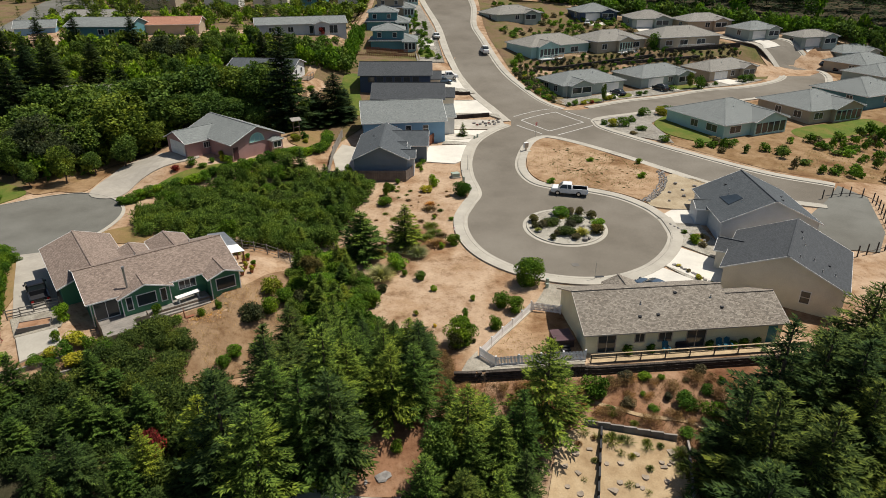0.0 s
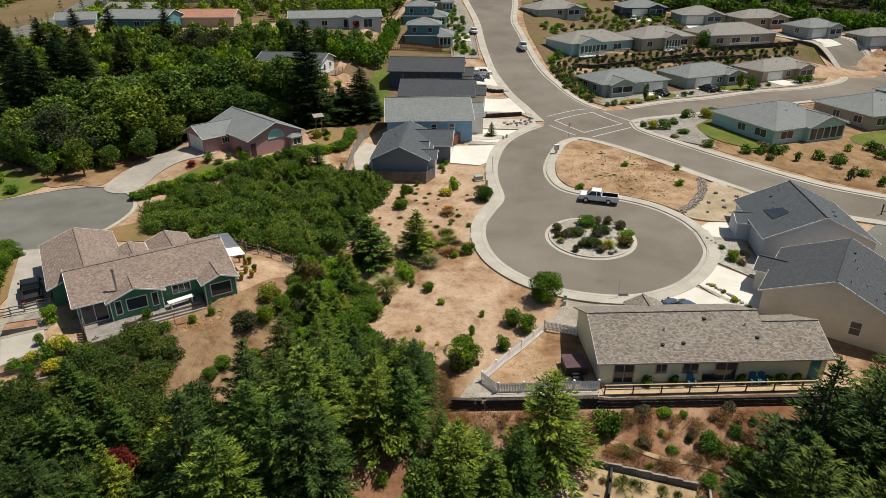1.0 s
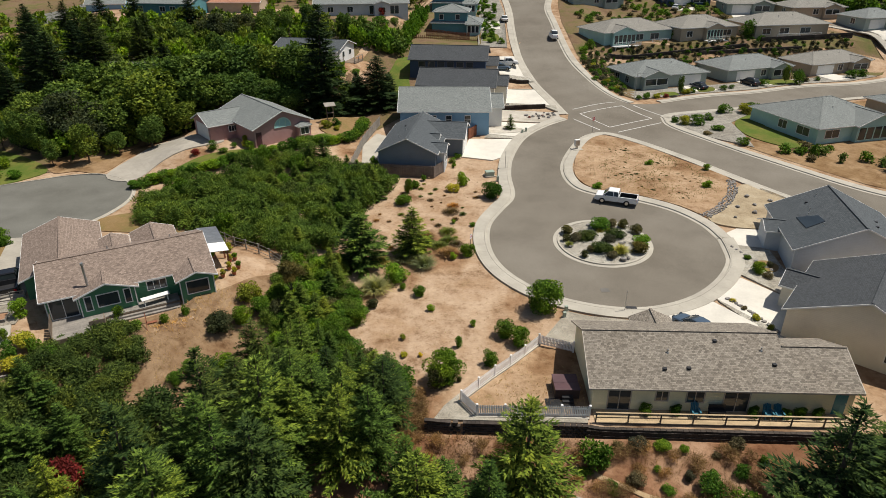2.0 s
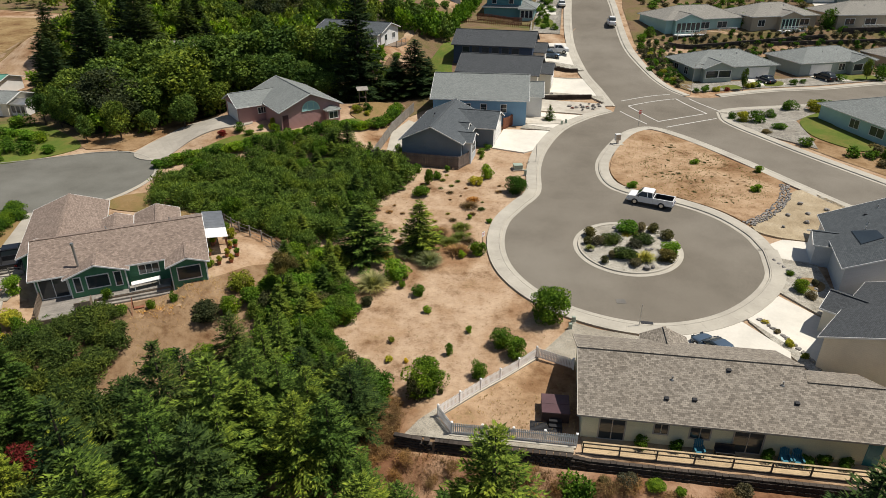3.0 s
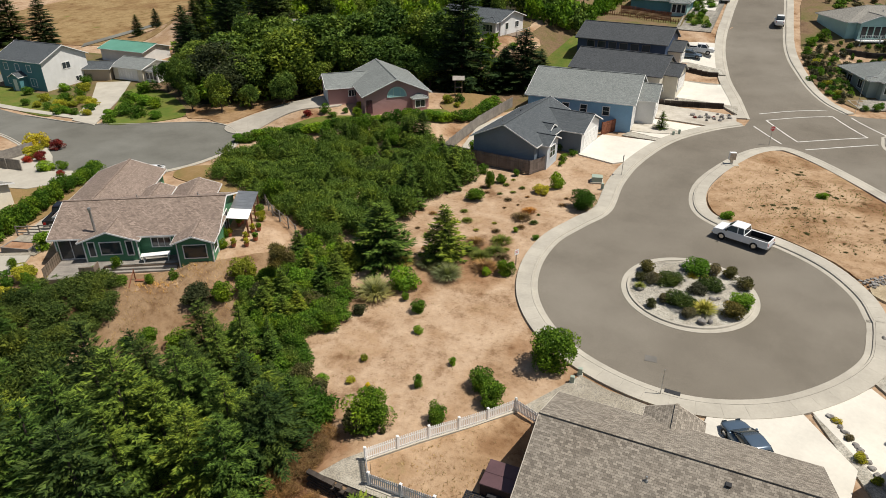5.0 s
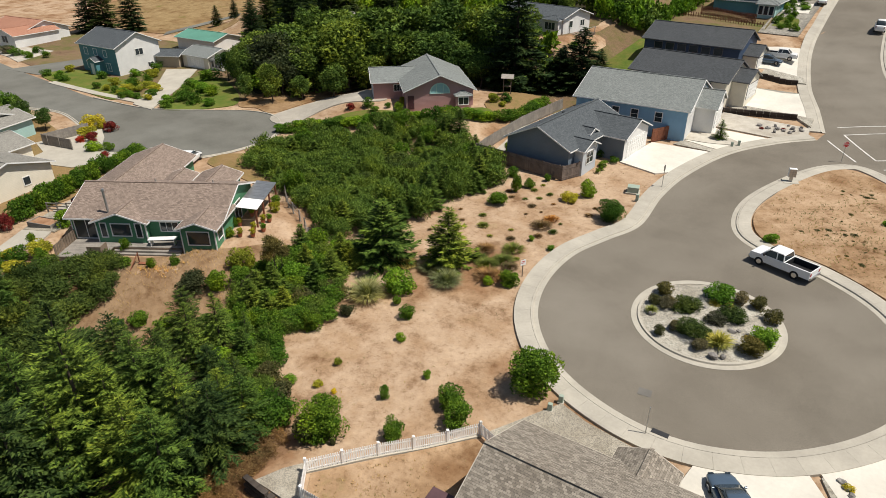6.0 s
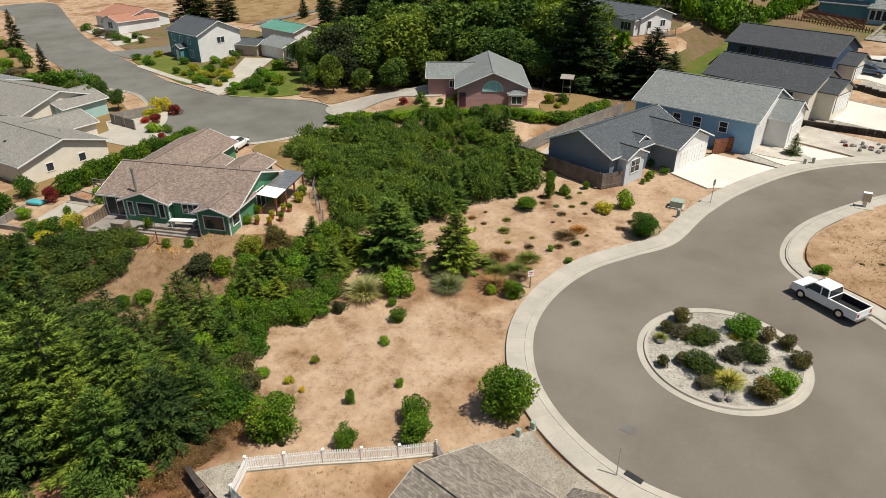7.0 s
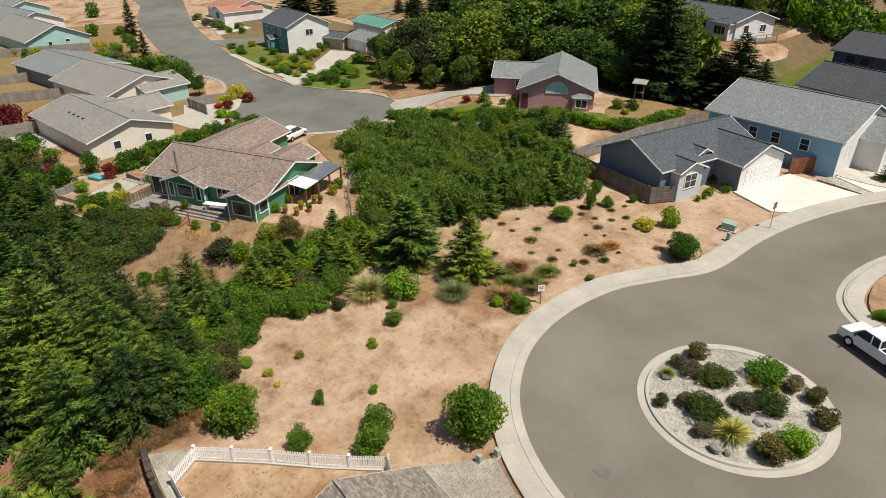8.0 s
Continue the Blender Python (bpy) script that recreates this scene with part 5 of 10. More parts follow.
for k in range(9):
    x, y = on_green(15.2 + rng.uniform(0, 3.4), 0.6 + rng.uniform(0, 7))
    ob = thing("flower_pot", "terracotta pot with a leafy plant on the patio", "flower pot", x, y, ground_z(x, y), 0, "pots on the patio")
    bm = bmesh.new()
    tube(bm, (0, 0, 0), (0, 0, 0.4), 0.18, 0.27, 10)
    part("pot", bm, POT, ob)
    ob["pot"] = 1
POTS = [o for o in bpy.data.objects if o.name.startswith("flower_pot")]
sheet("patio", [(-42.3, 53.9), (-38.8, 55.3), (-37.2, 53.0), (-39.6, 50.0)], 0.12, M["concrete"], "grey concrete patio slab beside the green house", "patio", 0.9, 0.35, smooth=False)
sheet("yard", [(-45.2, 57.7), (-41.0, 59.0), (-39.0, 57.4), (-38.6, 55.5), (-42.5, 54.0)], 0.06, M["pea_gravel"], "tan gravel ground between fence and patio", "yard", 0.9, 0.1, smooth=False)
box_ob = thing("planter_box", "low grey timber planter filled with brown soil", "planter", -41.35, 55.75, ground_z(-41.35, 55.75), 22)
for r in ((-1.5, -0.75, 0, 1.5, -0.68, 0.5), (-1.5, 0.68, 0, 1.5, 0.75, 0.5), (-1.5, -0.68, 0, -1.43, 0.68, 0.5), (1.43, -0.68, 0, 1.5, 0.68, 0.5)):
    part("board", boxes(r), M["greywood"], box_ob)
part("soil", boxes((-1.43, -0.68, 0, 1.43, 0.68, 0.4)), M["redsoil"], box_ob)
yf = thing("fence", "low dark timber rail fence behind the patio", "fence", -45.4, 57.6, 0.0, 28)
for k in range(5):
    x, y = -45.4 + 1.25 * k * 0.883, 57.6 + 1.25 * k * 0.469
    part("post", boxes((1.25 * k - 0.05, -0.05, ground_z(x, y) - 0.2, 1.25 * k + 0.05, 0.05, ground_z(x, y) + 1.1)), M["greywood"], yf)
    if k < 4:
        for hz in (0.3, 0.65, 1.0):
            part("rail", boxes((1.25 * k + 0.05, -0.03, ground_z(x, y) + hz, 1.25 * k + 1.2, 0.03, ground_z(x, y) + hz + 0.1)), M["greywood"], yf)
sleeper_wall(below_patio(-7.5, -4.4), below_patio(-0.8, -5.2), 0.4, "grey timber terrace edging below the patio")
sleeper_wall(below_patio(-7.5, -6.2), below_patio(-1.0, -7.0), 0.3, "grey timber terrace edging below the patio")
sleeper_wall(below_patio(-7.2, -0.8), below_patio(-7.5, -5.8), 0.8, "grey timber terrace edging below the patio")

# wire fence between the green house and the thicket
ob = tagged(new("wire_fence"), "old wooden post and wire fence", "fence")
wl = curve([(-30.2, 77.4), (-25.5, 74.2), (-20.5, 72.3), (-17.6, 70.2), (-15.6, 66.4)], False, 1.9)
me_post = box_mesh("post", M["greywood"], (-0.06, -0.06, -0.2, 0.06, 0.06, 1.25))
for i, p in enumerate(wl):
    shared("post", me_post, ob, pose(*p, ground_z(*p), 0, 0, 20 * i))
    if i:
        o = wl[i - 1]
        for h in (0.25, 0.7, 1.15):
            bm = bmesh.new()
            bar(bm, (*o, ground_z(*o) + h), (*p, ground_z(*p) + h), 0.03, 0.05)
            part("rail", bm, M["greywood"], ob)


def board_fence(pts, h, label, material, z_of=None, step=0.16):
    ob = tagged(new("board_fence"), label, "fence")
    me = box_mesh("board", material, (-0.07, -0.012, 0.03, 0.07, 0.012, h))
    me_p = box_mesh("post", material, (-0.06, 0.012, -0.3, 0.06, 0.12, h + 0.05))
    for a, b in zip(pts, pts[1:]):
        ln, ang = along(a, b)
        n = max(2, round(ln / step))
        for i in range(n):
            u = (i + 0.5) / n
            x, y = a[0] + (b[0] - a[0]) * u, a[1] + (b[1] - a[1]) * u
            z = ground_z(x, y) if z_of is None else z_of
            shared("board", me, ob, pose(x, y, z, 0, 0, ang))
            if i % 15 == 0:
                shared("post", me_p, ob, pose(x, y, z, 0, 0, ang))
        for q in (0.4, h - 0.35):
            bm = bmesh.new()
            za, zb = (ground_z(*a), ground_z(*b)) if z_of is None else (z_of, z_of)
            bar(bm, (a[0], a[1], za + q), (b[0], b[1], zb + q), 0.06, 0.09)
            part("rail", bm, material, ob)


DARKB = plain("dark_fence_wood", (0.20, 0.16, 0.135), 0.25, 0.85, 1.0, 9.0, relief=0.3, per=0.25)
board_fence([(-18.4, 98.2), (-5.9, 98.1)], 1.75, "dark brown board fence before the slate blue house", DARKB)
board_fence([(-5.9, 98.1), (-4.9, 100.4)], 1.75, "dark brown board fence end beside the slate blue house", DARKB)
board_fence([(-18.4, 98.2), (-19.3, 110), (-19.2, 121)], 1.6, "grey board fence along the gardens", M["greywood"], step=0.15)
board_fence([(-2.8, 115.6), (-1.6, 118.4)], 1.8, "red-stained wooden fence between two houses", M["redwood"])
board_fence([(-73.5, 47.5), (-80.5, 50.6)], 1.7, "grey board fence of a back yard", M["greywood"], step=0.15)
board_fence([(-63.5, 68.2), (-69.0, 66.6), (-69.3, 73.1)], 1.5, "grey board fence beside the court", M["greywood"], step=0.15)
board_fence([(-99.4, 38), (-100.4, 52), (-104, 56)], 1.7, "grey board fence of a back yard", M["greywood"], step=0.15)
board_fence([(-125.7, 40), (-124.4, 58)], 1.7, "grey board fence beside the aqua house", M["greywood"], step=0.15)
sheet("path", [(-17.2, 100.2), (-14.6, 100.2), (-14.8, 114), (-18.6, 116), (-19.4, 109.5)], 0.06, M["concrete"], "concrete side path beside the slate blue house", "path", 1.2, 0.1, smooth=False)

# low stone walls of the front yards up the street
for a, b, h, lab in (((-0.4, 133.2), (9.8, 135.6), 0.8, "dark stone retaining wall of a gravel yard"), ((0.2, 147.4), (6.2, 149.2), 0.7, "dark stone retaining wall beside a driveway"), ((24, 170.5), (58, 183.5), 0.9, "brown block retaining wall along the planted bank"),
                     ((46, 178.2), (72, 186.5), 0.8, "brown block retaining wall along the planted bank"), ((62, 186.2), (86, 194), 1.2, "brown block retaining wall along the planted bank")):
    ln, ang = along(a, b)
    ob = thing("garden_wall", lab, "garden wall", a[0], a[1], 0, ang, "low stone walls")
    n = max(3, round(ln / 0.9))
    for r in range(2):
        for i in range(n):
            x, y = a[0] + (b[0] - a[0]) * i / n, a[1] + (b[1] - a[1]) * i / n
            z = ground_z(x, y)
            part("stone", boxes((ln * i / n + 0.01, -0.15 + 0.04 * (i % 2), z - 0.2 + h * r / 2, ln * (i + 1) / n - 0.01, 0.2, z + h * (r + 1) / 2 - 0.01)), M["block"], ob)
sheet("yard", [(0.6, 133.6), (9.8, 135.8), (12.2, 133.2), (11.8, 136.6), (0.8, 137.2)], 0.25, M["gravel"], "pale gravel front yard with a few stones", "yard", 1.2, 0.3, smooth=False)
sheet("yard", [(0.6, 147.6), (7.4, 149.4), (6.2, 152), (0.6, 151)], 0.25, M["gravel"], "pale gravel front yard with a few stones", "yard", 1.2, 0.3, smooth=False)
sheet("yard", [(-0.2, 116.6), (0.2, 118.8), (3.6, 118.0), (5.4, 117.8), (5.2, 116.8)], 0.12, M["gravel"], "gravel strip between two driveways", "yard", 1.0, 0.15, smooth=False)
sheet("yard", [(31.9, 132), (34.2, 135.4), (46, 141.2), (47.2, 137), (43, 131.5), (43.4, 123.6), (43.2, 117.4), (37.8, 121.6), (33.2, 127.4)], 0.13, M["greygravel"], "grey gravel corner garden with rounded shrubs", "yard", 1.3, 0.2, smooth=False)
sheet("lawn", [(47.4, 137), (43.6, 131.4), (44.0, 123.4), (49.0, 117.8), (53, 119.4), (48.4, 130), (48.8, 137)], 0.14, M["lawn"], "bright green lawn beside the sage house", "lawn", 1.3, 0.2)
sheet("yard", [(-6.6, 170), (0.4, 170), (-2.6, 205), (-8.0, 236), (-13, 236), (-9.6, 205)], 0.05, M["greygravel"], "gravel front gardens along the climbing street", "yard", 2.0, 0.1, smooth=False)
sheet("lawn", [(-6.4, 177), (-2.2, 176.4), (-3.0, 183.4), (-6.8, 183)], 0.1, M["lawn"], "small green front lawn", "lawn", 1.3, 0.1)
sheet("driveway", [(-7.6, 188), (-2.4, 187.6), (-3.2, 195), (-8, 194)], 0.1, M["drive"], "pale concrete driveway before a teal house", "driveway", 1.4, 0.1, smooth=False)
sheet("lawn", [(69.5, 126.4), (74.5, 130.2), (82, 133), (90, 135.6), (91, 131), (78, 124), (70, 122)], 0.05, M["lawn"], "green and yellow lawn below the tan house", "lawn", 1.3, 0.2)
sheet("lawn", [(-49.4, 92.2), (-46.2, 96.4), (-42.0, 100.4), (-36.0, 102.8), (-31.4, 104.4), (-27.2, 109.2), (-24.4, 110.4), (-23.6, 107.6), (-28, 104), (-37.4, 99.8), (-43.0, 95.4)], 0.07, M["lawn"], "green lawn before the pink house", "lawn", 1.3, 0.2)
sheet("bank", [(-63.9, 94.7), (-61.0, 95.9), (-56.6, 95.9), (-56.4, 103.1), (-55.2, 111.0), (-51.7, 113.4), (-59.1, 118.3), (-63.7, 112.4), (-66.2, 103.7), (-67.8, 98.4)], 0.05, M["slope_soil"], "brown grassy bank between the court and the wood", "bank", 1.4, 0.1)
sheet("lawn", [(-26.8, 111.5), (-22.6, 110.5), (-21.8, 120), (-25, 124), (-29, 119)], 0.06, M["drylawn"], "dry yellow grass beside the pink house", "lawn", 1.3, 0.2)
sheet("lawn", [(-42.6, 82.6), (-46.5, 80.2), (-45.5, 77), (-40, 76.5), (-33, 76.4), (-38, 80)], 0.04, M["drylawn"], "dry tan grass behind the green house", "lawn", 1.3, 0.15)
sheet("lawn", [(-112, 83.5), (-92, 83.2), (-84, 84.6), (-91, 92.5), (-100, 91.2), (-111, 90.4)], 0.06, M["lawn"], "green front lawn with flower beds", "lawn", 1.5, 0.2)
sheet("lawn", [(-79, 92), (-72.5, 86), (-66, 92.5), (-67, 97), (-80, 103), (-87, 101)], 0.06, M["lawn"], "green lawn between shrubs and the court", "lawn", 1.5, 0.2)
sheet("lawn", [(-49, 66.5), (-52.5, 71), (-56, 69.6), (-52.6, 63.5), (-48, 56.5), (-46.8, 58.5)], 0.05, M["drylawn"], "dry yellow strip of lawn beside a hedge", "lawn", 1.5, 0.15)
sheet("lawn", [(-66, 49.5), (-74, 49), (-96, 52.5), (-97, 46), (-68, 42)], 0.05, M["drylawn"], "dry back lawn inside board fences", "lawn", 1.6, 0.15)
sheet("meadow", [(-150, 118), (-128, 122), (-116, 135), (-120, 165), (-150, 180), (-190, 170), (-190, 130)], 0.05, M["meadow"], "open dry grass meadow beyond the trees", "meadow", 4.0, 0.15)
# post and wire fence by the lower road's end
ob = tagged(new("post_fence"), "dark wooden posts and rail round a bare pad", "fence")
sheet("pad", [(57.6, 90.6), (62.4, 96.4), (64.6, 92), (60, 80), (56, 74.5), (50.5, 75.5), (51, 84)], 0.05, M["asphalt_old"], "grey-green bare concrete pad at the road's end", "pad", 1.5, 0.2, smooth=False)
fl = curve([(57.2, 91.2), (62, 92.4), (64.4, 90.4), (61.8, 83), (58.2, 76), (52.5, 73.5)], False, 1.6)
me_post = box_mesh("post", M["dark"], (-0.06, -0.06, -0.2, 0.06, 0.06, 1.5))
for i, p in enumerate(fl):
    shared("post", me_post, ob, pose(*p, ground_z(*p)))
    if i:
        o = fl[i - 1]
        bm = bmesh.new()
        bar(bm, (*o, ground_z(*o) + 0.5), (*p, ground_z(*p) + 0.5), 0.04, 0.1)
        part("rail", bm, M["greywood"], ob)
# feeder on a post near the pink house
ob = thing("bird_table", "wooden feeder table with a grey board roof on tall posts", "bird table", -27.2, 117.8, ground_z(-27.2, 117.8), 30)
for sx in (-0.55, 0.55):
    part("post", boxes((sx - 0.06, -0.06, 0, sx + 0.06, 0.06, 2.6)), M["wood"], ob)
rf = part("roof", boxes((-0.95, -0.65, 0, 0.95, 0.65, 0.07)), M["greywood"], ob)
rf.matrix_basis = pose(0, 0, 2.65, 18)
part("shelf", boxes((-0.6, -0.3, 1.2, 0.6, 0.3, 1.25)), M["wood"], ob)

# ---------------------------------------------------------------- vehicles
CHROME = plain("chrome", (0.6, 0.6, 0.6), 0.05, 0.2, 1, 1, metal=1.0, relief=0)
LAMP_R = paint("tail_lamp", (0.35, 0.01, 0.01), 0.2)


def wheels(ob, xs, half, r=0.38):
    for x in xs:
        for s in (-1, 1):
            bm = bmesh.new()
            tube(bm, (x, s * (half - 0.22), r), (x, s * half, r), r, r, 18)
            bmesh.ops.bevel(bm, geom=[e for e in bm.edges if len(e.link_faces) == 2 and e.calc_face_angle(0) > 1.0], offset=0.04, segments=1, affect="EDGES")
            w = part("wheel", bm, M["rubber"], ob)
            bm = bmesh.new()
            tube(bm, (x, s * (half - 0.02), r), (x, s * (half + 0.012), r), r * 0.62, r * 0.55, 14)
            part("rim", bm, CHROME, w)


def side_prism(pts, half, taper=0.0, zt=0.0):
    """an outline in x, z drawn out across the vehicle; taper narrows what lies above zt"""
    bm = bmesh.new()
    a, b = [], []
    for x, z in pts:
        w = half - taper * max(0.0, z - zt)
        a.append(bm.verts.new((x, -w, z)))
        b.append(bm.verts.new((x, w, z)))
    n = len(pts)
    bm.faces.new(a)
    bm.faces.new(b[::-1])
    for i in range(n):
        bm.faces.new((a[(i + 1) % n], a[i], b[i], b[(i + 1) % n]))
    bmesh.ops.recalc_face_normals(bm, faces=bm.faces[:])
    return bm


def lamps(ob, x0, x1, half, z):
    for s in (-1, 1):
        part("headlight", boxes((x1 - 0.05, s * (half - 0.32) - 0.16, z - 0.1, x1 + 0.02, s * (half - 0.32) + 0.16, z + 0.1)), M["glass"], ob)
        part("tail_light", boxes((x0 - 0.02, s * (half - 0.2) - 0.12, z - 0.14, x0 + 0.05, s * (half - 0.2) + 0.12, z + 0.14)), LAMP_R, ob)


def pickup(x, y, ang, material, label, L=5.6, glass=None):
    ob = thing("pickup_truck", label, "pickup truck", x, y, ground_z(x, y) + 0.01, ang)
    h = L / 2
    cab0, cab1 = -0.35, 1.35
    bm = side_prism([(cab0 - 0.05, 0.42), (h - 0.1, 0.42), (h, 0.6), (h, 0.98), (h - 0.12, 1.08), (cab1 - 0.05, 1.16), (cab0 - 0.05, 1.16)], 0.96)
    part("body", soft(bm, 0.04), material, ob)
    bm = bmesh.new()
    for r in ((-h, -0.96, 0.45, cab0 - 0.06, -0.84, 1.16), (-h, 0.84, 0.45, cab0 - 0.06, 0.96, 1.16)):
        box(bm, *r)
    part("bed_side", bm, material, ob)
    part("bed_floor", boxes((-h + 0.05, -0.84, 0.45, cab0 - 0.06, 0.84, 0.62)), M["dark"], ob, "black bed liner")
    part("bed_liner", boxes((-h + 0.09, -0.835, 0.62, cab0 - 0.07, -0.8, 1.13), (-h + 0.09, 0.8, 0.62, cab0 - 0.07, 0.835, 1.13), (cab0 - 0.12, -0.8, 0.62, cab0 - 0.07, 0.8, 1.13)), M["dark"], ob)
    part("tailgate", boxes((-h, -0.84, 0.5, -h + 0.08, 0.84, 1.15)), material, ob)
    bm = side_prism([(cab0, 1.16), (cab1 + 0.35, 1.16), (cab1 - 0.25, 1.7), (cab0 + 0.1, 1.7)], 0.9, 0.28, 1.16)
    g = part("window", bm, M["glass"], ob, "dark cab windows")
    bm = side_prism([(cab0 + 0.05, 1.69), (cab1 - 0.22, 1.69), (cab1 - 0.34, 1.78), (cab0 + 0.2, 1.78)], 0.78)
    part("roof", soft(bm, 0.03), material, ob)
    bm = bmesh.new()
    for px in (cab0 + 0.02, 0.28, cab1 - 0.25):
        dx = 0.55 if px > 0.8 else 0.08
        for s in (-1, 1):
            tube(bm, (px + (0.55 if px > 0.8 else 0), s * 0.9, 1.16), (px + (0 if px > 0.8 else 0.1), s * 0.76, 1.7), 0.05, 0.05, 6)
    part("pillar", bm, material, ob)
    part("bumper", boxes((h - 0.02, -0.93, 0.42, h + 0.1, 0.93, 0.62)), CHROME, ob)
    part("bumper", boxes((-h - 0.12, -0.9, 0.42, -h, 0.9, 0.6)), CHROME, ob)
    lamps(ob, -h, h, 0.96, 0.85)
    for s in (-1, 1):
        part("mirror", boxes((cab1 - 0.05, s * 1.06 - 0.09, 1.15, cab1 + 0.05, s * 1.06 + 0.09, 1.35)), M["dark"], ob)
    wheels(ob, (h - 0.95, -h + 1.25), 0.97, 0.39)


def loft(rows, n=10):
    """a closed shell through upright cross-sections; rows: x, half width, foot, top, roundness"""
    bm = bmesh.new()
    rings = []
    for x, w, z0, z1, k in rows:
        ring = []
        for i in range(n * 2):
            a = 2 * math.pi * (i + 0.5) / (n * 2)
            c, q = math.cos(a), math.sin(a)
            ring.append(bm.verts.new((x, w * math.copysign(abs(c) ** k, c), (z0 + z1) / 2 + (z1 - z0) / 2 * math.copysign(abs(q) ** k, q))))
        rings.append(ring)
    for a, b in zip(rings, rings[1:]):
        for i in range(n * 2):
            bm.faces.new((a[i], a[(i + 1) % (n * 2)], b[(i + 1) % (n * 2)], b[i]))
    bm.faces.new(rings[0][::-1])
    bm.faces.new(rings[-1])
    bmesh.ops.recalc_face_normals(bm, faces=bm.faces[:])
    for f in bm.faces:
        f.smooth = True
    return bm


def car(x, y, ang, material, label, L=4.5, H=1.5, name="car", category="car", z=0.0):
    ob = thing(name, label, category, x, y, ground_z(x, y) + 0.01 + z, ang)
    h = L / 2
    b = H * 0.60
    tall = H > 1.6
    part("body", loft([(-h, 0.62, 0.42, b - 0.12, 0.45), (-h + 0.12, 0.80, 0.30, b + 0.02, 0.4), (-h * 0.6, 0.88, 0.24, b + 0.05, 0.35), (0.0, 0.89, 0.22, b + 0.02, 0.33), (h * 0.45, 0.88, 0.24, b, 0.35), (h * 0.8, 0.84, 0.26, b - 0.13, 0.4), (h - 0.1, 0.74, 0.32, b - 0.24, 0.45), (h, 0.6, 0.38, b - 0.32, 0.5)]), material, ob)
    back = -h * 0.88 if tall else -h * 0.72
    part("window", loft([(back, 0.70, b - 0.15, b + 0.08, 0.5), (back + 0.35, 0.74, b - 0.15, H - (0.08 if tall else 0.2), 0.5), (back + 0.75, 0.75, b - 0.15, H - 0.05, 0.48), (-0.1, 0.76, b - 0.15, H - 0.04, 0.46), (h * 0.16, 0.75, b - 0.15, H - 0.12, 0.48), (h * 0.5, 0.72, b - 0.15, b + 0.04, 0.5)]), M["glass"], ob, "dark windows")
    part("roof", loft([(back + 0.42, 0.50, H - 0.2, H - 0.03, 0.7), (back + 0.75, 0.62, H - 0.14, H, 0.6), (-0.15, 0.63, H - 0.14, H + 0.01, 0.6), (h * 0.12, 0.55, H - 0.2, H - 0.06, 0.7)]), material, ob)
    for s in (-1, 1):
        for px, lean in ((back + 0.62, 0.0), (-h * 0.12, 0.0)):
            bm = bmesh.new()
            tube(bm, (px, s * 0.775, b - 0.05), (px + 0.1 + lean, s * 0.64, H - 0.08), 0.035, 0.03, 6)
            part("pillar", bm, material, ob)
        bm = bmesh.new()
        tube(bm, (h * 0.49, s * 0.74, b), (h * 0.12, s * 0.6, H - 0.08), 0.035, 0.03, 6)
        part("pillar", bm, material, ob)
        part("mirror", soft(boxes((h * 0.36, s * 0.94 - 0.08, b, h * 0.36 + 0.1, s * 0.94 + 0.08, b + 0.14)), 0.03), material, ob)
    lamps(ob, -h + 0.03, h - 0.06, 0.82, b - 0.28)
    wheels(ob, (h - 0.85, -h + 0.85), 0.9, 0.33)


WHITE_CAR, BLACK_CAR = paint("white_car_paint", (0.75, 0.75, 0.74), 0.25), paint("black_car_paint", (0.012, 0.012, 0.014), 0.2)
BLUE_CAR, NAVY_CAR = paint("steel_blue_car_paint", (0.09, 0.13, 0.18), 0.2, 0.3), paint("navy_car_paint", (0.015, 0.02, 0.035), 0.2)
pickup(19.35, 93.05, 167, WHITE_CAR, "white extended-cab pickup truck parked at the kerb", 5.35)
pickup(-44.75, 62.3, 126.8, BLACK_CAR, "black pickup truck parked beside the green house", 5.4)
car(24.3, 65.4, 130, BLUE_CAR, "steel blue sedan parked in the driveway", 4.6, 1.45)
car(-47.1, 75.6, 125, WHITE_CAR, "white sport utility car parked behind the green house", 4.5, 1.65)
car(0.0, 154.2, 8, BLUE_CAR, "steel blue car parked in a driveway", 4.4, 1.5)
pickup(0.9, 157.2, 8, WHITE_CAR, "white pickup truck parked in a driveway", 5.2)
car(11.2, 181, 98, WHITE_CAR, "white delivery van with a ladder rack parked on the street", 5.2, 2.1, "van", "van")
car(42.6, 158.2, 118, NAVY_CAR, "dark car parked before a white garage", 4.5, 1.5)
car(54.4, 163.2, 118, BLACK_CAR, "black sport utility car parked in a driveway", 4.7, 1.7)
car(111, 192.6, 40, BLACK_CAR, "black car parked before a garage", 4.6, 1.5)
car(113, 188, 35, BLACK_CAR, "black van parked before a garage", 4.9, 1.8)
car(-2.0, 196, 100, WHITE_CAR, "white car parked on the upper drive", 4.5, 1.5)
car(47.0, 221, 70, WHITE_CAR, "white car parked in a far driveway", 4.5, 1.5)

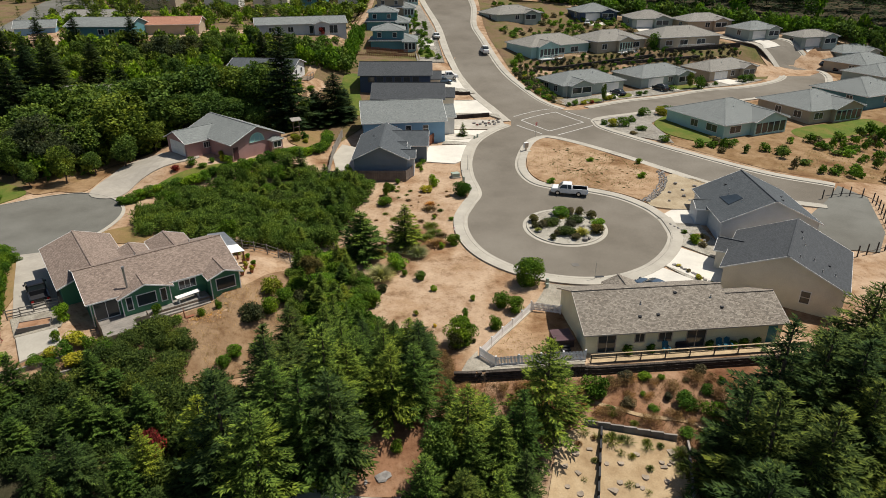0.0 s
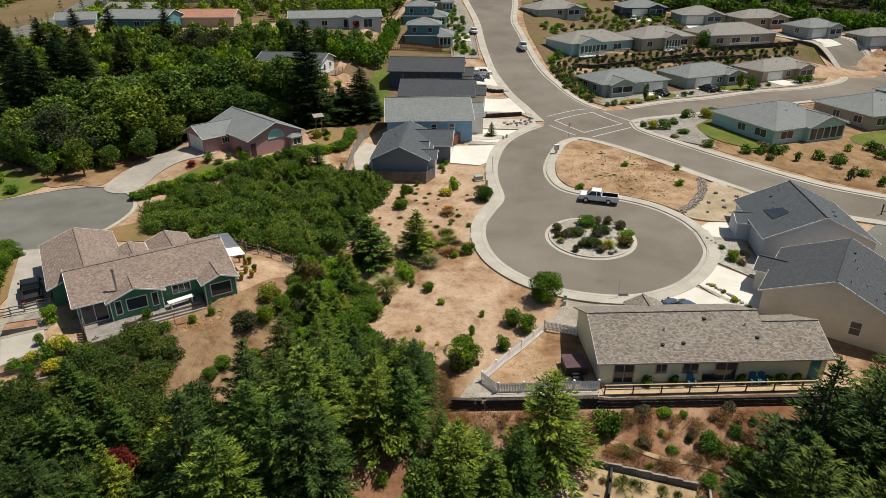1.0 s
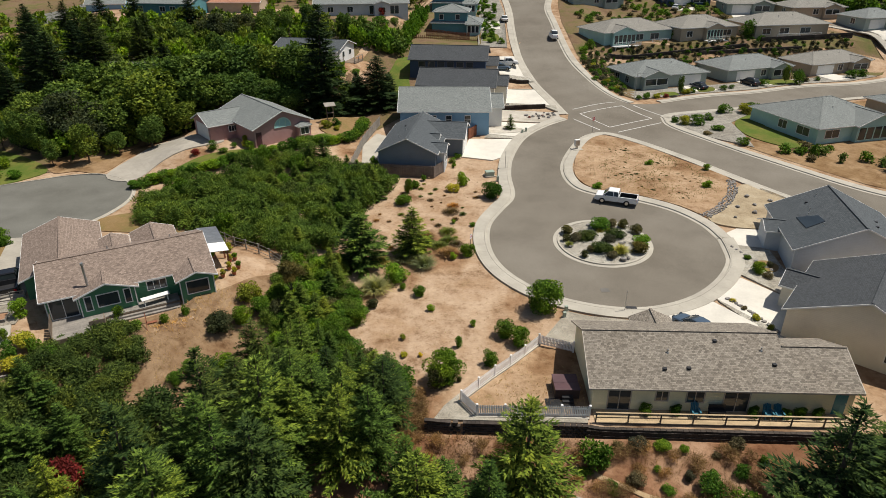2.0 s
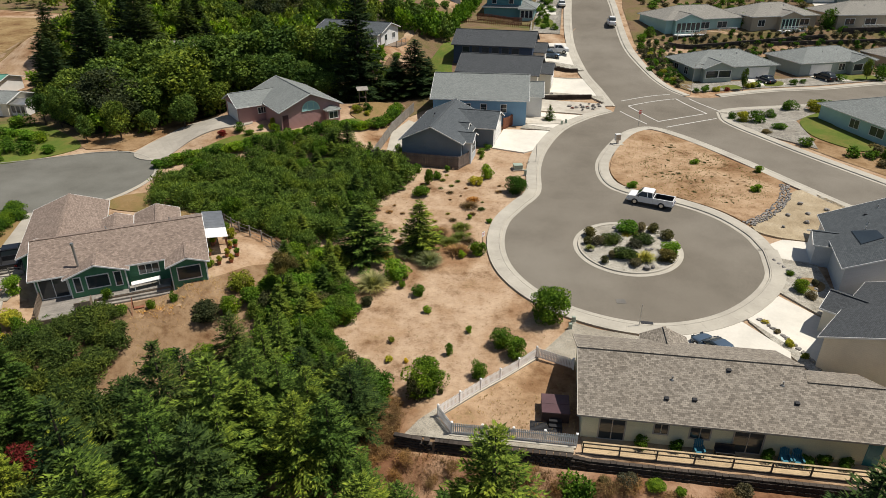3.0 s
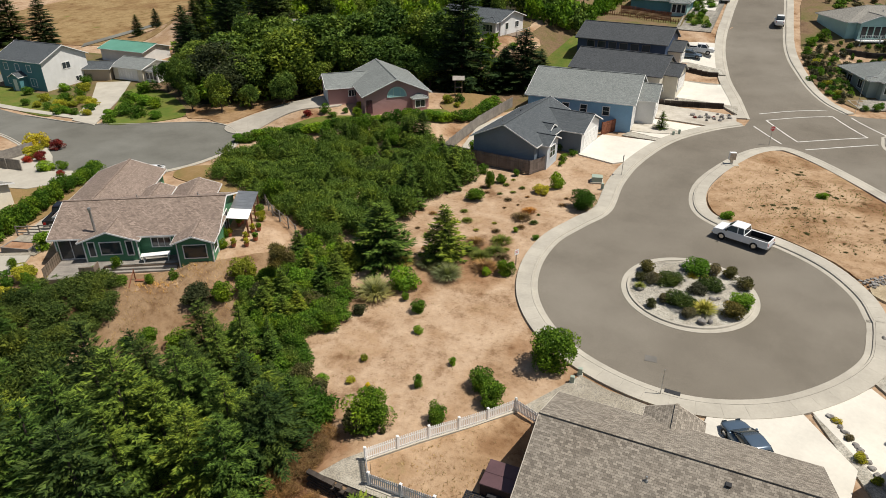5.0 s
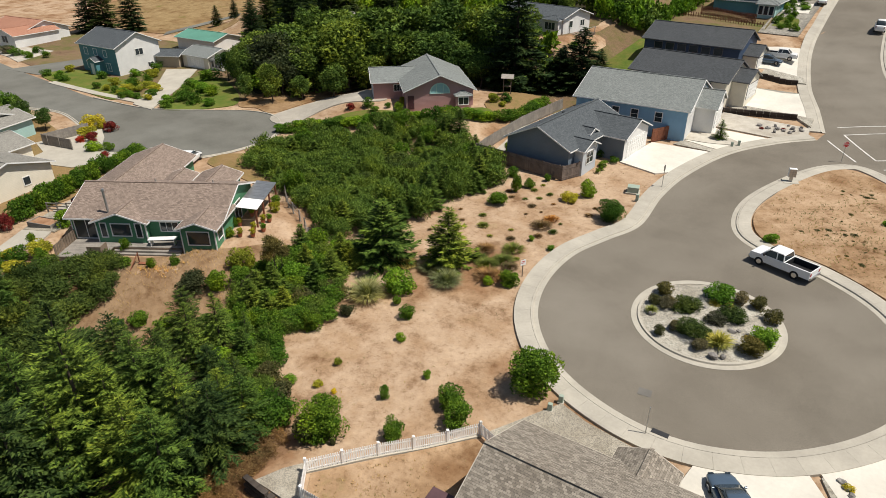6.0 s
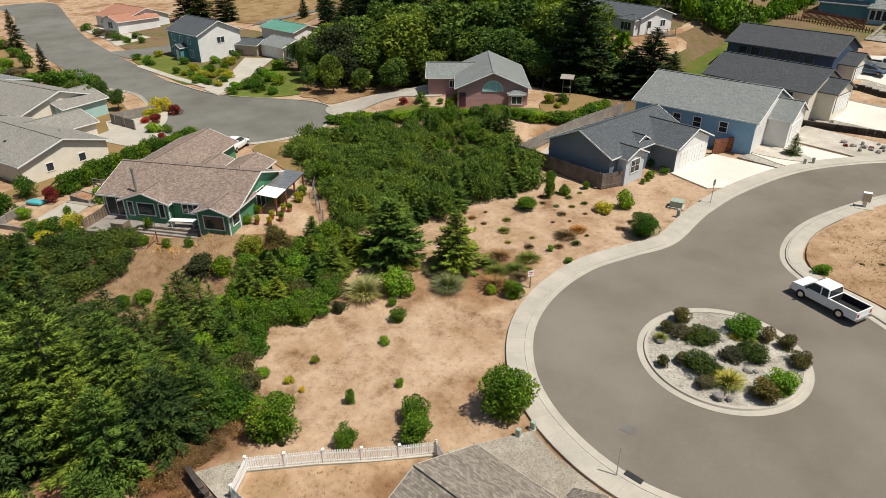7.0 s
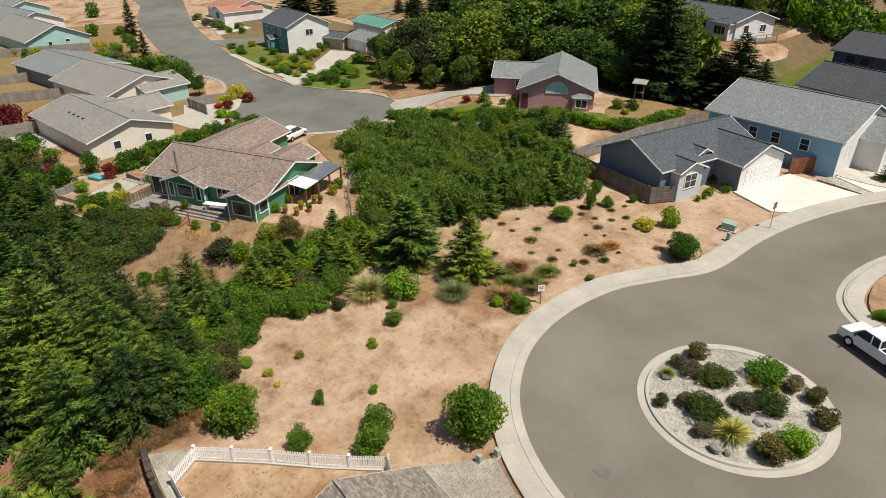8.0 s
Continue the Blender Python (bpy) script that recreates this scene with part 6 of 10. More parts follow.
# ---- worked ground between the houses
for outline, m, label in (
    ([(12.4, 250), (12.6, 212), (13.4, 196), (16.8, 168.5), (20.6, 155), (24.2, 148.4), (28, 146.4), (41.6, 153.4), (52.6, 158.2), (65, 165.4), (78, 170), (88, 178), (93, 187), (90.6, 194), (80, 204), (60, 232), (40, 256)], "garden", "brown mulch and patchy grass between the upper houses"),
    ([(34.4, 134.4), (34.6, 128.6), (39.4, 121.4), (45, 113.6), (54.2, 103.4), (63, 98), (80, 98), (112, 112), (135, 118), (150, 150), (138, 198), (110, 204), (110, 190), (106, 175), (94.6, 160.2), (73, 151.2), (48.4, 140.2)], "slope_soil", "dry orange-brown slope below the houses"),
    ([(-36, 127.6), (-24.4, 126), (-22.5, 118.5), (-19, 118), (-15, 131), (-6, 172), (-9, 205), (-13, 236), (-22, 250), (-58, 222), (-42, 190), (-64, 186), (-64, 158), (-58, 150)], "garden", "patchy grass and soil behind the stepping houses"),
    ([(-59, 98.4), (-66, 94.4), (-76, 88), (-88, 85.6), (-125, 85.8), (-150, 88), (-152, 112), (-112, 118), (-90, 114), (-78, 105), (-68, 101)], "garden", "planted ground between the gardens of the court"),
    ([(-50.4, 70.6), (-58, 67.6), (-70, 70), (-83, 71.8), (-92, 68.6), (-117, 67.5), (-127, 67.4), (-160, 69), (-160, 40), (-100, 36), (-50, 43), (-46.5, 49), (-46.6, 55), (-49.6, 62)], "drylawn", "dry lawns and bare yards of the western houses"),
):
    sheet("yard", outline, 0.02, M[m], label, "yard", 3.0, 0.0, smooth=False)

board_fence([(-86.4, 38), (-84.5, 53.3)], 1.7, "grey weathered board fence between back yards", M["greywood"], step=0.15)
board_fence([(-66.4, 38.5), (-66.8, 50.6)], 1.7, "grey weathered board fence of the beige house's yard", M["greywood"], step=0.15)
board_fence([(-66.4, 38.5), (-50, 43.2)], 1.6, "dark board fence along the hillside", DARKB, step=0.15)
sheet("yard", [(-66, 39.4), (-66.4, 50), (-57.5, 50), (-50.8, 51), (-49.2, 44.4)], 0.05, M["dirt"], "bare tan back yard of the beige house", "yard", 1.6, 0.1, smooth=False)
sheet("path", [(-66.4, 42.6), (-66.2, 48.6), (-59.5, 49.6), (-58.4, 46.2), (-62.4, 44.4)], 0.09, M["concrete"], "pale concrete slab in the back yard", "path", 1.4, 0.1, smooth=False)
sheet("road", [(-123, 81.4), (-113.0, 83.4), (-114.6, 92), (-111.6, 101), (-118, 103), (-121, 94)], 0.03, M["asphalt_old"], "short asphalt lane beside the white house", "road", 2.0, 0.05, smooth=False)
sheet("pavement", [(-105.0, 81.8), (-90.6, 83.3), (-79.2, 85.4), (-79.6, 86.6), (-91, 84.7), (-105, 83.2)], 0.1, M["concrete"], "pale concrete footway before the white house", "footway", 1.4, 0.15, smooth=False)
sheet("yard", [(-156, 85.6), (-136, 86.2), (-128.4, 85.4), (-131, 90), (-134, 95), (-156, 90)], 0.06, M["paleyard"], "pale gravel yard before the orange-roofed house", "yard", 2.0, 0.15, smooth=False)
sheet("driveway", [(-61.4, 64.4), (-70.6, 66.2), (-70.2, 75.2), (-65.6, 73.4), (-60.6, 70.4)], 0.08, M["concrete"], "pale concrete driveway before the beige houses", "driveway", 1.6, 0.15, smooth=False)
sheet("yard", [(0.4, 127.0), (9.4, 126.8), (12.6, 130.4), (12.2, 133.0), (0.5, 133.4)], 0.13, M["paleyard"], "grey gravel front yard with dark stones", "yard", 1.2, 0.2, smooth=False)
sheet("planting_bed", [(-1.8, 119.6), (3.2, 119.6), (6.6, 121.6), (3.6, 123.6), (-0.5, 124.0)], 0.17, M["paleyard"], "gravel planting bed between two driveways", "planting bed", 1.0, 0.1)
sheet("yard", [(28.2, 146.4), (41.4, 153.2), (52.4, 158.0), (64.8, 165.3), (77.6, 170.0), (86, 176), (83, 178.5), (71, 172.4), (50, 163.6), (30, 154.6), (26, 150)], 0.06, M["greygravel"], "grey gravel front gardens along the side street", "yard", 1.8, 0.1, smooth=False)
for outline in ([(42.2, 154.8), (45.4, 156.2), (45.8, 159.4), (42.6, 158.4)], [(59.6, 163.6), (65.4, 166.6), (64.6, 169.6), (59.2, 167.4)], [(34.4, 150.2), (37.4, 151.6), (36.6, 154), (33.8, 152.8)]):
    sheet("lawn", outline, 0.11, M["lawn"], "small patch of green lawn before a house", "lawn", 1.0, 0.1)
sheet("bank", [(20.6, 152.6), (25, 148.4), (27, 153.4), (24.6, 162), (42, 171.6), (64, 181.6), (86, 190.6), (82, 193.2), (60, 187.2), (40, 179.6), (22, 172.6), (17.8, 165)], 0.05, M["garden"], "brown planted bank below the upper houses", "bank", 2.0, 0.05, smooth=False)
TARP = paint("turquoise_tarp", (0.08, 0.36, 0.40), 0.5)
for x, y, w, d in ((-46.0, 45.4, 1.1, 0.6), (-44.6, 51.6, 0.9, 0.5)):
    ob = tagged(mesh_object("tarp", soft(boxes((-w, -d, 0, w, d, 0.35)), 0.12), TARP), "turquoise tarpaulin over a low stack in a yard", "tarpaulin")
    ob.matrix_basis = pose(x, y, ground_z(x, y) + 0.02, 0, 0, 35)

# ---------------------------------------------------------------- the houses
# low tan-roofed house above the retaining wall
H = house("low cream house with a tan shingle roof above a retaining wall", 13.9, 52.8, 6.3, -0.85, "w_cream", "roof_tan", "t_tan")
a = wing(H, 0.0, 0.0, 15.0, 8.9, 2.4, "gx", 0.46, 0.42, skip=(1,))
b2 = wing(H, 15.0, 0.0, 20.2, 6.6, 2.4, "gx", 0.46, 0.42, over_g=(-0.425, 0.42), skip=(0,))
RANCH_A, RANCH_B = a, b2
p = wing(H, 5.4, 8.0, 8.6, 10.4, 2.0, "gy", 0.46, 0.3)
for u, w in ((2.1, 1.7), (11.2, 1.9)):
    window(a, "S", u, 0.05, w, 2.0, 2)
window(a, "S", 5.4, 1.0, 0.9, 0.9, 2)
window(a, "S", 8.0, 0.9, 1.3, 1.0, 2)
entry_door(b2, "S", 19.2, 0, 0.95, 2.05, paint("turquoise_paint", (0.03, 0.22, 0.27)), "turquoise painted door")
garage_door(a, "N", 11.6, 0.1, 4.9)
roof_vents(a, [(6.2, 2.6, "pipe"), (5.7, 1.2, "box"), (7.6, 1.3, "box"), (10.2, 3.6, "box"), (13.7, 2.9, "pipe"), (14.4, 1.7, "box")])

# beige house with dark roof
H = house("beige house with a dark shingle roof beside the turning circle", 32.0, 65.6, -31.0, -0.7, "w_beige", "roof_dark")
a = wing(H, 0, 0, 12.2, 11.5, 3.0, "gy", 0.46, 0.4, base=1.6)
garage_door(a, "W", 3.6, 0.3)
window(a, "S", 8.6, 0.7, 0.9, 1.4, 1, 2)
window(a, "E", 4.0, 0.9, 1.5, 1.2)
roof_vents(a, [(1.2, 7.2, "pipe"), (2.6, 8.6, "pipe"), (1.0, 9.6, "pipe"), (5.0, 7.4, "pipe"), (3.6, 10.2, "box"), (8.4, 6.8, "box"), (6.5, 7.0, "pipe"), (2.0, 10.9, "pipe")])
wing(H, -1.6, 5.0, 4.0, 8.6, 2.7, "gx", 0.46, 0.3)
# grey house behind it
H = house("pale grey house with a slate roof and a dark panel for a roof shadow", 36.3, 77.2, -3.5, -0.1, "w_pale", "roof_slate")
a = wing(H, 0, 0, 12.2, 12.0, 3.1, "gy", 0.47, 0.4, base=1.6)
garage_door(a, "W", 9.2, 0.1)
wing(H, -1.6, 5.2, 3.0, 8.4, 2.7, "gx", 0.4, 0.3)
roof_vents(a, [(9.6, 3.2, "box"), (10.6, 4.4, "pipe"), (7.4, 3.0, "pipe"), (6.4, 2.6, "pipe"), (3.0, 3.2, "pipe"), (2.6, 8.2, "box"), (5, 9, "box")])
# dark glossy slab stands in for a shadow on the west roof slope
bm = bmesh.new()
slab(bm, [(1.7, 3.4, 4.11), (3.5, 3.7, 4.96), (3.3, 5.5, 4.87), (1.5, 6.6, 4.02)], 0.06)
part("skylight", bm, M["glass"], H["ob"], "dark panel for a shadow on the roof")

# green house with a brown roof and a deck
H = house("dark green house with a brown shingle roof and wide deck", -35.604, 56.297, 36.8, 0.55, "w_green", "roof_brown")
a = wing(H, 0, 0, 14.75, 9.0, 2.37, "gx", 0.36, 0.45)
g = wing(H, -1.75, 5.5, 5.1, 17.2, 2.25, "gy", 0.36, 0.45)
wing(H, 5.25, 7.2, 7.85, 11.4, 2.3, "gy", 0.36, 0.35)
wing(H, 8.7, 7.2, 12.6, 11.8, 2.3, "gy", 0.36, 0.4)
bl = wing(H, 2.8, -0.7, 7.6, 3.0, 2.22, "gy", 0.36, 0.4)
br = wing(H, 11.55, -1.95, 14.72, 3.0, 2.3, "gy", 0.36, 0.4)
window(bl, "S", 5.2, 0.75, 1.8, 1.2, 1)
window(bl, "S", 3.5, 0.6, 0.5, 1.4, 1)
window(bl, "S", 6.9, 0.6, 0.5, 1.4, 1)
window(br, "S", 13.15, 0.6, 2.0, 1.3, 1)
window(br, "E", -0.7, 0.8, 1.2, 1.0, 1)
window(a, "S", 9.6, 1.0, 1.7, 0.9, 3)
window(a, "S", 1.4, 0.1, 2.2, 2.0, 2)
window(a, "W", 3.0, 0.8, 1.2, 1.2, 1)
window(a, "E", 4.4, 0.2, 1.7, 2.0, 2)
garage_door(g, "N", 1.7, 0.05)
for W in (a, bl, br):
    x0, y0, x1, y1 = W.b
    for x in (x0, x1):
        part("corner_board", boxes((x - 0.05, y0 - 0.05, -0.6, x + 0.05, y0 + 0.07, W.h - 0.1)), M["white"], H["ob"])
roof_vents(a, [(3.75, 0.3, "flue"), (6, 6, "pipe"), (12, 6, "pipe")])

# pink house with a gabled front
H = house("pink gabled house with a grey shingle roof", -31.7, 107.2, 48.2, 2.95, "w_pink", "roof_grey")
a = wing(H, -4.9, 0.0, 4.9, 14.0, 2.7, "gy", 0.42, 0.45, base=1.5)
w = wing(H, -9.2, 7.0, 0.0, 13.4, 2.5, "gx", 0.42, 0.45, base=1.8)
arch = [(1.5 * math.cos(math.pi * i / 14), 1.45 * math.sin(math.pi * i / 14)) for i in range(15)]
fr = part("window", bmesh.new(), M["t_aqua"], a.ob, "arched pale green framed gable window")
fr.matrix_basis = on_wall(a, "S", 0.0, 2.25)
bm = bmesh.new()
rim = [[bm.verts.new((px * k, -yy, pz * k)) for px, pz in arch] for k, yy in ((1.0, -0.02), (1.0, 0.07), (0.9, 0.07), (0.9, -0.02))]
for i in range(14):
    for q in range(4):
        p, r = rim[q], rim[(q + 1) % 4]
        bm.faces.new((p[i], p[i + 1], r[i + 1], r[i]))
box(bm, -1.5, -0.07, -0.1, 1.5, 0.02, 0.0)
for px in (-0.5, 0.5):
    box(bm, px - 0.04, -0.06, 0, px + 0.04, 0.02, 1.3)
bmesh.ops.recalc_face_normals(bm, faces=bm.faces[:])
bm.to_mesh(fr.data)
bm.free()
bm = bmesh.new()
bm.faces.new([bm.verts.new((px * 0.92, -0.025, pz * 0.92)) for px, pz in arch][::-1])
bm.normal_update()
part("pane", bm, paint("pale_pane", (0.30, 0.50, 0.52), 0.15), fr, "pale blue-green arched glass")
garage_door(w, "W", 10.0, 0.0, 4.6)
window(w, "S", -5.4, 1.0, 1.3, 0.9, 3)
bay = wing(H, 2.2, -1.0, 4.4, 1.0, 2.0, "hip", 0.35, 0.2)
window(bay, "S", 3.3, 0.7, 1.4, 1.0, 2)
entry_door(a, "S", -4.2, 0, 0.9, 2.0, paint("maroon_paint", (0.08, 0.03, 0.04)))

# slate blue house with a white garage
H = house("slate blue house with a dark roof and white garage", -14.2, 99.0, 0.5, 1.75, "w_slate", "roof_slate")
a = wing(H, 0, 0, 8.4, 14.5, 2.8, "gy", 0.47, 0.42, base=1.6)
gg = wing(H, 4.2, 8.1, 11.45, 15.0, 2.75, "gx", 0.42, 0.42)
bm = bmesh.new()
tile = [bm.verts.new((0, q, z)) for q, z in ((8.14, -0.3), (14.96, -0.3), (14.96, 2.62), (11.55, 4.05), (8.14, 2.62))]
bm.faces.new(tile)
for v in bmesh.ops.extrude_face_region(bm, geom=bm.faces[:])["geom"]:
    if isinstance(v, bmesh.types.BMVert):
        v.co.x += 0.02
bmesh.ops.recalc_face_normals(bm, faces=bm.faces[:])
part("front_siding", bm, M["w_white"], H["ob"], "white-painted garage gable").matrix_basis = pose(11.452, 0, 0)
garage_door(gg, "E", 11.55, -0.1)
bay = wing(H, 6.0, 1.4, 9.5, 4.8, 2.6, "gx", 0.42, 0.35, wall=M["w_pale"])
window(bay, "E", 3.1, 0.7, 1.6, 1.4, 2, 2)
roof_vents(a, [(3.0, 2.5, "pipe"), (6.0, 3.0, "pipe"), (9, 2.4, "box")])
wing(H, 6.6, 5.6, 8.0, 7.4, 3.2, "gx", 0.5, 0.25, wall=M["white"])

# light blue house
H = house("light blue house with a wide grey shingle roof", -14.6, 116.9, 8.5, 2.45, "w_blue", "roof_grey")
a = wing(H, 0, -0.65, 15.0, 12.45, 3.5, "gx", 0.385, 0.45, base=1.2)
for u in (5.6, 8.2, 11.4):
    window(a, "S", u, 1.5, 0.9, 1.2, 1, 2)
bm = bmesh.new()
bm.faces.new([bm.verts.new((0, q, z)) for q, z in ((-0.62, -0.6), (12.42, -0.6), (12.42, 3.3), (5.9, 5.85), (-0.62, 3.3))])
for v in bmesh.ops.extrude_face_region(bm, geom=bm.faces[:])["geom"]:
    if isinstance(v, bmesh.types.BMVert):
        v.co.x += 0.03
bmesh.ops.recalc_face_normals(bm, faces=bm.faces[:])
part("front_siding", bm, M["w_white"], H["ob"], "white panel over the front gable").matrix_basis = pose(15.002, 0, 0)
window(a, "E", 1.4, 1.2, 1.0, 1.3, 2)
f = wing(H, 13.4, 4.0, 17.6, 10.4, 3.0, "gx", 0.5, 0.35, wall=M["w_white"])
garage_door(f, "E", 7.2, 0, 4.4)

for x, y, ang, fl, le, de, h, roof, wall, lab in (
    (-14.6, 133.6, 0.0, 3.8, 14.6, 10.0, 2.9, "roof_dark", "w_beige", "cream house with a dark charcoal shingle roof"),
    (-18.6, 146.8, 1.0, 5.0, 15.8, 9.4, 4.1, "roof_dark", "w_navy", "house with a charcoal roof and a row of small windows"),
):
    H = house(lab, x, y, ang, fl, wall, roof, "t_grey", group="houses stepping up the street")
    a = wing(H, 0, 0, le, de, h, "gx", 0.44, 0.45, base=1.8)
    for u in (2.5, 4.5, 6.5, 8.5, 10.5, 12.5) if h > 4 else (9.0, 12.0):
        window(a, "S", u, h - 1.5, 1.3 if h > 4 else 0.8, 1.0, 1)
    f = wing(H, le - 1.5, 2.6, le + 2.2, 8.2, 2.7, "gx", 0.44, 0.35, wall=M["w_beige"])
    garage_door(f, "E", 5.4, 0, 4.4)


def hip_house(label, x, y, ang, le, de, wall, roof, floor=None, h=2.7, gable=None, garage=None, wins=(), group="houses of the upper streets", sun_room=False):
    """a single-storey hip-roofed house; its near corner at x, y"""
    fl = floor if floor is not None else ground_z(x + 0.5 * le * math.cos(radians(ang)), y + 0.5 * le * math.sin(radians(ang))) + 0.35
    H = house(label, x, y, ang, fl, wall, roof, group=group)
    a = wing(H, 0, 0, le, de, h, "hip", 0.36, 0.5, base=2.2)
    if gable:
        u, w, dep = gable
        q = wing(H, u - w / 2, -dep, u + w / 2, de / 2, h, "gy", 0.36, 0.4, base=2.2)
        n = 5 if sun_room else 2
        for i in range(n):
            ww = (w - 0.5) / n
            window(q, "S", u - w / 2 + 0.25 + ww * (i + 0.5), 0.3 if sun_room else 0.8, ww - 0.2, 2.0 if sun_room else 1.3, 1, trim=M["t_aqua"] if sun_room else None)
    if garage:
        garage_door(a, "S", garage, -0.1, 4.8)
        c, n = math.cos(radians(ang)), math.sin(radians(ang))
        sheet("driveway", [(x + u * c - v * n, y + u * n + v * c) for u, v in ((garage - 2.6, -0.1), (garage + 2.6, -0.1), (garage + 3.0, -5.6), (garage - 3.0, -5.6))], 0.1, M["drive"], "pale concrete driveway before a garage", "driveway", 1.4, 0.2, smooth=False)
    for side, u, w in wins:
        window(a, side, u, 0.8, w, 1.3, 2 if w > 1.2 else 1)
    roof_vents(a, [(le * 0.4, de * 0.3, "pipe"), (le * 0.62, de * 0.35, "pipe")])
    return H, a


def balcony(house_ob, x0, x1, y, z, depth=1.8):
    """a white-railed wooden balcony on posts, against the front wall"""
    b = part("balcony", boxes((x0, y - depth, z - 0.18, x1, y, z)), M["white"], house_ob, "white-railed balcony")
    for q in (x0 + 0.1, (x0 + x1) / 2, x1 - 0.1):
        part("post", boxes((q - 0.07, y - depth, z - 2.6, q + 0.07, y - depth + 0.14, z + 1.0)), M["white"], b)
    part("handrail", boxes((x0, y - depth, z + 0.93, x1, y - depth + 0.08, z + 1.0)), M["white"], b)
    n = int((x1 - x0) / 0.3)
    for i in range(n):
        q = x0 + (i + 0.5) * (x1 - x0) / n
        part("baluster", boxes((q - 0.02, y - depth + 0.02, z, q + 0.02, y - depth + 0.06, z + 0.93)), M["white"], b)


hip_house("sage house with a grey hip roof and aqua sunroom windows", 53.3, 120.2, 25.2, 16.8, 15.2, "w_aqua", "roof_grey", 1.95, 2.7, (11.4, 8.6, 1.0), None, [("W", 3.0, 2.6), ("W", 7.5, 1.8), ("S", 3.0, 2.8)], sun_room=True)
hip_house("tan house with a grey hip roof and tall gable windows", 75.5, 131.6, 22.2, 15.2, 13.6, "w_tan", "roof_grey", 1.9, 2.8, (10.0, 8.0, 1.0), None, [("W", 3.0, 1.8), ("W", 8, 1.5), ("S", 2.5, 2.4)], sun_room=True)
hip_house("sage house with a grey hip roof and white garage", 28.6, 155.2, 24.6, 18.0, 11.2, "w_sage", "roof_grey", 2.5, 2.7, (4.5, 6.0, 1.4), 14.0, [("W", 3, 1.4), ("W", 7, 1.6)])
hip_house("grey-green house with a grey hip roof and white garage", 50.0, 165.0, 27.5, 18.0, 10.6, "w_sage", "roof_grey", 2.5, 2.7, (14.0, 5.0, 1.2), 5.0, [("S", 10, 1.4)])
hip_house("tan house with a grey hip roof and dark open garage", 70.6, 174.0, 28.5, 18.6, 9.6, "w_tan", "roof_warm", 2.6, 2.7, (14.0, 5.0, 1.2), 4.4, [("S", 9, 1.4)])
H, a = hip_house("aqua house with a warm grey roof and a white-railed deck", 23.2, 175.6, 29.0, 19.5, 11.5, "w_aqua", "roof_warm", 8.2, 3.0, (5.0, 6.5, 1.2), None, [("S", 10, 2.2), ("S", 14.5, 2.4)], sun_room=True)
balcony(H["ob"], 1.4, 8.6, -1.2, 0.0)
balcony(H["ob"], 12.6, 17.4, 0.0, 0.0)
H, a = hip_house("brown house with a warm grey roof above the bank", 42.0, 182.2, 26.0, 16.5, 11.5, "w_tan", "roof_warm", 8.7, 3.0, (9.0, 5.0, 1.2), None, [("S", 2.5, 1.6), ("S", 13.5, 2.4)], sun_room=True)
balcony(H["ob"], 6.0, 12.0, -1.2, 0.0)
H, a = hip_house("brown house with a warm grey roof and long deck", 61.0, 188.4, 19.5, 20.5, 12.0, "w_tan", "roof_warm", 8.9, 3.0, None, None, [("S", 3, 2.2), ("S", 8, 2.6), ("S", 14, 2.8)])
balcony(H["ob"], 5.0, 17.5, 0.0, 0.0)
for x, y, ang, le, de, wall, roof, g in ((17.0, 214.5, 28, 17, 11, "w_sage", "roof_warm", None), (45, 224.6, 9, 13, 12, "w_navy", "roof_grey", 4.5), (60, 215.4, 3, 13, 11, "w_sage", "roof_warm", 4.0), (76, 210.6, 14, 15.5, 10, "w_tan", "roof_warm", None),
                                          (90.5, 199.4, 22, 12, 9.5, "w_sage", "roof_grey", 4.0), (105.5, 197.4, 16, 13, 8, "w_sage", "roof_warm", 4.0), (116.6, 194.6, 17, 15, 8.5, "w_sage", "roof_grey", 4.0), (115.2, 179.6, 30, 16, 12, "w_tan", "roof_grey", None),
                                          (110.6, 165, 28, 16, 10.5, "w_sage", "roof_grey", None), (93.6, 142.8, 26, 16, 13.5, "w_teal", "roof_grey", None)):
    hip_house("single-storey house with a pale grey hip roof", x, y, ang, le, de, wall, roof, None, 2.7, (le * 0.72, 4.6, 1.0), g, [("S", le * 0.45, 1.5), ("W", 4, 1.4)])

# two-storey houses further up the street
for i, (x, y, wall) in enumerate(((-19.7, 182.6, "w_teal"), (-22.6, 201.0, "w_teal"), (-21.6, 219, "w_tan"), (-21, 237, "w_beige"))):
    H = house("two-storey teal house with a grey hip roof" if i < 2 else "two-storey tan house with a grey hip roof", x, y, 2.0, ground_z(x + 6, y), wall, "roof_grey", group="houses stepping up the street")
    wing(H, 0, 0, 12.4, 9, 2.7, "hip", 0.35, 0.5)
    a = wing(H, 0.6, 0.6, 9.0, 8.6, 5.3, "hip", 0.35, 0.5)
    for u in (2.4, 6.6):
        window(a, "S", u, 3.4, 1.0, 1.2, 1)
    window(a, "E", 4.0, 3.4, 1.2, 1.2, 1)
    b = wing(H, 9.0, -1.2, 12.4, 3.0, 2.5, "hip", 0.3, 0.4, wall=M["w_aqua"])
    for u in (9.7, 10.7, 11.7):
        window(b, "S", u, 0.5, 0.75, 1.6, 1)


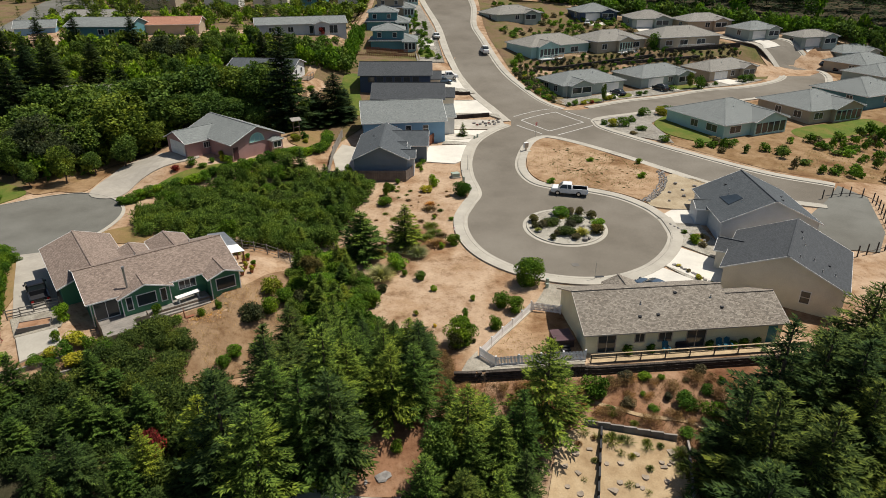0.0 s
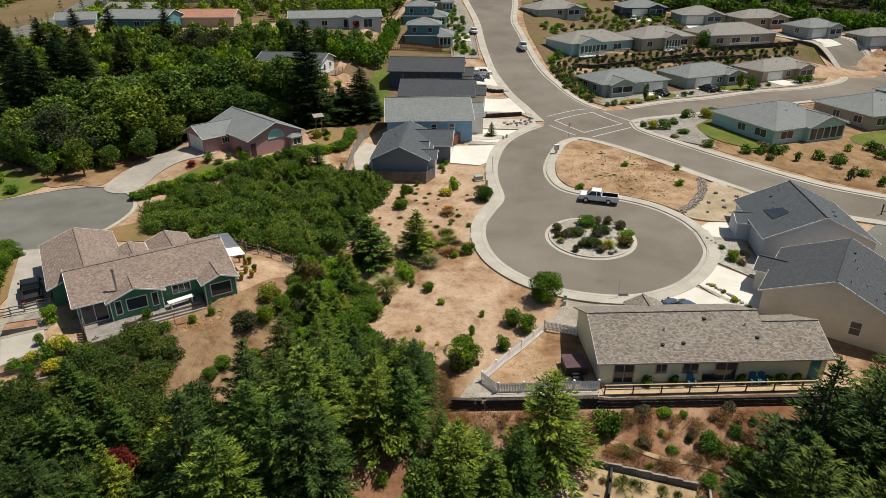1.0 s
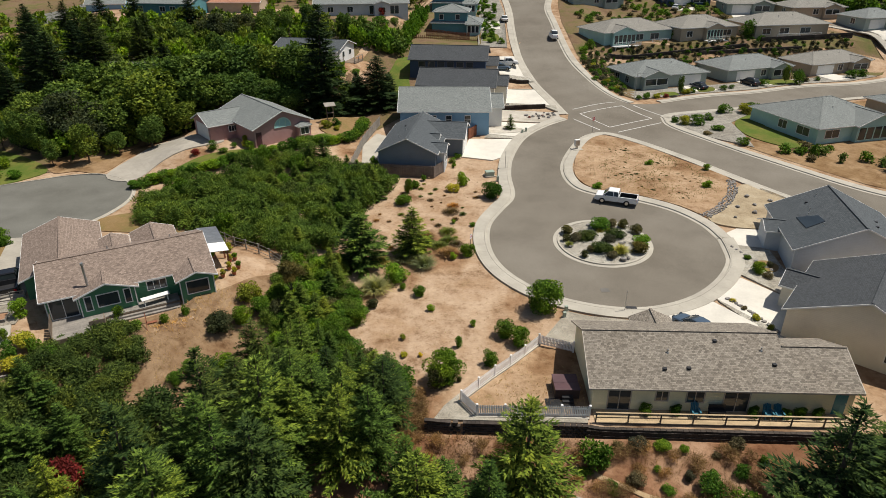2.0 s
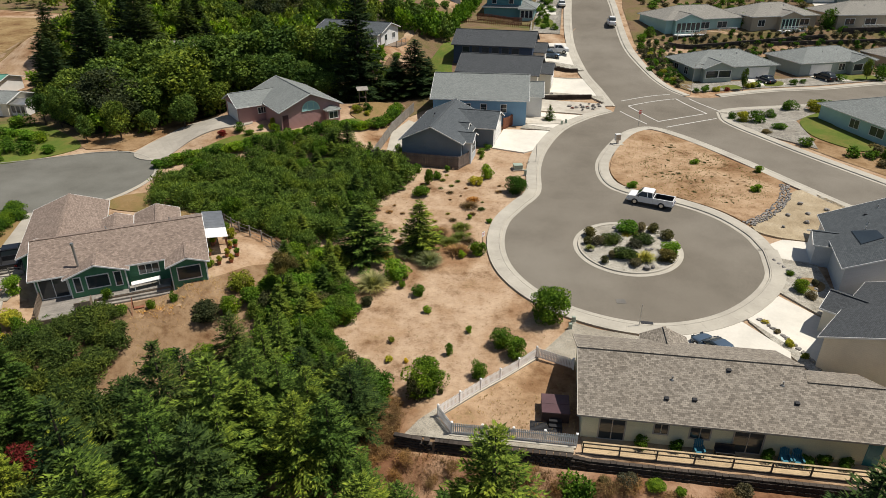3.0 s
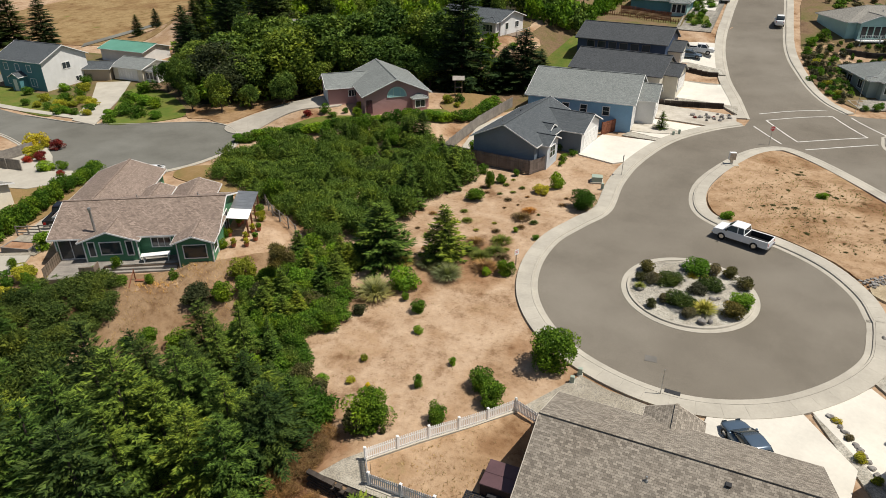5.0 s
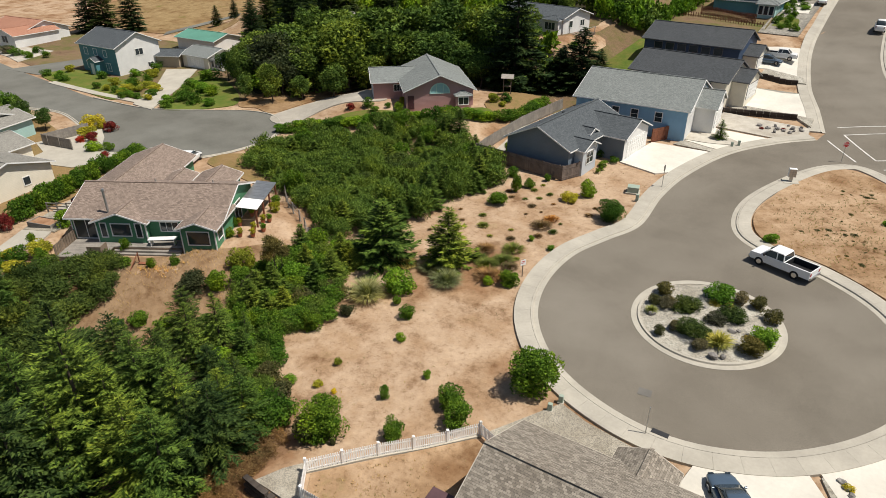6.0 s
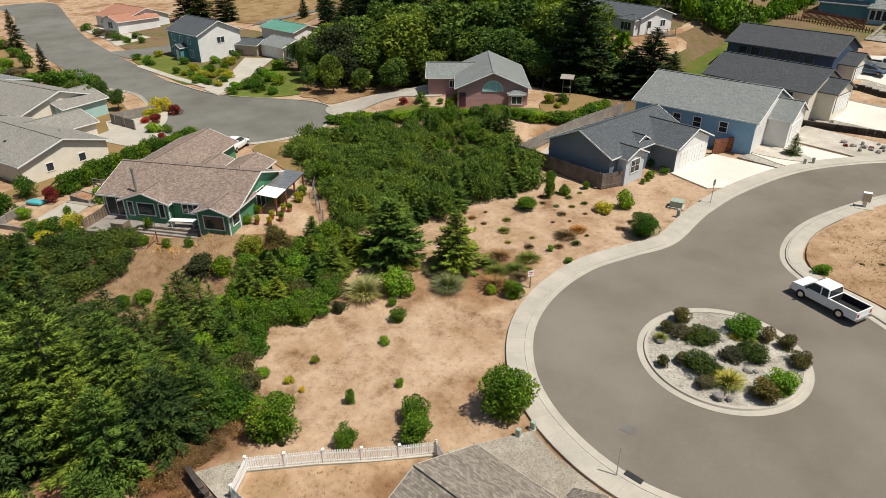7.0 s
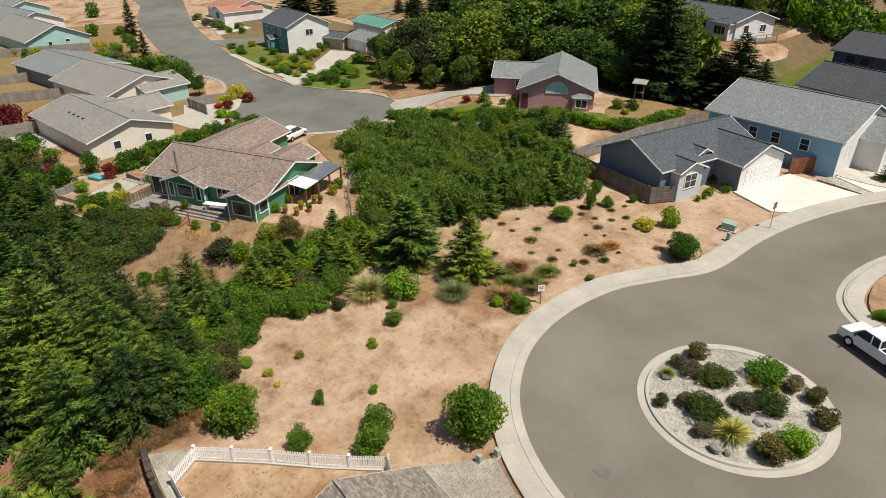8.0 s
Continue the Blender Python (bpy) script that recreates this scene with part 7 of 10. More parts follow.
def gable_house(label, x, y, ang, le, de, wall, roof, h=2.6, pitch=0.36, floor=None, wins=(), garage=None, group="houses of the western court", ridge="gx", base=1.2):
    fl = ground_z(x, y) + 0.15 if floor is None else floor
    H = house(label, x, y, ang, fl, wall, roof, group=group)
    a = wing(H, 0, 0, le, de, h, ridge, pitch, 0.45, base=base)
    for side, u, z, w, hh in wins:
        window(a, side, u, z, w, hh, 2 if w > 1.1 else 1)
    if garage:
        garage_door(a, garage[0], garage[1], 0, 4.6)
    return H, a


# western court, seen late
H, a = gable_house("beige house with a wide warm grey roof", -50.6, 51.8, 108, 10.6, 17.5, "w_beige", "roof_warm", 2.4, 0.3, 0.1, [("S", 3.2, 0.8, 0.8, 0.9), ("S", 7.2, 0.8, 0.8, 0.9)], ridge="gy")
wing(H, 6.0, 8.0, 14.5, 15.0, 2.4, "gx", 0.3, 0.4)
roof_vents(a, [(7.0, 2.5, "box"), (8.4, 2.5, "box"), (9.8, 2.5, "box"), (11.2, 2.5, "box"), (5.0, 8, "pipe")])
H, a = gable_house("beige house with a cross gable and warm grey roof", -72, 56, 112, 12.5, 17.0, "w_beige", "roof_warm", 2.4, 0.32, 0.1, ridge="gy")
q = wing(H, 5.0, -2.0, 12.0, 6.0, 2.4, "gx", 0.32, 0.4, wall=M["w_aqua"])
window(q, "E", 2.0, 0.9, 1.2, 0.6, 1)
H, a = gable_house("house with a low grey roof behind a board fence", -90, 50.5, 112, 12, 16, "w_slate", "roof_grey", 2.4, 0.22, 0.1, ridge="gy")
gable_house("pale aqua house with a warm grey gable roof", -125.6, 46.6, 108, 12.4, 22, "w_aqua", "roof_warm", 2.5, 0.42, 0.1, [("S", 4.5, 1.0, 0.7, 1.0), ("S", 8.0, 1.6, 0.8, 0.5)], ridge="gy")
gable_house("pale house with a grey gable roof", -152, 44, 112, 12, 18, "w_white", "roof_grey", 2.5, 0.36, 0.1, ridge="gy")
gable_house("pale blue house with a grey gable roof", -176, 42, 112, 12, 18, "w_aqua", "roof_grey", 2.5, 0.36, 0.1, ridge="gy")
H, a = gable_house("white house with an orange tile roof", -160, 90.5, 12, 14, 12, "w_white", "roof_red", 2.5, 0.34, 0.3, [("S", 3, 0.7, 1.2, 1.2), ("S", 7, 0.7, 1.2, 1.2)])
q = wing(H, 9, -3, 16, 8, 2.5, "gy", 0.34, 0.4)
window(q, "S", 12.5, 0.8, 2.0, 1.5, 2)
H, a = gable_house("two-storey white house with a front darkened to teal for shade and dark gable roof", -110.6, 91.2, 8, 11.4, 9.6, "w_white", "roof_slate", 5.2, 0.45, 0.15, [("S", 2, 3.2, 1.0, 1.2), ("S", 5, 3.2, 1.0, 1.2), ("S", 8, 3.2, 1.0, 1.2), ("S", 2, 0.6, 1.0, 1.2), ("S", 8.4, 0.6, 1.4, 1.4), ("E", 5, 3.2, 1.6, 1.1), ("E", 7, 0.6, 1.2, 0.8)])
# the shaded side of the white house is coloured in: dark teal panel and porch
part("front_siding", boxes((-0.03, -0.03, -1.0, 11.43, -0.004, 5.02)), M["w_teal"], H["ob"], "front wall panel coloured dark teal for its shade")
q = wing(H, 4.7, -1.7, 6.9, 0.4, 2.5, "gy", 0.5, 0.25, wall=M["w_teal"])
entry_door(q, "S", 5.8, 0.0)
H, a = gable_house("small beige garage with a grey roof and a white sunroom", -96.5, 104.6, 8, 7.4, 7.0, "w_beige", "roof_grey", 2.4, 0.3, 0.5, garage=("S", 3.7))
q = wing(H, 7.4, 0.6, 10.4, 4.6, 2.0, "gx", 0.18, 0.25, wall=M["w_white"], tiles=M["metal"])
for u in (8.0, 8.9, 9.8):
    window(q, "S", u, 0.5, 0.7, 1.2, 1)
gable_house("low grey-roofed link between house and garage", -101.5, 100.5, 30, 6.0, 5.0, "w_tan", "roof_slate", 2.3, 0.3, 0.3)
gable_house("long shed with a green metal roof", -113.5, 113.5, 8, 12, 7.5, "w_white", "roof_green", 2.5, 0.28, 0.6)
# houses among the trees and beyond
H, a = gable_house("white manufactured house with a grey roof on a sandy slope", -47.1, 144.8, -6.3, 14.5, 8.2, "w_white", "roof_slate", 2.7, 0.3, 8.5, [("S", 3, 0.9, 1.2, 1.1), ("S", 7.6, 0.9, 1.4, 1.1), ("S", 10.4, 0.3, 1.0, 2.0), ("E", 2.2, 0.9, 1.0, 1.1), ("E", 5.8, 0.9, 1.2, 1.0)], base=2)
q = wing(H, 10.6, -1.2, 14.2, 2.0, 2.4, "hip", 0.3, 0.3)
window(q, "S", 12.4, 0.7, 2.2, 1.2, 3)
part("porch", boxes((14.5, 1.6, -1.0, 17.2, 6.4, -0.1)), M["wood"], H["ob"], "small wooden entry porch")
for px, py in ((17.1, 1.7), (17.1, 4.0), (17.1, 6.3), (14.7, 1.7)):
    part("porch_post", boxes((px - 0.05, py - 0.05, -0.1, px + 0.05, py + 0.05, 0.95)), M["greywood"], H["ob"])
part("porch_rail", boxes((17.05, 1.7, 0.85, 17.15, 6.3, 0.95)), M["greywood"], H["ob"])
gable_house("low shed with pale corrugated roofing among the trees", -76.0, 128.6, 6, 9.0, 5.0, "w_beige", "roof_warm", 2.4, 0.2, 6.8, base=5)
H, a = gable_house("long pale blue-grey house with a hip-ended roof", -49.8, 180.4, 16, 24, 9, "w_pale", "roof_grey", 2.8, 0.3, 13.3, [("S", 4, 0.8, 1.4, 1.2), ("S", 9, 0.8, 1.4, 1.2), ("S", 15, 0.2, 2.0, 2.0), ("S", 20.5, 0.2, 2.2, 2.0)], base=3)
q = wing(H, 15.2, -2.2, 19.2, 3.0, 2.8, "gy", 0.3, 0.35)
window(q, "S", 17.2, 0.8, 1.6, 1.2, 2)
H, a = gable_house("dark teal house with a grey roof and red stairs", -97.4, 174.6, 0, 16.5, 11, "w_teal", "roof_grey", 3.2, 0.3, 13.2, [("S", 9, 1.2, 1.4, 1.2), ("S", 11.8, 1.2, 1.4, 1.2), ("S", 14.6, 1.2, 1.4, 1.2), ("S", 3, 1.2, 1.2, 1.2)], base=3)
st = part("stairs", boxes(*[(10.0 + 0.28 * k, -1.4 - 0.3 * k, -0.2 * k - 0.12, 11.2 + 0.28 * k, -1.1 - 0.3 * k, -0.2 * k) for k in range(14)]), M["redwood"], H["ob"], "red-stained wooden outdoor stairs")
part("landing", boxes((8.8, -1.2, -0.15, 12.0, 0.0, 0.0)), M["redwood"], H["ob"])
for sx in (9.95, 11.25):
    bm = bmesh.new()
    bar(bm, (sx, -1.1, 1.0), (sx + 3.9, -5.3, -1.8), 0.06, 0.1)
    part("handrail", bm, M["redwood"], st)
H, a = gable_house("white house with dark-framed windows and a grey roof", -133, 236, 2, 21, 13, "w_white", "roof_warm", 3.4, 0.3, None, [("S", 5, 1.0, 1.8, 1.4), ("S", 10, 1.0, 1.8, 1.4), ("S", 16, 1.0, 1.8, 1.4)], base=2)
wing(H, 9, -3, 17, 6, 3.4, "gy", 0.3, 0.4)
gable_house("house with a reddish brown roof behind the trees", -82, 184, 8, 15, 10, "w_tan", "roof_red", 2.6, 0.3, 13.2, base=2)
gable_house("small pale blue house on the wooded slope", -118, 186, 20, 10, 8, "w_blue", "roof_grey", 3.0, 0.4, base=2)
sheet("road", [(-170, 300), (-150, 300), (-136, 262), (-134, 232), (-128, 214), (-150, 200), (-158, 214), (-156, 240)], 0.05, M["asphalt_old"], "grey asphalt lane between the far houses", "road", 6.0, 0.05)
sheet("road", [(-129.6, 118.8), (-134.1, 143.9), (-136.6, 146.8), (-133.0, 121.8)], 0.09, M["asphalt_old"], "narrow grey lane beside the meadow", "road", 3.0, 0.05, smooth=False)
sheet("yard", [(-36, 139.4), (-30.6, 138.4), (-27.4, 141), (-26.6, 148.6), (-29, 150), (-31, 142.4)], 0.05, M["dirt"], "bare tan bank below the white house", "yard", 1.2, 0.05)
sheet("lawn", [(-26, 135), (-17, 136), (-18.9, 147), (-19.6, 158), (-24, 158), (-25, 145)], 0.06, M["lawn"], "yellowish green grass slope behind the houses", "lawn", 1.5, 0.05)
board_fence([(-20.4, 177.6), (-9.4, 177.8)], 1.7, "dark red wooden fence before the teal house", M["redwood"], step=0.2)
board_fence([(-24, 174.6), (-7.0, 175.0)], 0.9, "low red wooden rail above a terrace", M["redwood"], step=0.5)
for x, y, wall in ((-114, 259, "w_tan"), (-92, 265, "w_white"), (-73, 265, "w_beige"), (-56, 252, "w_teal"), (-40, 262, "w_white")):
    gable_house("two-storey house on the far slope", x, y, 3, 13, 10, wall, "roof_grey", 5.4, 0.35, None, [("S", 3, 3.2, 1.4, 1.2), ("S", 7, 3.2, 1.4, 1.2), ("S", 10.5, 3.2, 1.4, 1.2)], base=3)

# ---------------------------------------------------------------- plants
def from_lists(name, verts, faces, material):
    me = bpy.data.meshes.new(name)
    me.from_pydata(verts, [], faces)
    me.materials.append(material)
    me.update()
    return me


def leaf(V, F, p, d, up, ln, wd):
    """one pointed spray: p base, d its way, up its upper side"""
    s = d.cross(up)
    s = s.normalized() if s.length > 1e-5 else Vector((1, 0, 0))
    i = len(V)
    V += [p + s * (wd * 0.55), p + d * ln, p - s * (wd * 0.55)]
    F.append((i, i + 1, i + 2))


def trunk_mesh(name, h, r, rng, lean=0.03, material=None):
    """one tapered, slightly crooked stem"""
    V, F, n, k = [], [], 6, 7
    for i in range(n + 1):
        c = Vector((rng.uniform(-lean, lean) * h if i else 0, rng.uniform(-lean, lean) * h if i else 0, h * i / n - (0.4 if i == 0 else 0)))
        q = r * (1.15 if i == 0 else 1 - i / n * 0.88)
        V += [c + Vector((q * math.cos(6.283 * j / k), q * math.sin(6.283 * j / k), 0)) for j in range(k)]
        if i:
            F += [((i - 1) * k + j, (i - 1) * k + (j + 1) % k, i * k + (j + 1) % k, i * k + j) for j in range(k)]
    F.append(tuple(range(n * k, n * k + k)))
    return from_lists(name, V, F, material or M["bark"])


def limb_mesh(length, r, rng):
    V, F, k = [], [], 5
    for i in range(4):
        u = i / 3
        c = Vector((length * u * 0.8, rng.uniform(-0.1, 0.1) * u, length * 0.6 * u ** 1.4))
        q = r * (1 - 0.8 * u)
        V += [c + Vector((0, q * math.cos(6.283 * j / k), q * math.sin(6.283 * j / k))) for j in range(k)]
        if i:
            F += [((i - 1) * k + j, (i - 1) * k + (j + 1) % k, i * k + (j + 1) % k, i * k + j) for j in range(k)]
    return from_lists("limb", V, F, M["bark"])


def conifer_meshes(seed, h, r, material, dense=1.0, droop=0.25, low=0.06, step=0.36, size=1.0, taper=0.78):
    """whorls of boughs, each a flat drooping frond of short sprays that is broadest near its middle"""
    rng = random.Random(seed)
    V, F = [], []
    z = h * low
    up = Vector((0, 0, 1))
    turn = 0.0
    while z < h * 0.985:
        k = z / h
        ln0 = r * (1 - k) ** taper * (1.0 if k > 0.14 else 0.75 + k * 1.8)
        count = max(5, int(8 - 2.5 * k))
        turn += rng.uniform(0.2, 0.6)
        for b in range(count):
            a = turn + 6.283 * b / count + rng.uniform(-0.35, 0.35)
            ln = max(0.2, ln0 * rng.choice((0.62, 0.85, 0.95, 1.05, 1.18)) * rng.uniform(0.9, 1.1))
            d = Vector((math.cos(a), math.sin(a), 0.5 * k + 0.1 + rng.uniform(-0.08, 0.12)))
            side = Vector((-math.sin(a), math.cos(a), 0))
            zz = z + rng.uniform(-0.5, 0.5) * step
            n = max(3, int(ln * 6.0 * dense))
            for i in range(n):
                u = 0.16 + 0.84 * (i + rng.random() * 0.8) / n
                axis = Vector((0, 0, zz)) + d * (ln * u) - up * (droop * ln * u * u) + up * (0.12 * ln * max(0, u - 0.65))
                half = 0.12 + 0.30 * ln * u * (1.12 - u) * 1.9
                for sgn in (-1, 1):
                    q = rng.random()
                    p = axis + side * (sgn * half * q * 0.55) - up * (0.10 * half * q)
                    w = (d * rng.uniform(0.55, 1.0) + side * sgn * rng.uniform(0.2, 0.85) + up * rng.uniform(-0.32, 0.12)).normalized()
                    e = size * (0.16 + 0.42 * half) * rng.uniform(0.7, 1.25)
                    leaf(V, F, p, w, (up + d * rng.uniform(0.0, 0.5) + side * rng.uniform(-0.45, 0.45)).normalized(), e * 1.35, e * 0.46)
                if i % 3 == 0:
                    e = size * (0.16 + 0.34 * half)
                    leaf(V, F, axis, (d * rng.uniform(0.2, 0.7) + side * rng.uniform(-0.7, 0.7) - up * rng.uniform(0.3, 0.7)).normalized(), (d + up * 0.7).normalized(), e * 1.3, e * 0.7)
            leaf(V, F, Vector((0, 0, zz)) + d * (ln * 0.93) - up * (droop * ln * 0.86) + up * 0.04 * ln, (d - up * 0.2).normalized(), up, 0.34 * size, 0.16 * size)
        z += step * rng.uniform(0.8, 1.2) * (1.12 - 0.45 * k)
    for i in range(5):
        leaf(V, F, Vector((0, 0, h * 0.94)), Vector((rng.uniform(-0.2, 0.2), rng.uniform(-0.2, 0.2), 1)).normalized(), Vector((math.cos(i), math.sin(i), 0)), h * 0.06, 0.12)
    return trunk_mesh("trunk", h * 0.96, 0.018 * h + 0.04, rng, 0.004), from_lists("crown", V, F, material)


def crown_mesh(seed, rx, rz, zc, material, n, size, lobes=9, hollow=0.7, name="crown", lob=(0.32, 0.54), low=-0.7, slim=0.42):
    """small leaves on the outer shell of uneven lobes"""
    rng = random.Random(seed)
    L = []
    for i in range(lobes):
        a, e = rng.uniform(0, 6.283), rng.uniform(low, 1.0)
        f = rng.uniform(0.35, 0.72)
        c = math.cos(e * 1.2)
        L.append((Vector((math.cos(a) * rx * f * c, math.sin(a) * rx * f * c, zc + rz * 0.62 * math.sin(e * 1.3))), rx * rng.uniform(*lob)))
    L.append((Vector((0, 0, zc + rz * 0.3)), rx * max(0.45, lob[1])))
    V, F = [], []
    for i in range(n):
        c, r = L[rng.randrange(len(L))]
        d = Vector((rng.gauss(0, 1), rng.gauss(0, 1), rng.gauss(0.35, 1))).normalized()
        p = c + Vector((d.x, d.y, d.z * rz / rx)) * r * (hollow + (1.12 - hollow) * rng.random() ** 0.6)
        if p.z < 0.04:
            p = Vector((p.x * 0.82, p.y * 0.82, abs(p.z) * 0.6 + 0.04))
        w = (d * 0.5 + Vector((rng.uniform(-1, 1), rng.uniform(-1, 1), rng.uniform(-0.6, 0.9)))).normalized()
        up = (d + Vector((rng.uniform(-0.5, 0.5), rng.uniform(-0.5, 0.5), rng.uniform(0, 0.5)))).normalized()
        q = w.cross(up)
        q = q.normalized() if q.length > 1e-5 else Vector((1, 0, 0))
        s = size * rng.uniform(0.6, 1.35)
        k = len(V)
        V += [p - q * s * slim, p + q * s * slim, p + w * s * (0.42 / slim) ** 0.5]
        F.append((k, k + 1, k + 2))
    return from_lists(name, V, F, material)


def tuft_mesh(seed, r, h, n, material, wide=0.03, name="tuft"):
    rng = random.Random(seed)
    V, F = [], []
    for i in range(n):
        a, q = rng.uniform(0, 6.283), rng.random() ** 0.7
        p = Vector((math.cos(a) * r * 0.35 * q, math.sin(a) * r * 0.35 * q, 0))
        d = Vector((math.cos(a) * q, math.sin(a) * q, 0.55 + (1 - q))).normalized()
        ln = h * rng.uniform(0.6, 1.1)
        s = Vector((-math.sin(a), math.cos(a), 0)) * wide
        m = p + d * ln * 0.6
        e = m + (d + Vector((math.cos(a) * 0.7, math.sin(a) * 0.7, -0.5 * q))).normalized() * ln * 0.5
        k = len(V)
        V += [p - s, p + s, m + s * 0.8, m - s * 0.8, e]
        F += [(k, k + 1, k + 2, k + 3), (k + 3, k + 2, k + 4)]
    return from_lists(name, V, F, material)


CONIFERS = [conifer_meshes(10 + i, 9.0, (2.9, 3.3, 2.7, 3.4, 3.0, 3.6)[i], M["conifer" if i < 4 else "conifer_dark"], 1.25, 0.14 + 0.06 * (i % 3), 0.04, 0.40, 0.78, (0.86, 0.72, 0.9, 0.7, 0.8, 0.66)[i]) for i in range(6)]
YOUNG = [conifer_meshes(30 + i, 5.0, 1.7, M["conifer"], 1.9, 0.1, 0.02, 0.23, 0.74, 0.8) for i in range(3)]
FIRS = [conifer_meshes(40 + i, 15.0, 4.1, M["conifer_far"], 1.05, 0.3, 0.03, 0.36, 1.25, 0.66) for i in range(3)]
FARFIR = [conifer_meshes(45 + i, 15.0, 3.6, M["conifer_far" if i % 2 else "conifer_dark"], 0.28, 0.3, 0.02, 1.25, 1.7, 0.8) for i in range(4)]
BROAD = [(trunk_mesh("trunk", 5.5, 0.2, random.Random(60 + i), 0.05), crown_mesh(70 + i, (3.2, 3.6, 2.8, 3.9, 3.3)[i], (3.8, 3.0, 4.2, 3.2, 3.6)[i], 5.0, M["broad"], 5200, 0.30, 34, 0.66, "crown", (0.17, 0.36), -1.0)) for i in range(5)]
DUSKY = leafy("dusky_olive_leaves", (0.030, 0.042, 0.020), (0.115, 0.125, 0.055), 0.2)
DUSKY_CROWN = crown_mesh(78, 3.9, 3.4, 5.0, DUSKY, 5200, 0.30, 34, 0.66, "crown", (0.17, 0.36), -1.0)
LIMB = [limb_mesh(2.6, 0.09, random.Random(64 + i)) for i in range(2)]
BUSH = [crown_mesh(90 + i, 1.0, 0.95, 0.75, M["shrub"], 1400, 0.15, 9, 0.7, "bush") for i in range(4)]
FINE = [crown_mesh(95 + i, 1.0, 0.95, 0.75, M["shrub"], 3400, 0.11, 22, 0.82, "bush", (0.24, 0.42), -1.1) for i in range(4)]
THICK = [crown_mesh(110 + i, 1.5, 1.15, 0.8, M["thicket"], 2300, 0.20, 20, 0.66, "bush", (0.22, 0.46), -0.5, 0.22) for i in range(4)]
BRAMBLE = [crown_mesh(115 + i, 1.5, 1.15, 0.8, M["bramble"], 2000, 0.21, 20, 0.68, "bush", (0.22, 0.46), -0.5, 0.26) for i in range(3)]
SMALL = {k: [crown_mesh(120 + 5 * j + i, 1.0, 0.9, 0.7, M[k], 300, 0.31, 7, 0.7, "bush") for i in range(2)] for j, k in enumerate(("shrub", "mauve", "bright", "broad"))}
COLOUR = {k: [crown_mesh(130 + 7 * j + i, 1.0, 0.9, 0.7, M[k], 2600, 0.125, 14, 0.78, "bush", (0.26, 0.46), -0.9) for i in range(2)] for j, k in enumerate(("bright", "yellow", "redleaf", "mauve"))}
OLIVE = [crown_mesh(200 + i, 1.0, 0.8, 0.6, leafy("sage_leaves", (0.05, 0.055, 0.022), (0.17, 0.15, 0.06), 0.25), 2800, 0.115, 14, 0.78, "bush", (0.26, 0.46), -0.9) for i in range(2)]
BIG = [crown_mesh(220 + i, 1.0, 0.95, 0.75, M["shrub"], 8000, 0.075, 30, 0.84, "bush", (0.22, 0.38), -1.1) for i in range(2)]
JUNIPER = [crown_mesh(210 + i, 1.0, 0.7, 0.5, M["juniper"], 3400, 0.12, 16, 0.76, "bush", (0.26, 0.46), -0.6, 0.26) for i in range(2)]
TUFT = [tuft_mesh(150 + i, 0.8, 0.7, 90, M["greengrass"], 0.02, "tuft") for i in range(2)]
PAMPAS = tuft_mesh(160, 1.5, 1.5, 900, M["pampas"], 0.026, "tuft")
rnd = random.Random(5)


def plant_tree(kind, x, y, h, label, name="conifer", category="conifer", group="", wide=1.0, i=None):
    sets, base = {"spruce": (CONIFERS, 9.0), "young": (YOUNG, 5.0), "fir": (FIRS, 15.0), "broad": (BROAD, 9.0)}[kind]
    tr, cr = sets[rnd.randrange(len(sets)) if i is None else i]
    s = h / base
    ob = tagged(new(name), label, category, group)
    ob.matrix_basis = pose(x, y, ground_z(x, y) - 0.05, 0, 0, rnd.uniform(0, 360)) @ Matrix.Diagonal((s * wide, s * wide, s, 1))
    for n, me in (("trunk", tr), ("crown", cr)):
        new(n, me).parent = ob
    if kind == "broad":
        for j in range(4):
            l = new("limb", LIMB[j % 2])
            l.parent = ob
            l.matrix_basis = pose(0, 0, 2.0 + 0.7 * j, 0, 0, 100 * j + 20)
    return ob


def mass(name, rows, label, category, group=""):
    """a growth in which single plants cannot be told apart; rows: mesh, x, y, wide, high, turn"""
    co, tri, mat, mats, n = [], [], [], [], 0
    for me, x, y, w, h, a in rows:
        v = np.empty(len(me.vertices) * 3)
        me.vertices.foreach_get("co", v)
        v = v.reshape(-1, 3)
        f = np.empty(len(me.loops), dtype=int)
        me.loops.foreach_get("vertex_index", f)
        c, s = math.cos(a), math.sin(a)
        p = np.stack([x + w * (c * v[:, 0] - s * v[:, 1]), y + w * (s * v[:, 0] + c * v[:, 1]), ground_z(x, y) - 0.05 + h * v[:, 2]], 1)
        co.append(p)
        tri.append(f + n)
        m = me.materials[0]
        if m not in mats:
            mats.append(m)
        mat.append(np.full(len(f) // 3, mats.index(m)))
        n += len(v)
    co, tri, mat = np.concatenate(co), np.concatenate(tri), np.concatenate(mat)
    me = bpy.data.meshes.new(name)
    me.vertices.add(n)
    me.vertices.foreach_set("co", co.ravel())
    me.loops.add(len(tri))
    me.loops.foreach_set("vertex_index", tri)
    me.polygons.add(len(mat))
    me.polygons.foreach_set("loop_start", np.arange(len(mat)) * 3)
    me.polygons.foreach_set("loop_total", np.full(len(mat), 3))
    for m in mats:
        me.materials.append(m)
    me.polygons.foreach_set("material_index", mat)
    me.update(calc_edges=True)
    return tagged(new(name, me), label, category, group, "stuff")


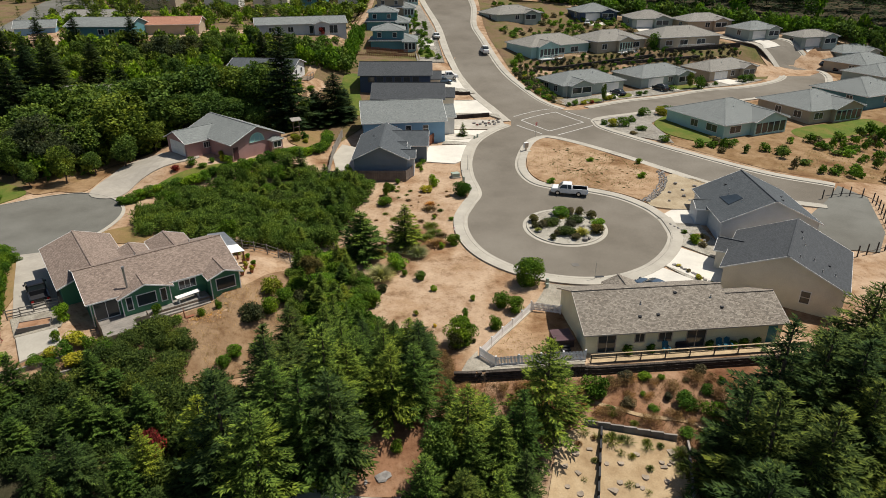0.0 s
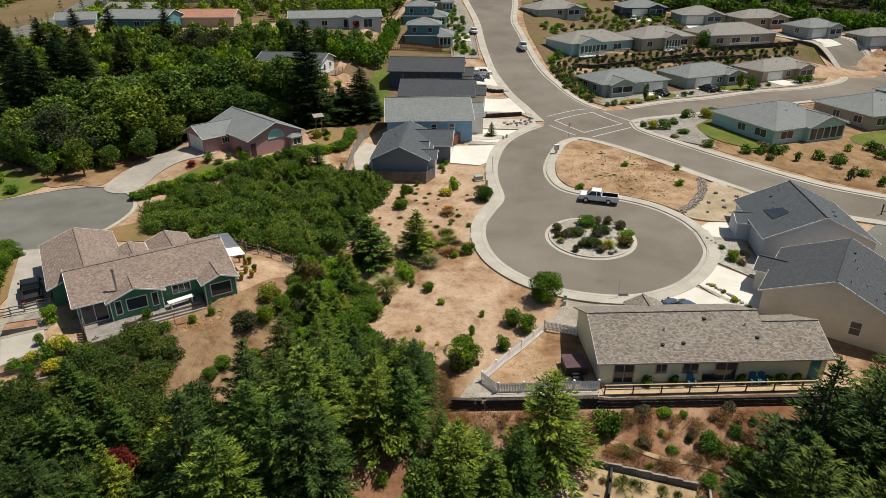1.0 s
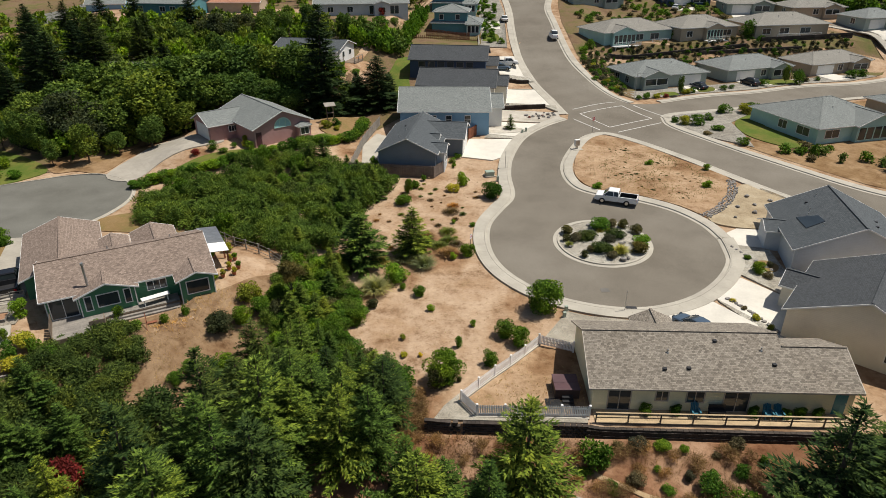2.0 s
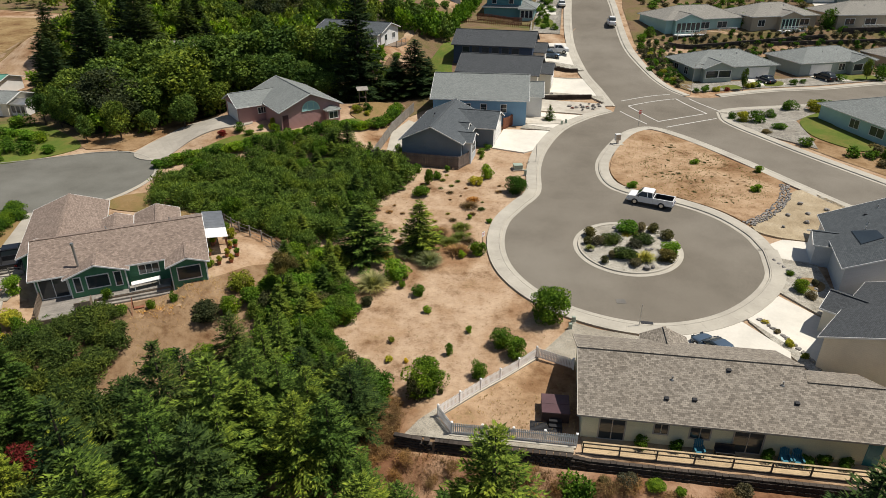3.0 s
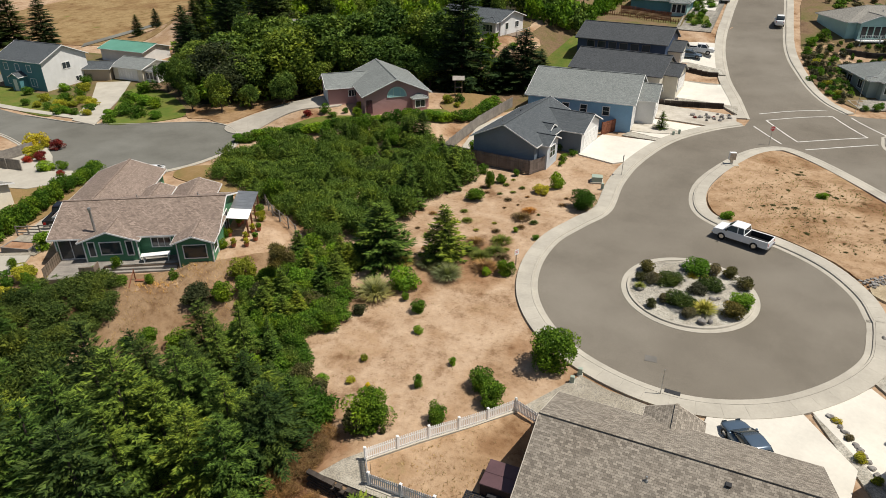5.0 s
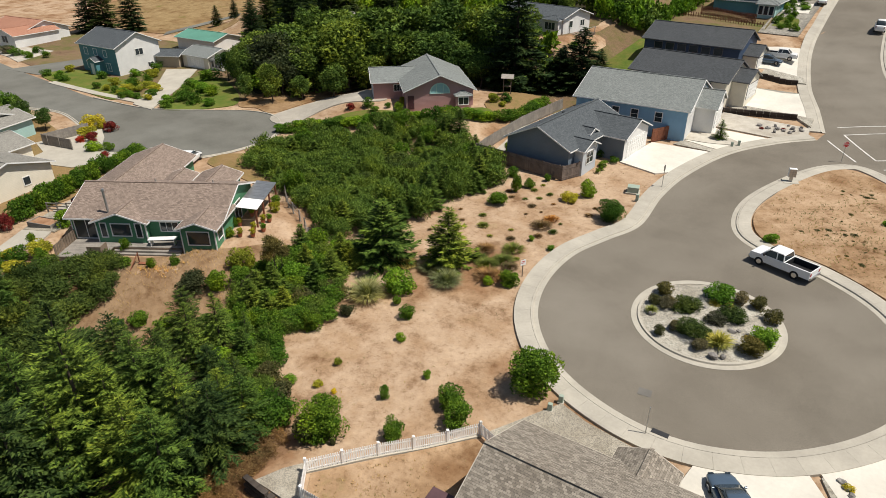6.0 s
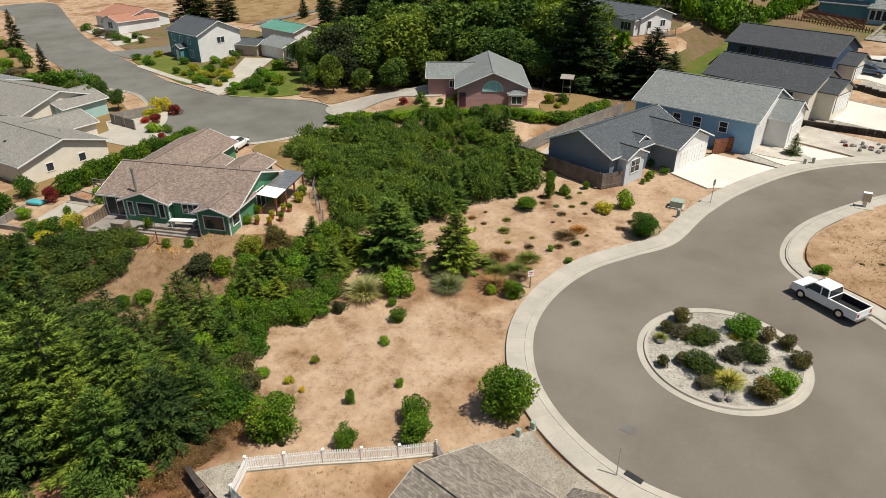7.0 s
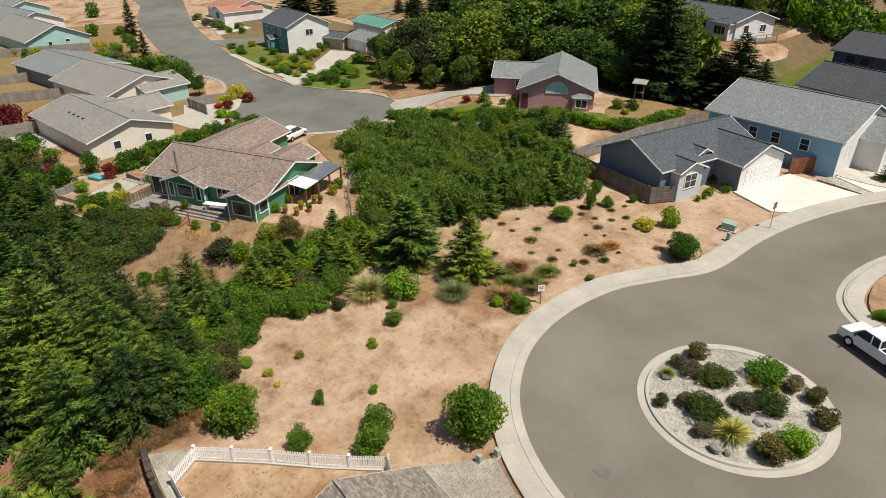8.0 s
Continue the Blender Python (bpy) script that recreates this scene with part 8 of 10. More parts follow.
def pick(*kinds):
    """a low-detail shrub mesh; kinds: name, share"""
    q = rnd.random()
    for k, share in kinds:
        q -= share
        if q < 0:
            break
    return SMALL[k][rnd.randrange(2)]


FAR_SHRUBS = []


def plant(meshes, x, y, w, h, label, name="bush", category="bush", group="", z=None, unit=(2.0, 1.75)):
    if meshes is BUSH and x > -26 and 50 < y < 99:
        meshes = BIG if w > 2.6 and "plot" in label and not group else FINE
    me = meshes[rnd.randrange(len(meshes))]
    if z is None and name == "bush" and (y > 126 or x < -74):
        FAR_SHRUBS.append((me, x, y, w / unit[0], h / unit[1], rnd.uniform(0, 6.28)))
        return None
    ob = tagged(new(name, me), label, category, group)
    ob.matrix_basis = pose(x, y, (ground_z(x, y) if z is None else z) - 0.04, 0, 0, rnd.uniform(0, 360)) @ Matrix.Diagonal((w / unit[0], w / unit[0], h / unit[1], 1))
    return ob


def scatter(poly, spacing, seed, tries=4000, avoid=(), most=400):
    """uneven places inside an outline, no two closer than the spacing"""
    r = random.Random(seed)
    xs, ys = [p[0] for p in poly], [p[1] for p in poly]
    out = []
    for k in range(tries):
        p = (r.uniform(min(xs), max(xs)), r.uniform(min(ys), max(ys)))
        if not inside(p, poly) or any(inside(p, a) for a in avoid):
            continue
        if all((p[0] - q[0]) ** 2 + (p[1] - q[1]) ** 2 > spacing ** 2 for q in out):
            out.append(p)
            if len(out) >= most:
                break
    return out


# ---- hillside below the houses
NEAR = "young dark green spruce on the hillside"
KEY = [(-15.4, 46.8, 6.3), (-11.2, 40.4, 6.2), (-9.0, 41.0, 5.4), (-17.4, 39.8, 6.5), (-14.2, 37.6, 5.2), (-2.5, 46.5, 4.6), (-3.2, 51.2, 4.2), (-10.1, 45.4, 7.0), (-8.4, 46.6, 4.4),
       (-2.6, 48.6, 4.0), (-7.8, 53.2, 2.7), (-11.0, 56.0, 4.2), (2.0, 41.2, 3.9), (-24.2, 40, 1.2), (-29, 38.5, 1.8), (-20, 42, 2.6), (-8.6, 43.3, 4.6), (-5.4, 49.4, 4.2), (-8.0, 50.0, 4.2), (-12.6, 52.4, 3.0), (-14.0, 43.4, 5.0), (-15.5, 55.9, 2.9), (-9.1, 48.9, 5.4), (-2.2, 49.9, 4.6), (-2.4, 52.2, 3.4), (-10.0, 57.7, 2.2), (-4.5, 45.8, 4.8), (-12.4, 57.2, 2.6), (-6.4, 54.2, 2.0)]
for x, y, top in KEY:
    plant_tree("spruce", x, y, top - ground_z(x, y), NEAR, "spruce", "conifer", "hillside spruces", 1.08)
for x, y, top in ((-10.2, 73.2, 5.8), (-4.9, 76.2, 5.4)):
    plant_tree("young", x, y, top - ground_z(x, y), "small young spruce standing on the dry plot", "spruce", "conifer", "", 1.75 if x < -8 else 1.45)
for x, y, top in ((9.0, 45.2, 5.8), (6.6, 42.0, 3.2), (4.6, 40.4, 1.8), (3.4, 43.2, 1.6)):
    plant_tree("spruce", x, y, top - ground_z(x, y), NEAR, "spruce", "conifer", "hillside spruces", 1.2, int(x) % 4)
HILL = [(-62, 26), (-60, 43), (-40, 46), (-33, 47), (-24, 49), (-17, 52), (-12, 54.5), (-4, 52.5), (-1.4, 48), (1, 44), (5.6, 42.5), (8.6, 33), (9, 26)]
for x, y in scatter(HILL, 2.5, 3, 9000, [[(-13.6, 41.2), (-3.8, 42.6), (-2.6, 44.5), (-0.5, 47), (0.2, 42), (-3, 36), (-4, 31), (-14.5, 31)], [(-27.0, 37.0), (-22.4, 37.0), (-22.8, 43.4), (-26.4, 43.4)]], 235):
    if any(math.dist((x, y), k[:2]) < 1.6 for k in KEY):
        continue
    cap = (7.6 if x > -17 else 3.8) if y < 40 else (6.8 if x > -19 else 3.0)
    if x < -19 and y > 38 and rnd.random() < 0.75:
        plant(BRAMBLE, x, y, rnd.uniform(3.0, 4.4), rnd.uniform(1.8, 3.0), "large dark green bramble mound on the hillside", "bush", "bush", "hillside shrubs", None, (3.0, 2.0))
    elif rnd.random() < 0.12 and y < 42:
        plant_tree("broad", x, y, rnd.uniform(5.5, cap), "leafy alder among the hillside spruces", "alder", "tree", "hillside alders", 0.9)
    else:
        plant_tree("spruce", x, y, rnd.uniform(0.66, 1.0) * cap, NEAR, "spruce", "conifer", "hillside spruces", rnd.uniform(0.95, 1.2), 4 + rnd.randrange(2) if x < -15 and rnd.random() < 0.9 else None)
# always the darker needle copy: the backlit shade of these trees is in the colour
for x, y, h in ((30.5, 42.5, 9.5), (27, 36, 10.5), (34, 40.5, 11), (38, 44, 11), (31, 33, 11), (36, 34, 12), (41, 38, 12), (26, 29, 10), (44, 46, 11), (28.5, 40, 8.5), (33, 46.5, 7.5), (37, 48.5, 8.0), (47, 41, 12), (42, 31, 12), (50, 48, 11), (24.4, 24, 9), (33, 26, 11), (29.5, 46.5, 6.0), (40.5, 49.8, 9), (28.4, 44.4, 12.6), (32.2, 44.8, 11.4), (39.2, 50.4, 11.0), (33.8, 42.8, 12.4), (24.6, 37.6, 13.4), (28.1, 36.0, 13.6), (24.0, 40.4, 10.5), (22.6, 33, 12), (36.6, 51.0, 7.0), (42.6, 51.5, 10.5), (36, 45.5, 11), (46, 50, 12), (26.4, 42.2, 9.0), (38.2, 47.2, 10)):
    plant_tree("spruce", x, y, h, "tall spruce below the near house with needles darkened for backlight", "spruce", "conifer", "spruces below the near house", 1.2, 4 + int(x + y) % 2)
# near-black to brown ground sheets beneath the two groups of trees
sheet("forest_floor", [(-60, 8), (-58, 44), (-40, 46), (-33, 47), (-24, 49), (-17, 52.5), (-12, 56), (-5, 54), (-2.4, 48), (0, 44), (5, 42.5), (8.2, 33), (8.6, 8)], 0.1, M["understory"], "dark green-brown ground under the hillside trees", "forest floor", 2.5, 0.0)
sheet("forest_floor", [(23, 8), (24, 34), (27, 43), (31, 47.6), (40, 50.5), (52, 52), (60, 44), (60, 8)], 0.1, M["understory"], "dark green-brown ground under the spruces", "forest floor", 2.5, 0.0)
mass("brush", [(BRAMBLE[rnd.randrange(3)] if rnd.random() < 0.8 else YOUNG[rnd.randrange(3)][1], x, y, rnd.uniform(0.8, 1.2), rnd.uniform(0.6, 1.1), rnd.uniform(0, 6.28)) for x, y in scatter([(-48, 40), (-22, 38), (-18, 44), (-20, 49), (-26, 49.5), (-34, 48), (-48, 46.5)], 1.7, 41, 4000)], "dense green brush between the hillside trees", "brush")
DRYBRUSH = [crown_mesh(240 + i, 1.0, 0.9, 0.7, leafy("dry_rusty_twigs", (0.17, 0.088, 0.038), (0.40, 0.24, 0.115), 0.3), 900, 0.14, 9, 0.55, "bush", (0.3, 0.5), -0.6, 0.12) for i in range(2)]
mass("dry_brush", [(DRYBRUSH[rnd.randrange(2)], x, y, rnd.uniform(0.6, 1.1), rnd.uniform(0.35, 0.75), rnd.uniform(0, 6.28)) for x, y in scatter([(-3.4, 49.0), (0.4, 47.6), (0.9, 50.4), (0.8, 52.6), (-1.4, 54.0), (-4.4, 52.8)], 0.8, 61, 2000) + scatter([(0.8, 48.8), (2.4, 45.4), (8.0, 44.6), (12, 46.2), (20, 45.4), (26, 45.6), (30, 49.4), (24, 50.6), (13, 49.6), (5, 48.8)], 1.5, 62, 3000, most=85)], "rusty dry brush on the bank and hillside edge", "brush")
plant(COLOUR["redleaf"], -24.8, 42.1, 2.5, 3.3, "red-leaved bush among the hillside trees")
plant(BUSH, -4.1, 42.8, 1.3, 1.2, "small green shrub on the bare clearing")
for x, y, w in ((-8.0, 40.3, 1.1), (-4.9, 40.6, 1.5), (-6.4, 40.0, 0.6)):
    rock(x, y, w, 0.5, "pale flat boulder on the clearing", "clearing boulders")
# shrubs on the slope under the green house
BELOW = [on_green(u, v) for u, v in ((-1.0, -4.8), (2.5, -4.5), (6.4, -4.2), (6.6, -6.5), (6.6, -9.6), (3, -11.5), (-2.6, -10.5), (-5, -8.6))]
mass("thicket", [(BRAMBLE[rnd.randrange(3)], x, y, rnd.uniform(0.75, 1.05), rnd.uniform(0.5, 0.85), rnd.uniform(0, 6.28)) for x, y in scatter(BELOW, 1.12, 4, 3000)], "dense dark green bramble thicket below the deck", "thicket")
MIDDLE = [(-17.5, 70.6), (-14.6, 72), (-12.4, 72.4), (-11.5, 69), (-9.4, 66.8), (-7.6, 63.6), (-8.6, 59.6), (-5.0, 56.2), (-1.0, 54.4), (-2.0, 52.2), (-7, 52.4), (-12, 55), (-14.6, 58), (-15.6, 62)]
for x, y in scatter(MIDDLE, 1.4, 6, 4000):
    q = rnd.random()
    if q < 0.22:
        plant_tree("young", x, y, rnd.uniform(2.2, 3.6), "young spruce among the shrubs of the plot's edge", "spruce", "conifer", "shrubs along the plot", 1.25)
    else:
        plant(BUSH if q < 0.78 else COLOUR["bright"] if q < 0.86 else OLIVE, x, y, rnd.uniform(2.2, 3.4), rnd.uniform(1.3, 2.7), "leafy green shrub along the edge of the dry plot", "bush", "bush", "shrubs along the plot")
mass("brush", [(THICK[rnd.randrange(4)], x, y, rnd.uniform(0.5, 0.8), rnd.uniform(0.5, 0.95), rnd.uniform(0, 6.28)) for x, y in scatter([(-18.5, 70.6), (-14.6, 73.4), (-11.8, 73.4), (-11.2, 69), (-9.4, 66.6), (-8.0, 63.4), (-9.0, 59.6), (-5.4, 56.2), (-2.4, 54.4), (-7, 52.6), (-12, 55), (-15.6, 58), (-17, 63)], 1.25, 44, 4000)], "low tangled brush along the edge of the dry plot", "brush")
SH = {"s": (BUSH, "rounded green shrub on the dry plot"), "b": (COLOUR["bright"], "bright green young shrub on the dry plot"), "y": (COLOUR["yellow"], "small yellow-green shrub on the dry plot"), "m": (OLIVE, "olive-brown shrub with dry twigs on the plot")}
for rows in (
    [(10.0, 66.9, 4.2, 3.7, "s"), (6.5, 62.3, 2.2, 1.9, "s"), (7.9, 61.2, 2.3, 1.9, "s"), (5.4, 57.6, 1.7, 1.6, "s"), (1.7, 54.9, 3.8, 2.9, "s"), (1.3, 53.8, 1.9, 2.2, "m"), (-2.7, 68.0, 1.5, 1.2, "s"), (-5.8, 70.3, 3.1, 2.3, "b"), (-9.3, 65.8, 2.3, 1.9, "s"), (-8.4, 62.5, 1.7, 1.3, "y"),
     (-7.0, 65.4, 1.4, 1.2, "m"), (-4.6, 68.9, 0.9, 0.8, "s"), (-4.3, 57.1, 1.2, 0.6, "b"), (-2.9, 60.6, 0.7, 0.6, "y"), (-2.3, 58.1, 0.8, 0.5, "y"), (-0.9, 58.3, 0.5, 0.4, "y"), (2.4, 60.1, 0.8, 1.2, "b"), (-1.1, 65.5, 0.9, 0.7, "b"), (3.4, 63.5, 0.7, 0.7, "b")],
    [(3.1, 54.7, 0.5, 0.6, "m"), (-8.6, 89.3, 2.6, 1.3, "s"), (-1.6, 96.2, 1.9, 2.1, "b"), (-2.6, 94.0, 2.0, 1.1, "y"), (2.9, 92.8, 3.4, 2.3, "s"), (1.4, 76.7, 2.0, 1.7, "s"), (1.2, 84.1, 0.9, 0.5, "b"), (-0.2, 75.8, 1.0, 0.9, "b"), (-8.6, 92.8, 1.4, 2.2, "s"), (-8.0, 94.6, 1.4, 1.1, "s"), (-1.3, 84.5, 0.7, 0.6, "b"),
     (-11.4, 66.3, 2.4, 2.0, "s"), (-8.2, 62.6, 1.8, 1.2, "y"), (-11.2, 96, 1.5, 1.4, "s"), (-12.6, 94.4, 1.8, 1.6, "s"), (-7.2, 97.2, 1.0, 0.9, "s")],
    [(-19.2, 63.8, 2.6, 2.2, "y"), (-20.4, 59.6, 3.4, 2.0, "m"), (-18.9, 60.9, 2.2, 2.0, "s"), (-17.6, 62.6, 2.4, 1.8, "s"), (-24.2, 60.0, 1.0, 1.3, "s"), (-25.4, 58.4, 1.0, 1.2, "s"), (-16.6, 64.4, 2.5, 2.0, "s"), (-21.0, 54.4, 1.9, 1.3, "s"), (-21.7, 52.9, 1.6, 1.3, "s"), (-18.6, 55.6, 2.6, 2.0, "s"), (-30.4, 55.0, 1.2, 1.0, "b"), (-27.6, 57.2, 1.4, 1.1, "s"), (-16.4, 57.8, 1.6, 1.5, "s")],
):
    for x, y, w, h, k in rows:
        me, lab = SH[k]
        plant(me, x, y, w, h, lab)
# palm-like tree near the wire fence
ob = thing("cabbage_tree", "small cabbage tree with drooping brown-green heads", "tree", -14.9, 64.4, ground_z(-14.9, 64.4))
HEAD = crown_mesh(171, 0.95, 0.85, 0.5, leafy("drooping_blades", (0.05, 0.05, 0.02), (0.20, 0.165, 0.06), 0.2), 1500, 0.2, 10, 0.6, "crown", (0.3, 0.5), -0.7, 0.14)
for k, (dx, dy, h) in enumerate(((0.0, 0.0, 3.5), (0.7, 0.35, 3.0), (-0.65, 0.4, 3.1), (0.1, -0.65, 2.9))):
    st = new("stem", trunk_mesh("stem", h + 0.3, 0.09, random.Random(3 + k), 0.03))
    st.parent = ob
    st.matrix_basis = pose(dx * 0.2, dy * 0.2, 0, -14 * dy, 14 * dx)
    hd = new("crown", HEAD)
    hd.parent = ob
    hd.matrix_basis = pose(dx, dy, h, 0, 0, 80 * k) @ Matrix.Scale(1.0 if k == 0 else 0.75, 4)
for x, y, w in ((-7.4, 68.2, 1.15), (-3.2, 73.8, 0.95), (-14.9, 63.0, 0.8)):
    ob = tagged(new("pampas_grass", PAMPAS), "pale green arching pampas grass clump", "grass clump", "pampas clumps")
    ob.matrix_basis = pose(x, y, ground_z(x, y), 0, 0, 40 * w) @ Matrix.Scale(w, 4)
for x, y, w in ((-9.0, 73.2, 0.55), (-7.9, 73.8, 0.6), (-5.8, 74.6, 0.7), (-4.4, 74.3, 0.65)):
    ob = tagged(new("pampas_grass", PAMPAS), "tall pale grass at the foot of a young spruce", "grass clump", "pampas clumps")
    ob.matrix_basis = pose(x, y, ground_z(x, y), 0, 0, 90 * w) @ Matrix.Scale(w, 4)
DRYT = [tuft_mesh(180 + i, 1.7, 0.62, 420, M[("redgrass", "greengrass")[i]], 0.024, "tuft") for i in range(2)]
for x, y, w in ((-2.0, 87.5, 1.2), (-3.9, 80.5, 1.1), (-1.7, 82.0, 1.2), (-1.3, 79.8, 1.2), (-0.9, 76.8, 1.5), (-6.9, 84.2, 0.7), (-2.2, 78.4, 1.2), (-0.2, 79.2, 0.9), (-3.4, 78.8, 1.0), (-1.9, 89.3, 0.9), (-9.6, 61.2, 1.2), (-10.4, 60.0, 1.2)):
    ob = tagged(new("dry_grass_clump", DRYT[rnd.randrange(2)]), "clump of tall dry brown and green grass", "grass clump", "dry grass clumps")
    ob.matrix_basis = pose(x, y, ground_z(x, y) - 0.03, 0, 0, rnd.uniform(0, 360)) @ Matrix.Diagonal((w, w, w * 0.8, 1))
for x, y in scatter([(-12.4, 80), (-11.4, 92), (-9.0, 96.6), (-1.0, 97.4), (2.4, 91.6), (1.4, 86.4), (1.2, 78), (-2.6, 74.6), (-9, 77)], 1.5, 73, 3000, most=44):
    if noise.noise(Vector((x * 0.22, y * 0.22, 11.0))) < -0.08:
        continue
    w = rnd.uniform(0.2, 0.55)
    ob = tagged(new("weed", DRYT[rnd.randrange(2)]), "small olive and brown weed tuft on the dry plot", "weed", "plot weeds")
    ob.matrix_basis = pose(x, y, ground_z(x, y) - 0.04, 0, 0, rnd.uniform(0, 360)) @ Matrix.Diagonal((w, w, w * rnd.uniform(0.6, 1.1), 1))
for x, y, w, k in ((14.9, 44.4, 0.5, 1), (15.7, 44.2, 0.45, 1), (16.3, 42.6, 0.4, 1), (17.9, 43.9, 0.45, 1), (19.0, 43.6, 0.4, 1), (20.6, 42.9, 0.8, 1), (20.4, 41.7, 0.7, 1), (17.6, 41.6, 0.4, 1), (13.3, 44.2, 0.35, 0), (11.8, 43.6, 0.4, 0), (13.0, 42.2, 0.35, 1), (15.4, 46.6, 0.5, 1), (17.2, 45.6, 0.45, 1)):
    ob = tagged(new("grass_clump", DRYT[k]), "arching clump of coarse grass in the sandy plot", "grass clump", "plot grass")
    ob.matrix_basis = pose(x, y, ground_z(x, y) + 0.02, 0, 0, 70 * x) @ Matrix.Diagonal((w, w, w * 1.6, 1))
LOT = scatter([(17.4, 103), (20, 99.4), (27, 95.4), (30.6, 94.4), (33.6, 99.6), (30, 107.4), (24.4, 113), (20.4, 116), (17.4, 112)], 0.7, 71, 4000, most=260)
LOT = [p for p in LOT if noise.noise(Vector((p[0] * 0.3, p[1] * 0.3, 5.0))) > 0.02]
mass("lot_weeds", [(OLIVE[rnd.randrange(2)] if rnd.random() < 0.6 else DRYBRUSH[rnd.randrange(2)], x, y, rnd.uniform(0.18, 0.5), rnd.uniform(0.08, 0.2), rnd.uniform(0, 6.28)) for x, y in LOT], "low olive and brown weeds on the dry lot", "weeds")
# thicket between the green and the pink house
FIELD = [(-42.8, 84.8), (-40.6, 80), (-34.5, 78.6), (-28, 77), (-22, 74.4), (-17.2, 72.6), (-14.6, 76.5), (-13.2, 84), (-11.6, 93.0), (-14.6, 97.4), (-19, 99.8), (-24, 102.5), (-34, 98.5), (-41, 92.2)]
rows = []
for x, y in scatter(FIELD, 1.6, 8, 12000, most=420):
    edge = x > -17 or y < 78
    if (x > -19 and rnd.random() < 0.45) or (y > 94 and rnd.random() < 0.25):
        plant_tree("young", x, y, rnd.uniform(2.4, 3.8), "small spruce at the edge of the thicket", "spruce", "conifer", "thicket spruces", 1.3)
        continue
    w = rnd.uniform(0.85, 1.35)
    if rnd.random() < 0.14:
        rows.append((YOUNG[rnd.randrange(3)][1], x, y, rnd.uniform(0.6, 0.95), rnd.uniform(0.36, 0.5), rnd.uniform(0, 6.28)))
        continue
    if -38 < x < -18 and 80 < y < 96 and rnd.random() < 0.15:
        rows.append((BRAMBLE[rnd.randrange(3)], x, y, w * 1.1, rnd.uniform(0.7, 1.1), rnd.uniform(0, 6.28)))
        continue
    if rnd.random() < 0.1:
        rows.append((FINE[rnd.randrange(4)], x, y, w * 1.3, rnd.uniform(1.3, 2.0), rnd.uniform(0, 6.28)))
        continue
    swell = 1.05 + 0.7 * noise.noise(Vector((x * 0.16, y * 0.16, 7.0)))
    rows.append((THICK[rnd.randrange(4)], x, y, w, rnd.uniform(0.7, 1.3) * swell * (1.2 if edge else 1), rnd.uniform(0, 6.28)))
mass("thicket", rows, "dense overgrown green thicket on the plot", "thicket")
# ---- hedges
for i in range(22):
    u = i / 21
    x, y = -45.3 - 9.6 * u, 54.6 + 18.2 * u
    if 0.70 < u < 0.76:
        continue
    plant(BUSH, x, y, 2.2, 2.4 if u < 0.7 else 1.7, "clipped green conifer hedge plant beside the driveway", "hedge_plant", "hedge", "clipped hedge")
hl = curve([(-48.2, 90.8), (-44.6, 94.8), (-40.6, 97.4), (-34, 100.4), (-27.6, 103.6), (-23.6, 107.4), (-21.6, 113), (-21.8, 120)], False, 1.5)
for x, y in hl:
    plant(BUSH if rnd.random() < 0.6 else COLOUR["bright"], x, y, 2.6, rnd.uniform(1.3, 1.8), "leafy green hedge plant along the lawn", "hedge_plant", "hedge", "lawn hedge")
for x, y, w, h, k in ((-43.5, 100.6, 1.6, 1.0, "redleaf"), (-41.4, 102.2, 1.9, 1.5, "s"), (-38.6, 103.4, 1.2, 0.8, "s"), (-36.6, 103.8, 1.5, 1.3, "y"), (-35.4, 102.4, 1.6, 1.5, "s"), (-37.4, 105.6, 1.5, 1.5, "y"), (-26.6, 113.2, 2.2, 1.4, "y"), (-25.4, 114.8, 2.0, 1.3, "s"), (-24.6, 113.0, 1.4, 0.9, "y"), (-39.4, 101.6, 1.8, 0.7, "s")):
    plant(BUSH if k == "s" else COLOUR["yellow" if k == "y" else k], x, y, w, h, "rounded garden shrub before the pink house", "bush", "bush", "shrubs of the pink house")
# ---- shrubs round the green house's patio
for u, v, w, h, k in ((-1.2, -2.0, 1.0, 1.4, "s"), (-8.4, -2.0, 2.6, 2.4, "s"), (-9.6, -4.5, 2.8, 2.6, "s"),
                      (6.0, -3.4, 1.0, 0.8, "s"), (3.0, -4.4, 1.2, 1.0, "s"), (8.0, -3.2, 1.1, 1.4, "s"), (17.4, -1.4, 1.2, 1.0, "s"), (17.3, 0.8, 1.0, 1.2, "s"), (20.6, 4.6, 1.4, 1.2, "y"), (20.4, 6.6, 1.3, 1.2, "s")):
    plant(BUSH if k == "s" else COLOUR[{"y": "yellow", "b": "bright"}.get(k, k)], *below_patio(u, v), w, h, "garden shrub beside the patio and deck", "bush", "bush", "shrubs of the green house")
for ob in POTS:
    l = new("plant", (COLOUR["bright"] if rnd.random() < 0.6 else COLOUR["yellow"])[0])
    l.parent = ob
    l.matrix_basis = pose(0, 0, 0.34) @ Matrix.Scale(0.36, 4)
